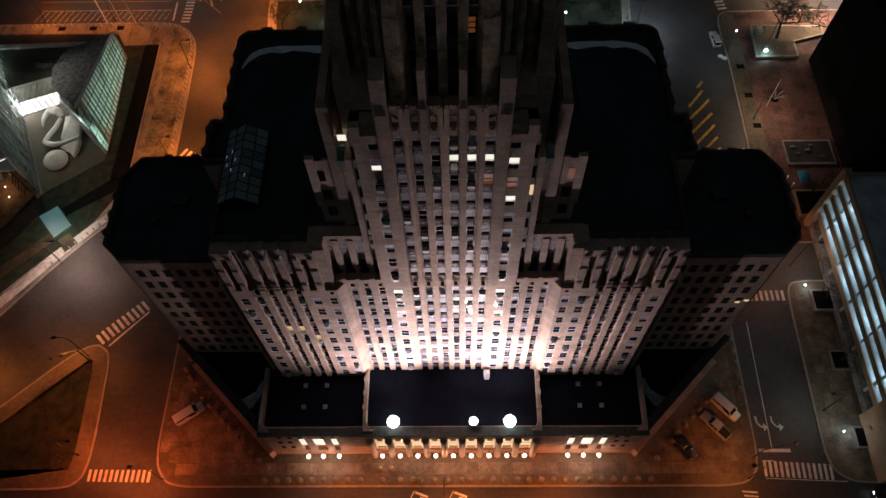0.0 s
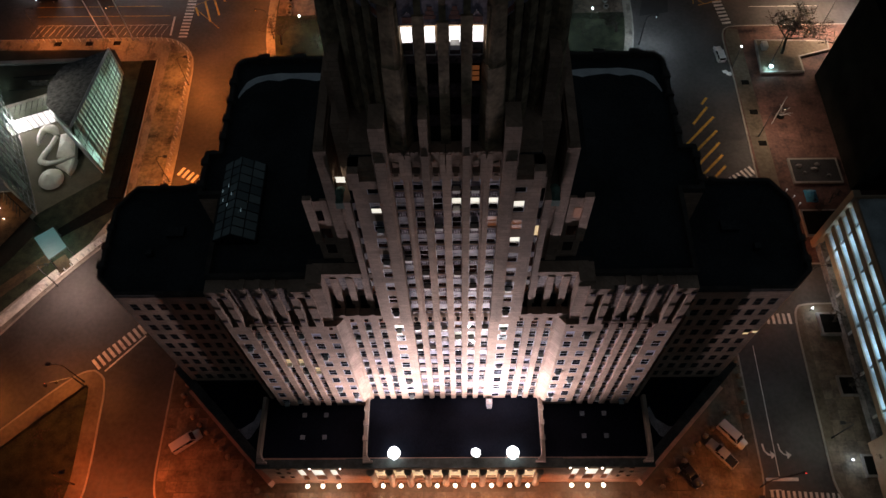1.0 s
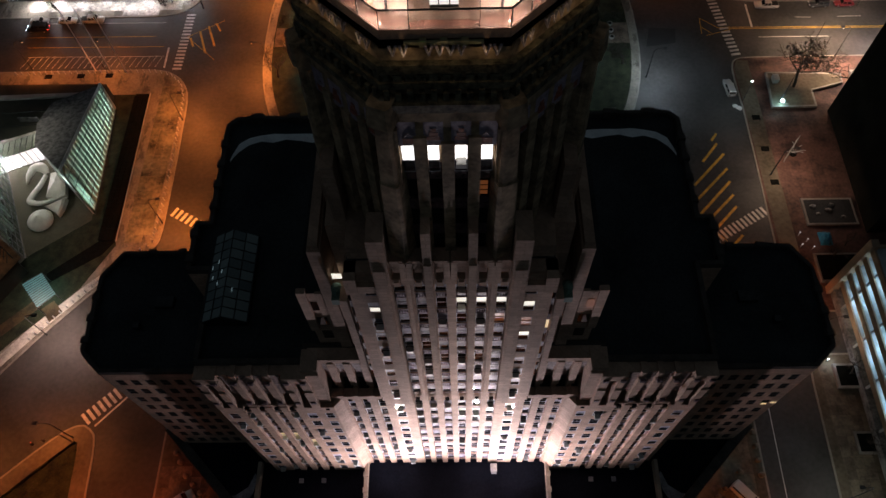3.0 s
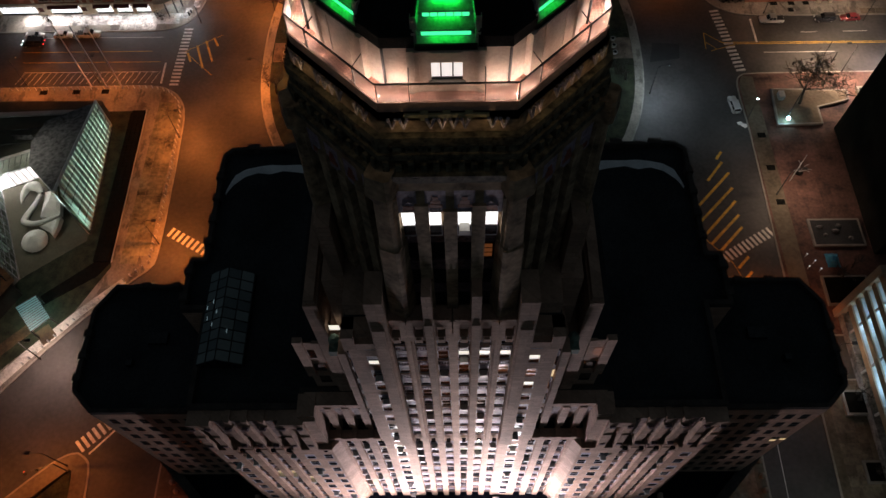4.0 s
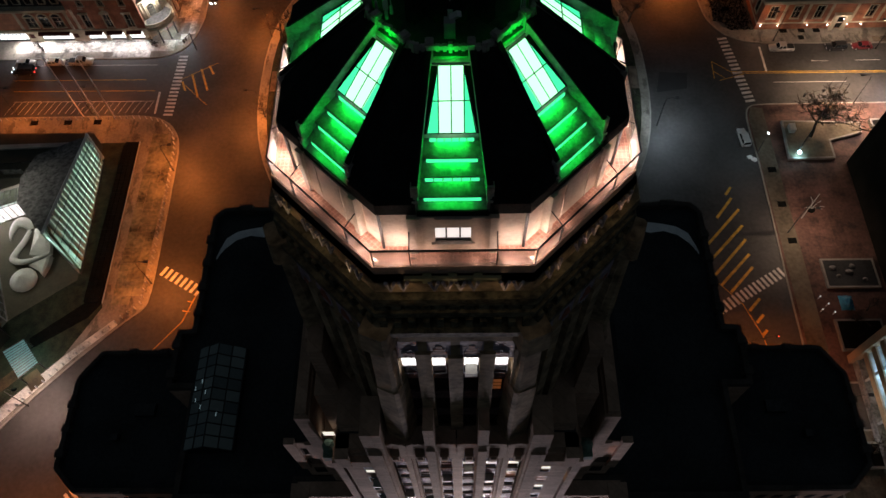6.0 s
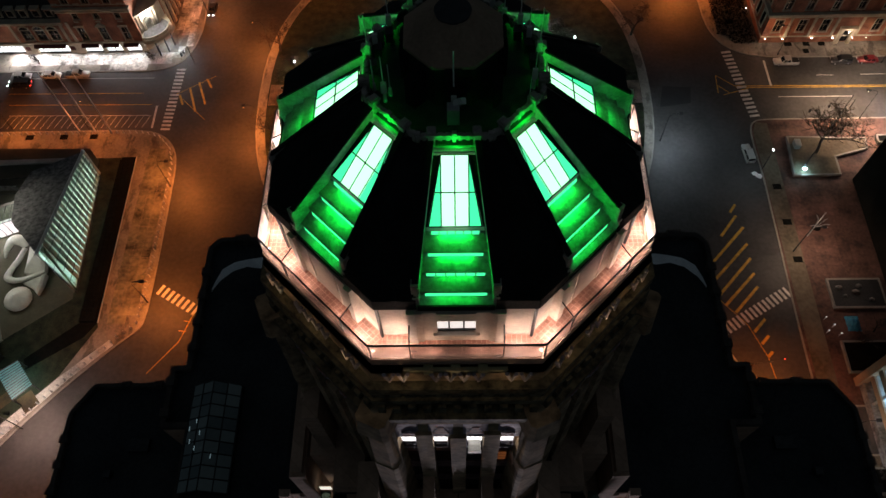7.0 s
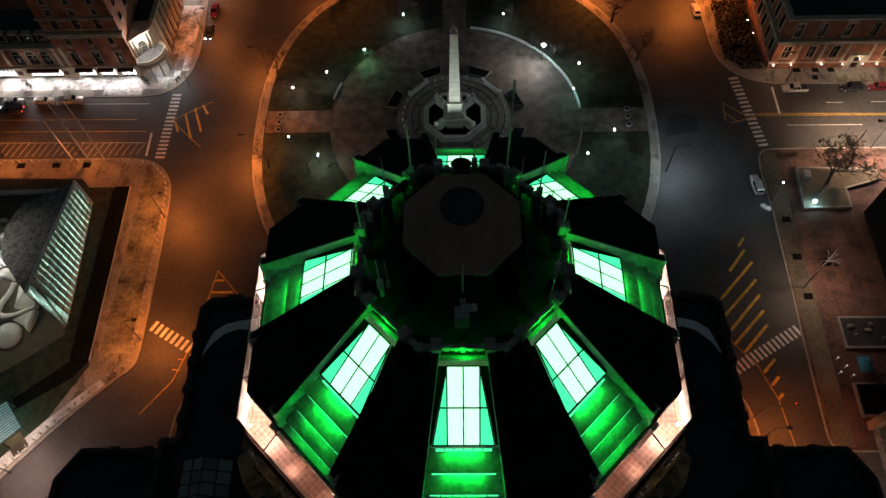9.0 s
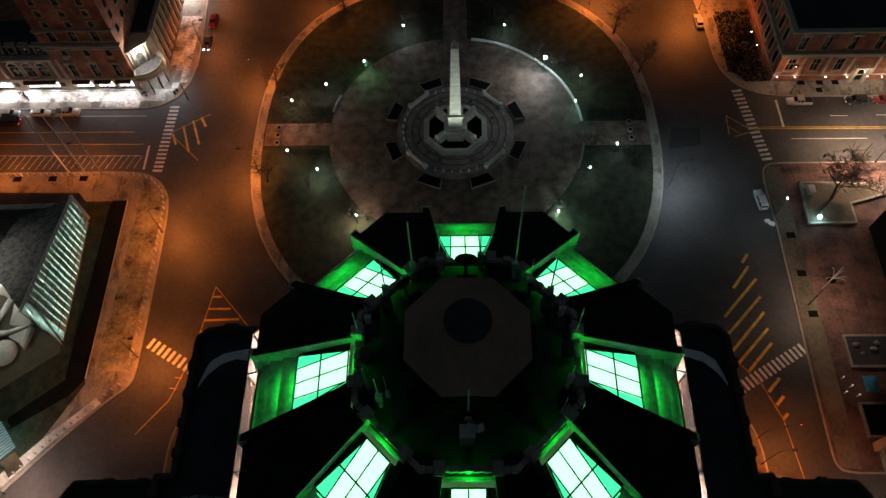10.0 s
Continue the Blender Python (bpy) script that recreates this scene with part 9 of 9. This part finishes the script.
for j in range(42):
    for i in range(3):
        x, y = -75.1 - 0.012 * j + i * 1.05, 31.8 + j * 0.95
        piece("dark_block", DARKBED, get["planting_strip"], x - 0.5, x + 0.5, y - 0.45, y + 0.45, 0.17, 0.55)
b = bmesh.new()
box(b, -110, -84.2, 70.7, 72.0, 0.15, 0.9)
solid("retaining_wall", b, GRANITE, "low pale granite wall behind the court house", "wall", "structure")
b = bmesh.new()
box(b, -110, -84.2, 72.0, 73.8, 0.15, 0.19)
solid("ditch_planting", b, DARKBED, "black planted strip along the granite wall", "planting", "structure")
# patches of newer asphalt
b = bmesh.new()
for q in ([(47.4, 84.8), (54.7, 85.9), (55.4, 90.7), (48.9, 91.2)],):
    b.faces.new([b.verts.new((x, y, 0.004)) for x, y in q])
solid("asphalt_patch", b, mat("new_asphalt", (0.025, 0.025, 0.026), 0.7, 0.2, 0.3, 4, 0.1), "dark patch of newer asphalt", "road", "structure")
slabs(get["pavement_hotel"], HOTEL_BLOCK, -110, -65, 98.8, 104.6, 1.9, 1.9, ICY)
slabs(get["pavement_hotel"], HOTEL_BLOCK, -71, -64, 104.6, 130, 1.75, 1.9, ICY, holes=([(-79, 104), (-70, 104), (-69, 108), (-71, 112), (-79, 112)],))
slabs(get["pavement_brick_house"], BRICK_BLOCK, 66, 110, 99.8, 103.6, 1.9, 1.9, SLABSTONE)
slabs(get["pavement_kerbside"], [(66.6, 15), (70.6, 14.6), (70.9, 79.3), (68.2, 79.6), (67.0, 77), (67.0, 64)], 66.8, 70.6, 15, 79, 1.85, 1.9, SLABSTONE, 0.16)
slabs(get["pavement_plaza"], EAST_BLOCK, 71.0, 90.2, 40.2, 63.8, 2.4, 2.4, BRICKPAVE, holes=([(73.4, 32), (83.2, 32), (83.2, 39.2), (73.4, 39.2)], [(85.3, 31), (130, 31), (130, 79.5), (106, 80.5), (101, 78), (98.7, 73.6), (91.4, 66.2), (85.8, 63.7)]))
slabs(get["pavement_plaza"], EAST_BLOCK, 71.0, 100, 75.8, 80.6, 2.4, 2.4, BRICKPAVE)
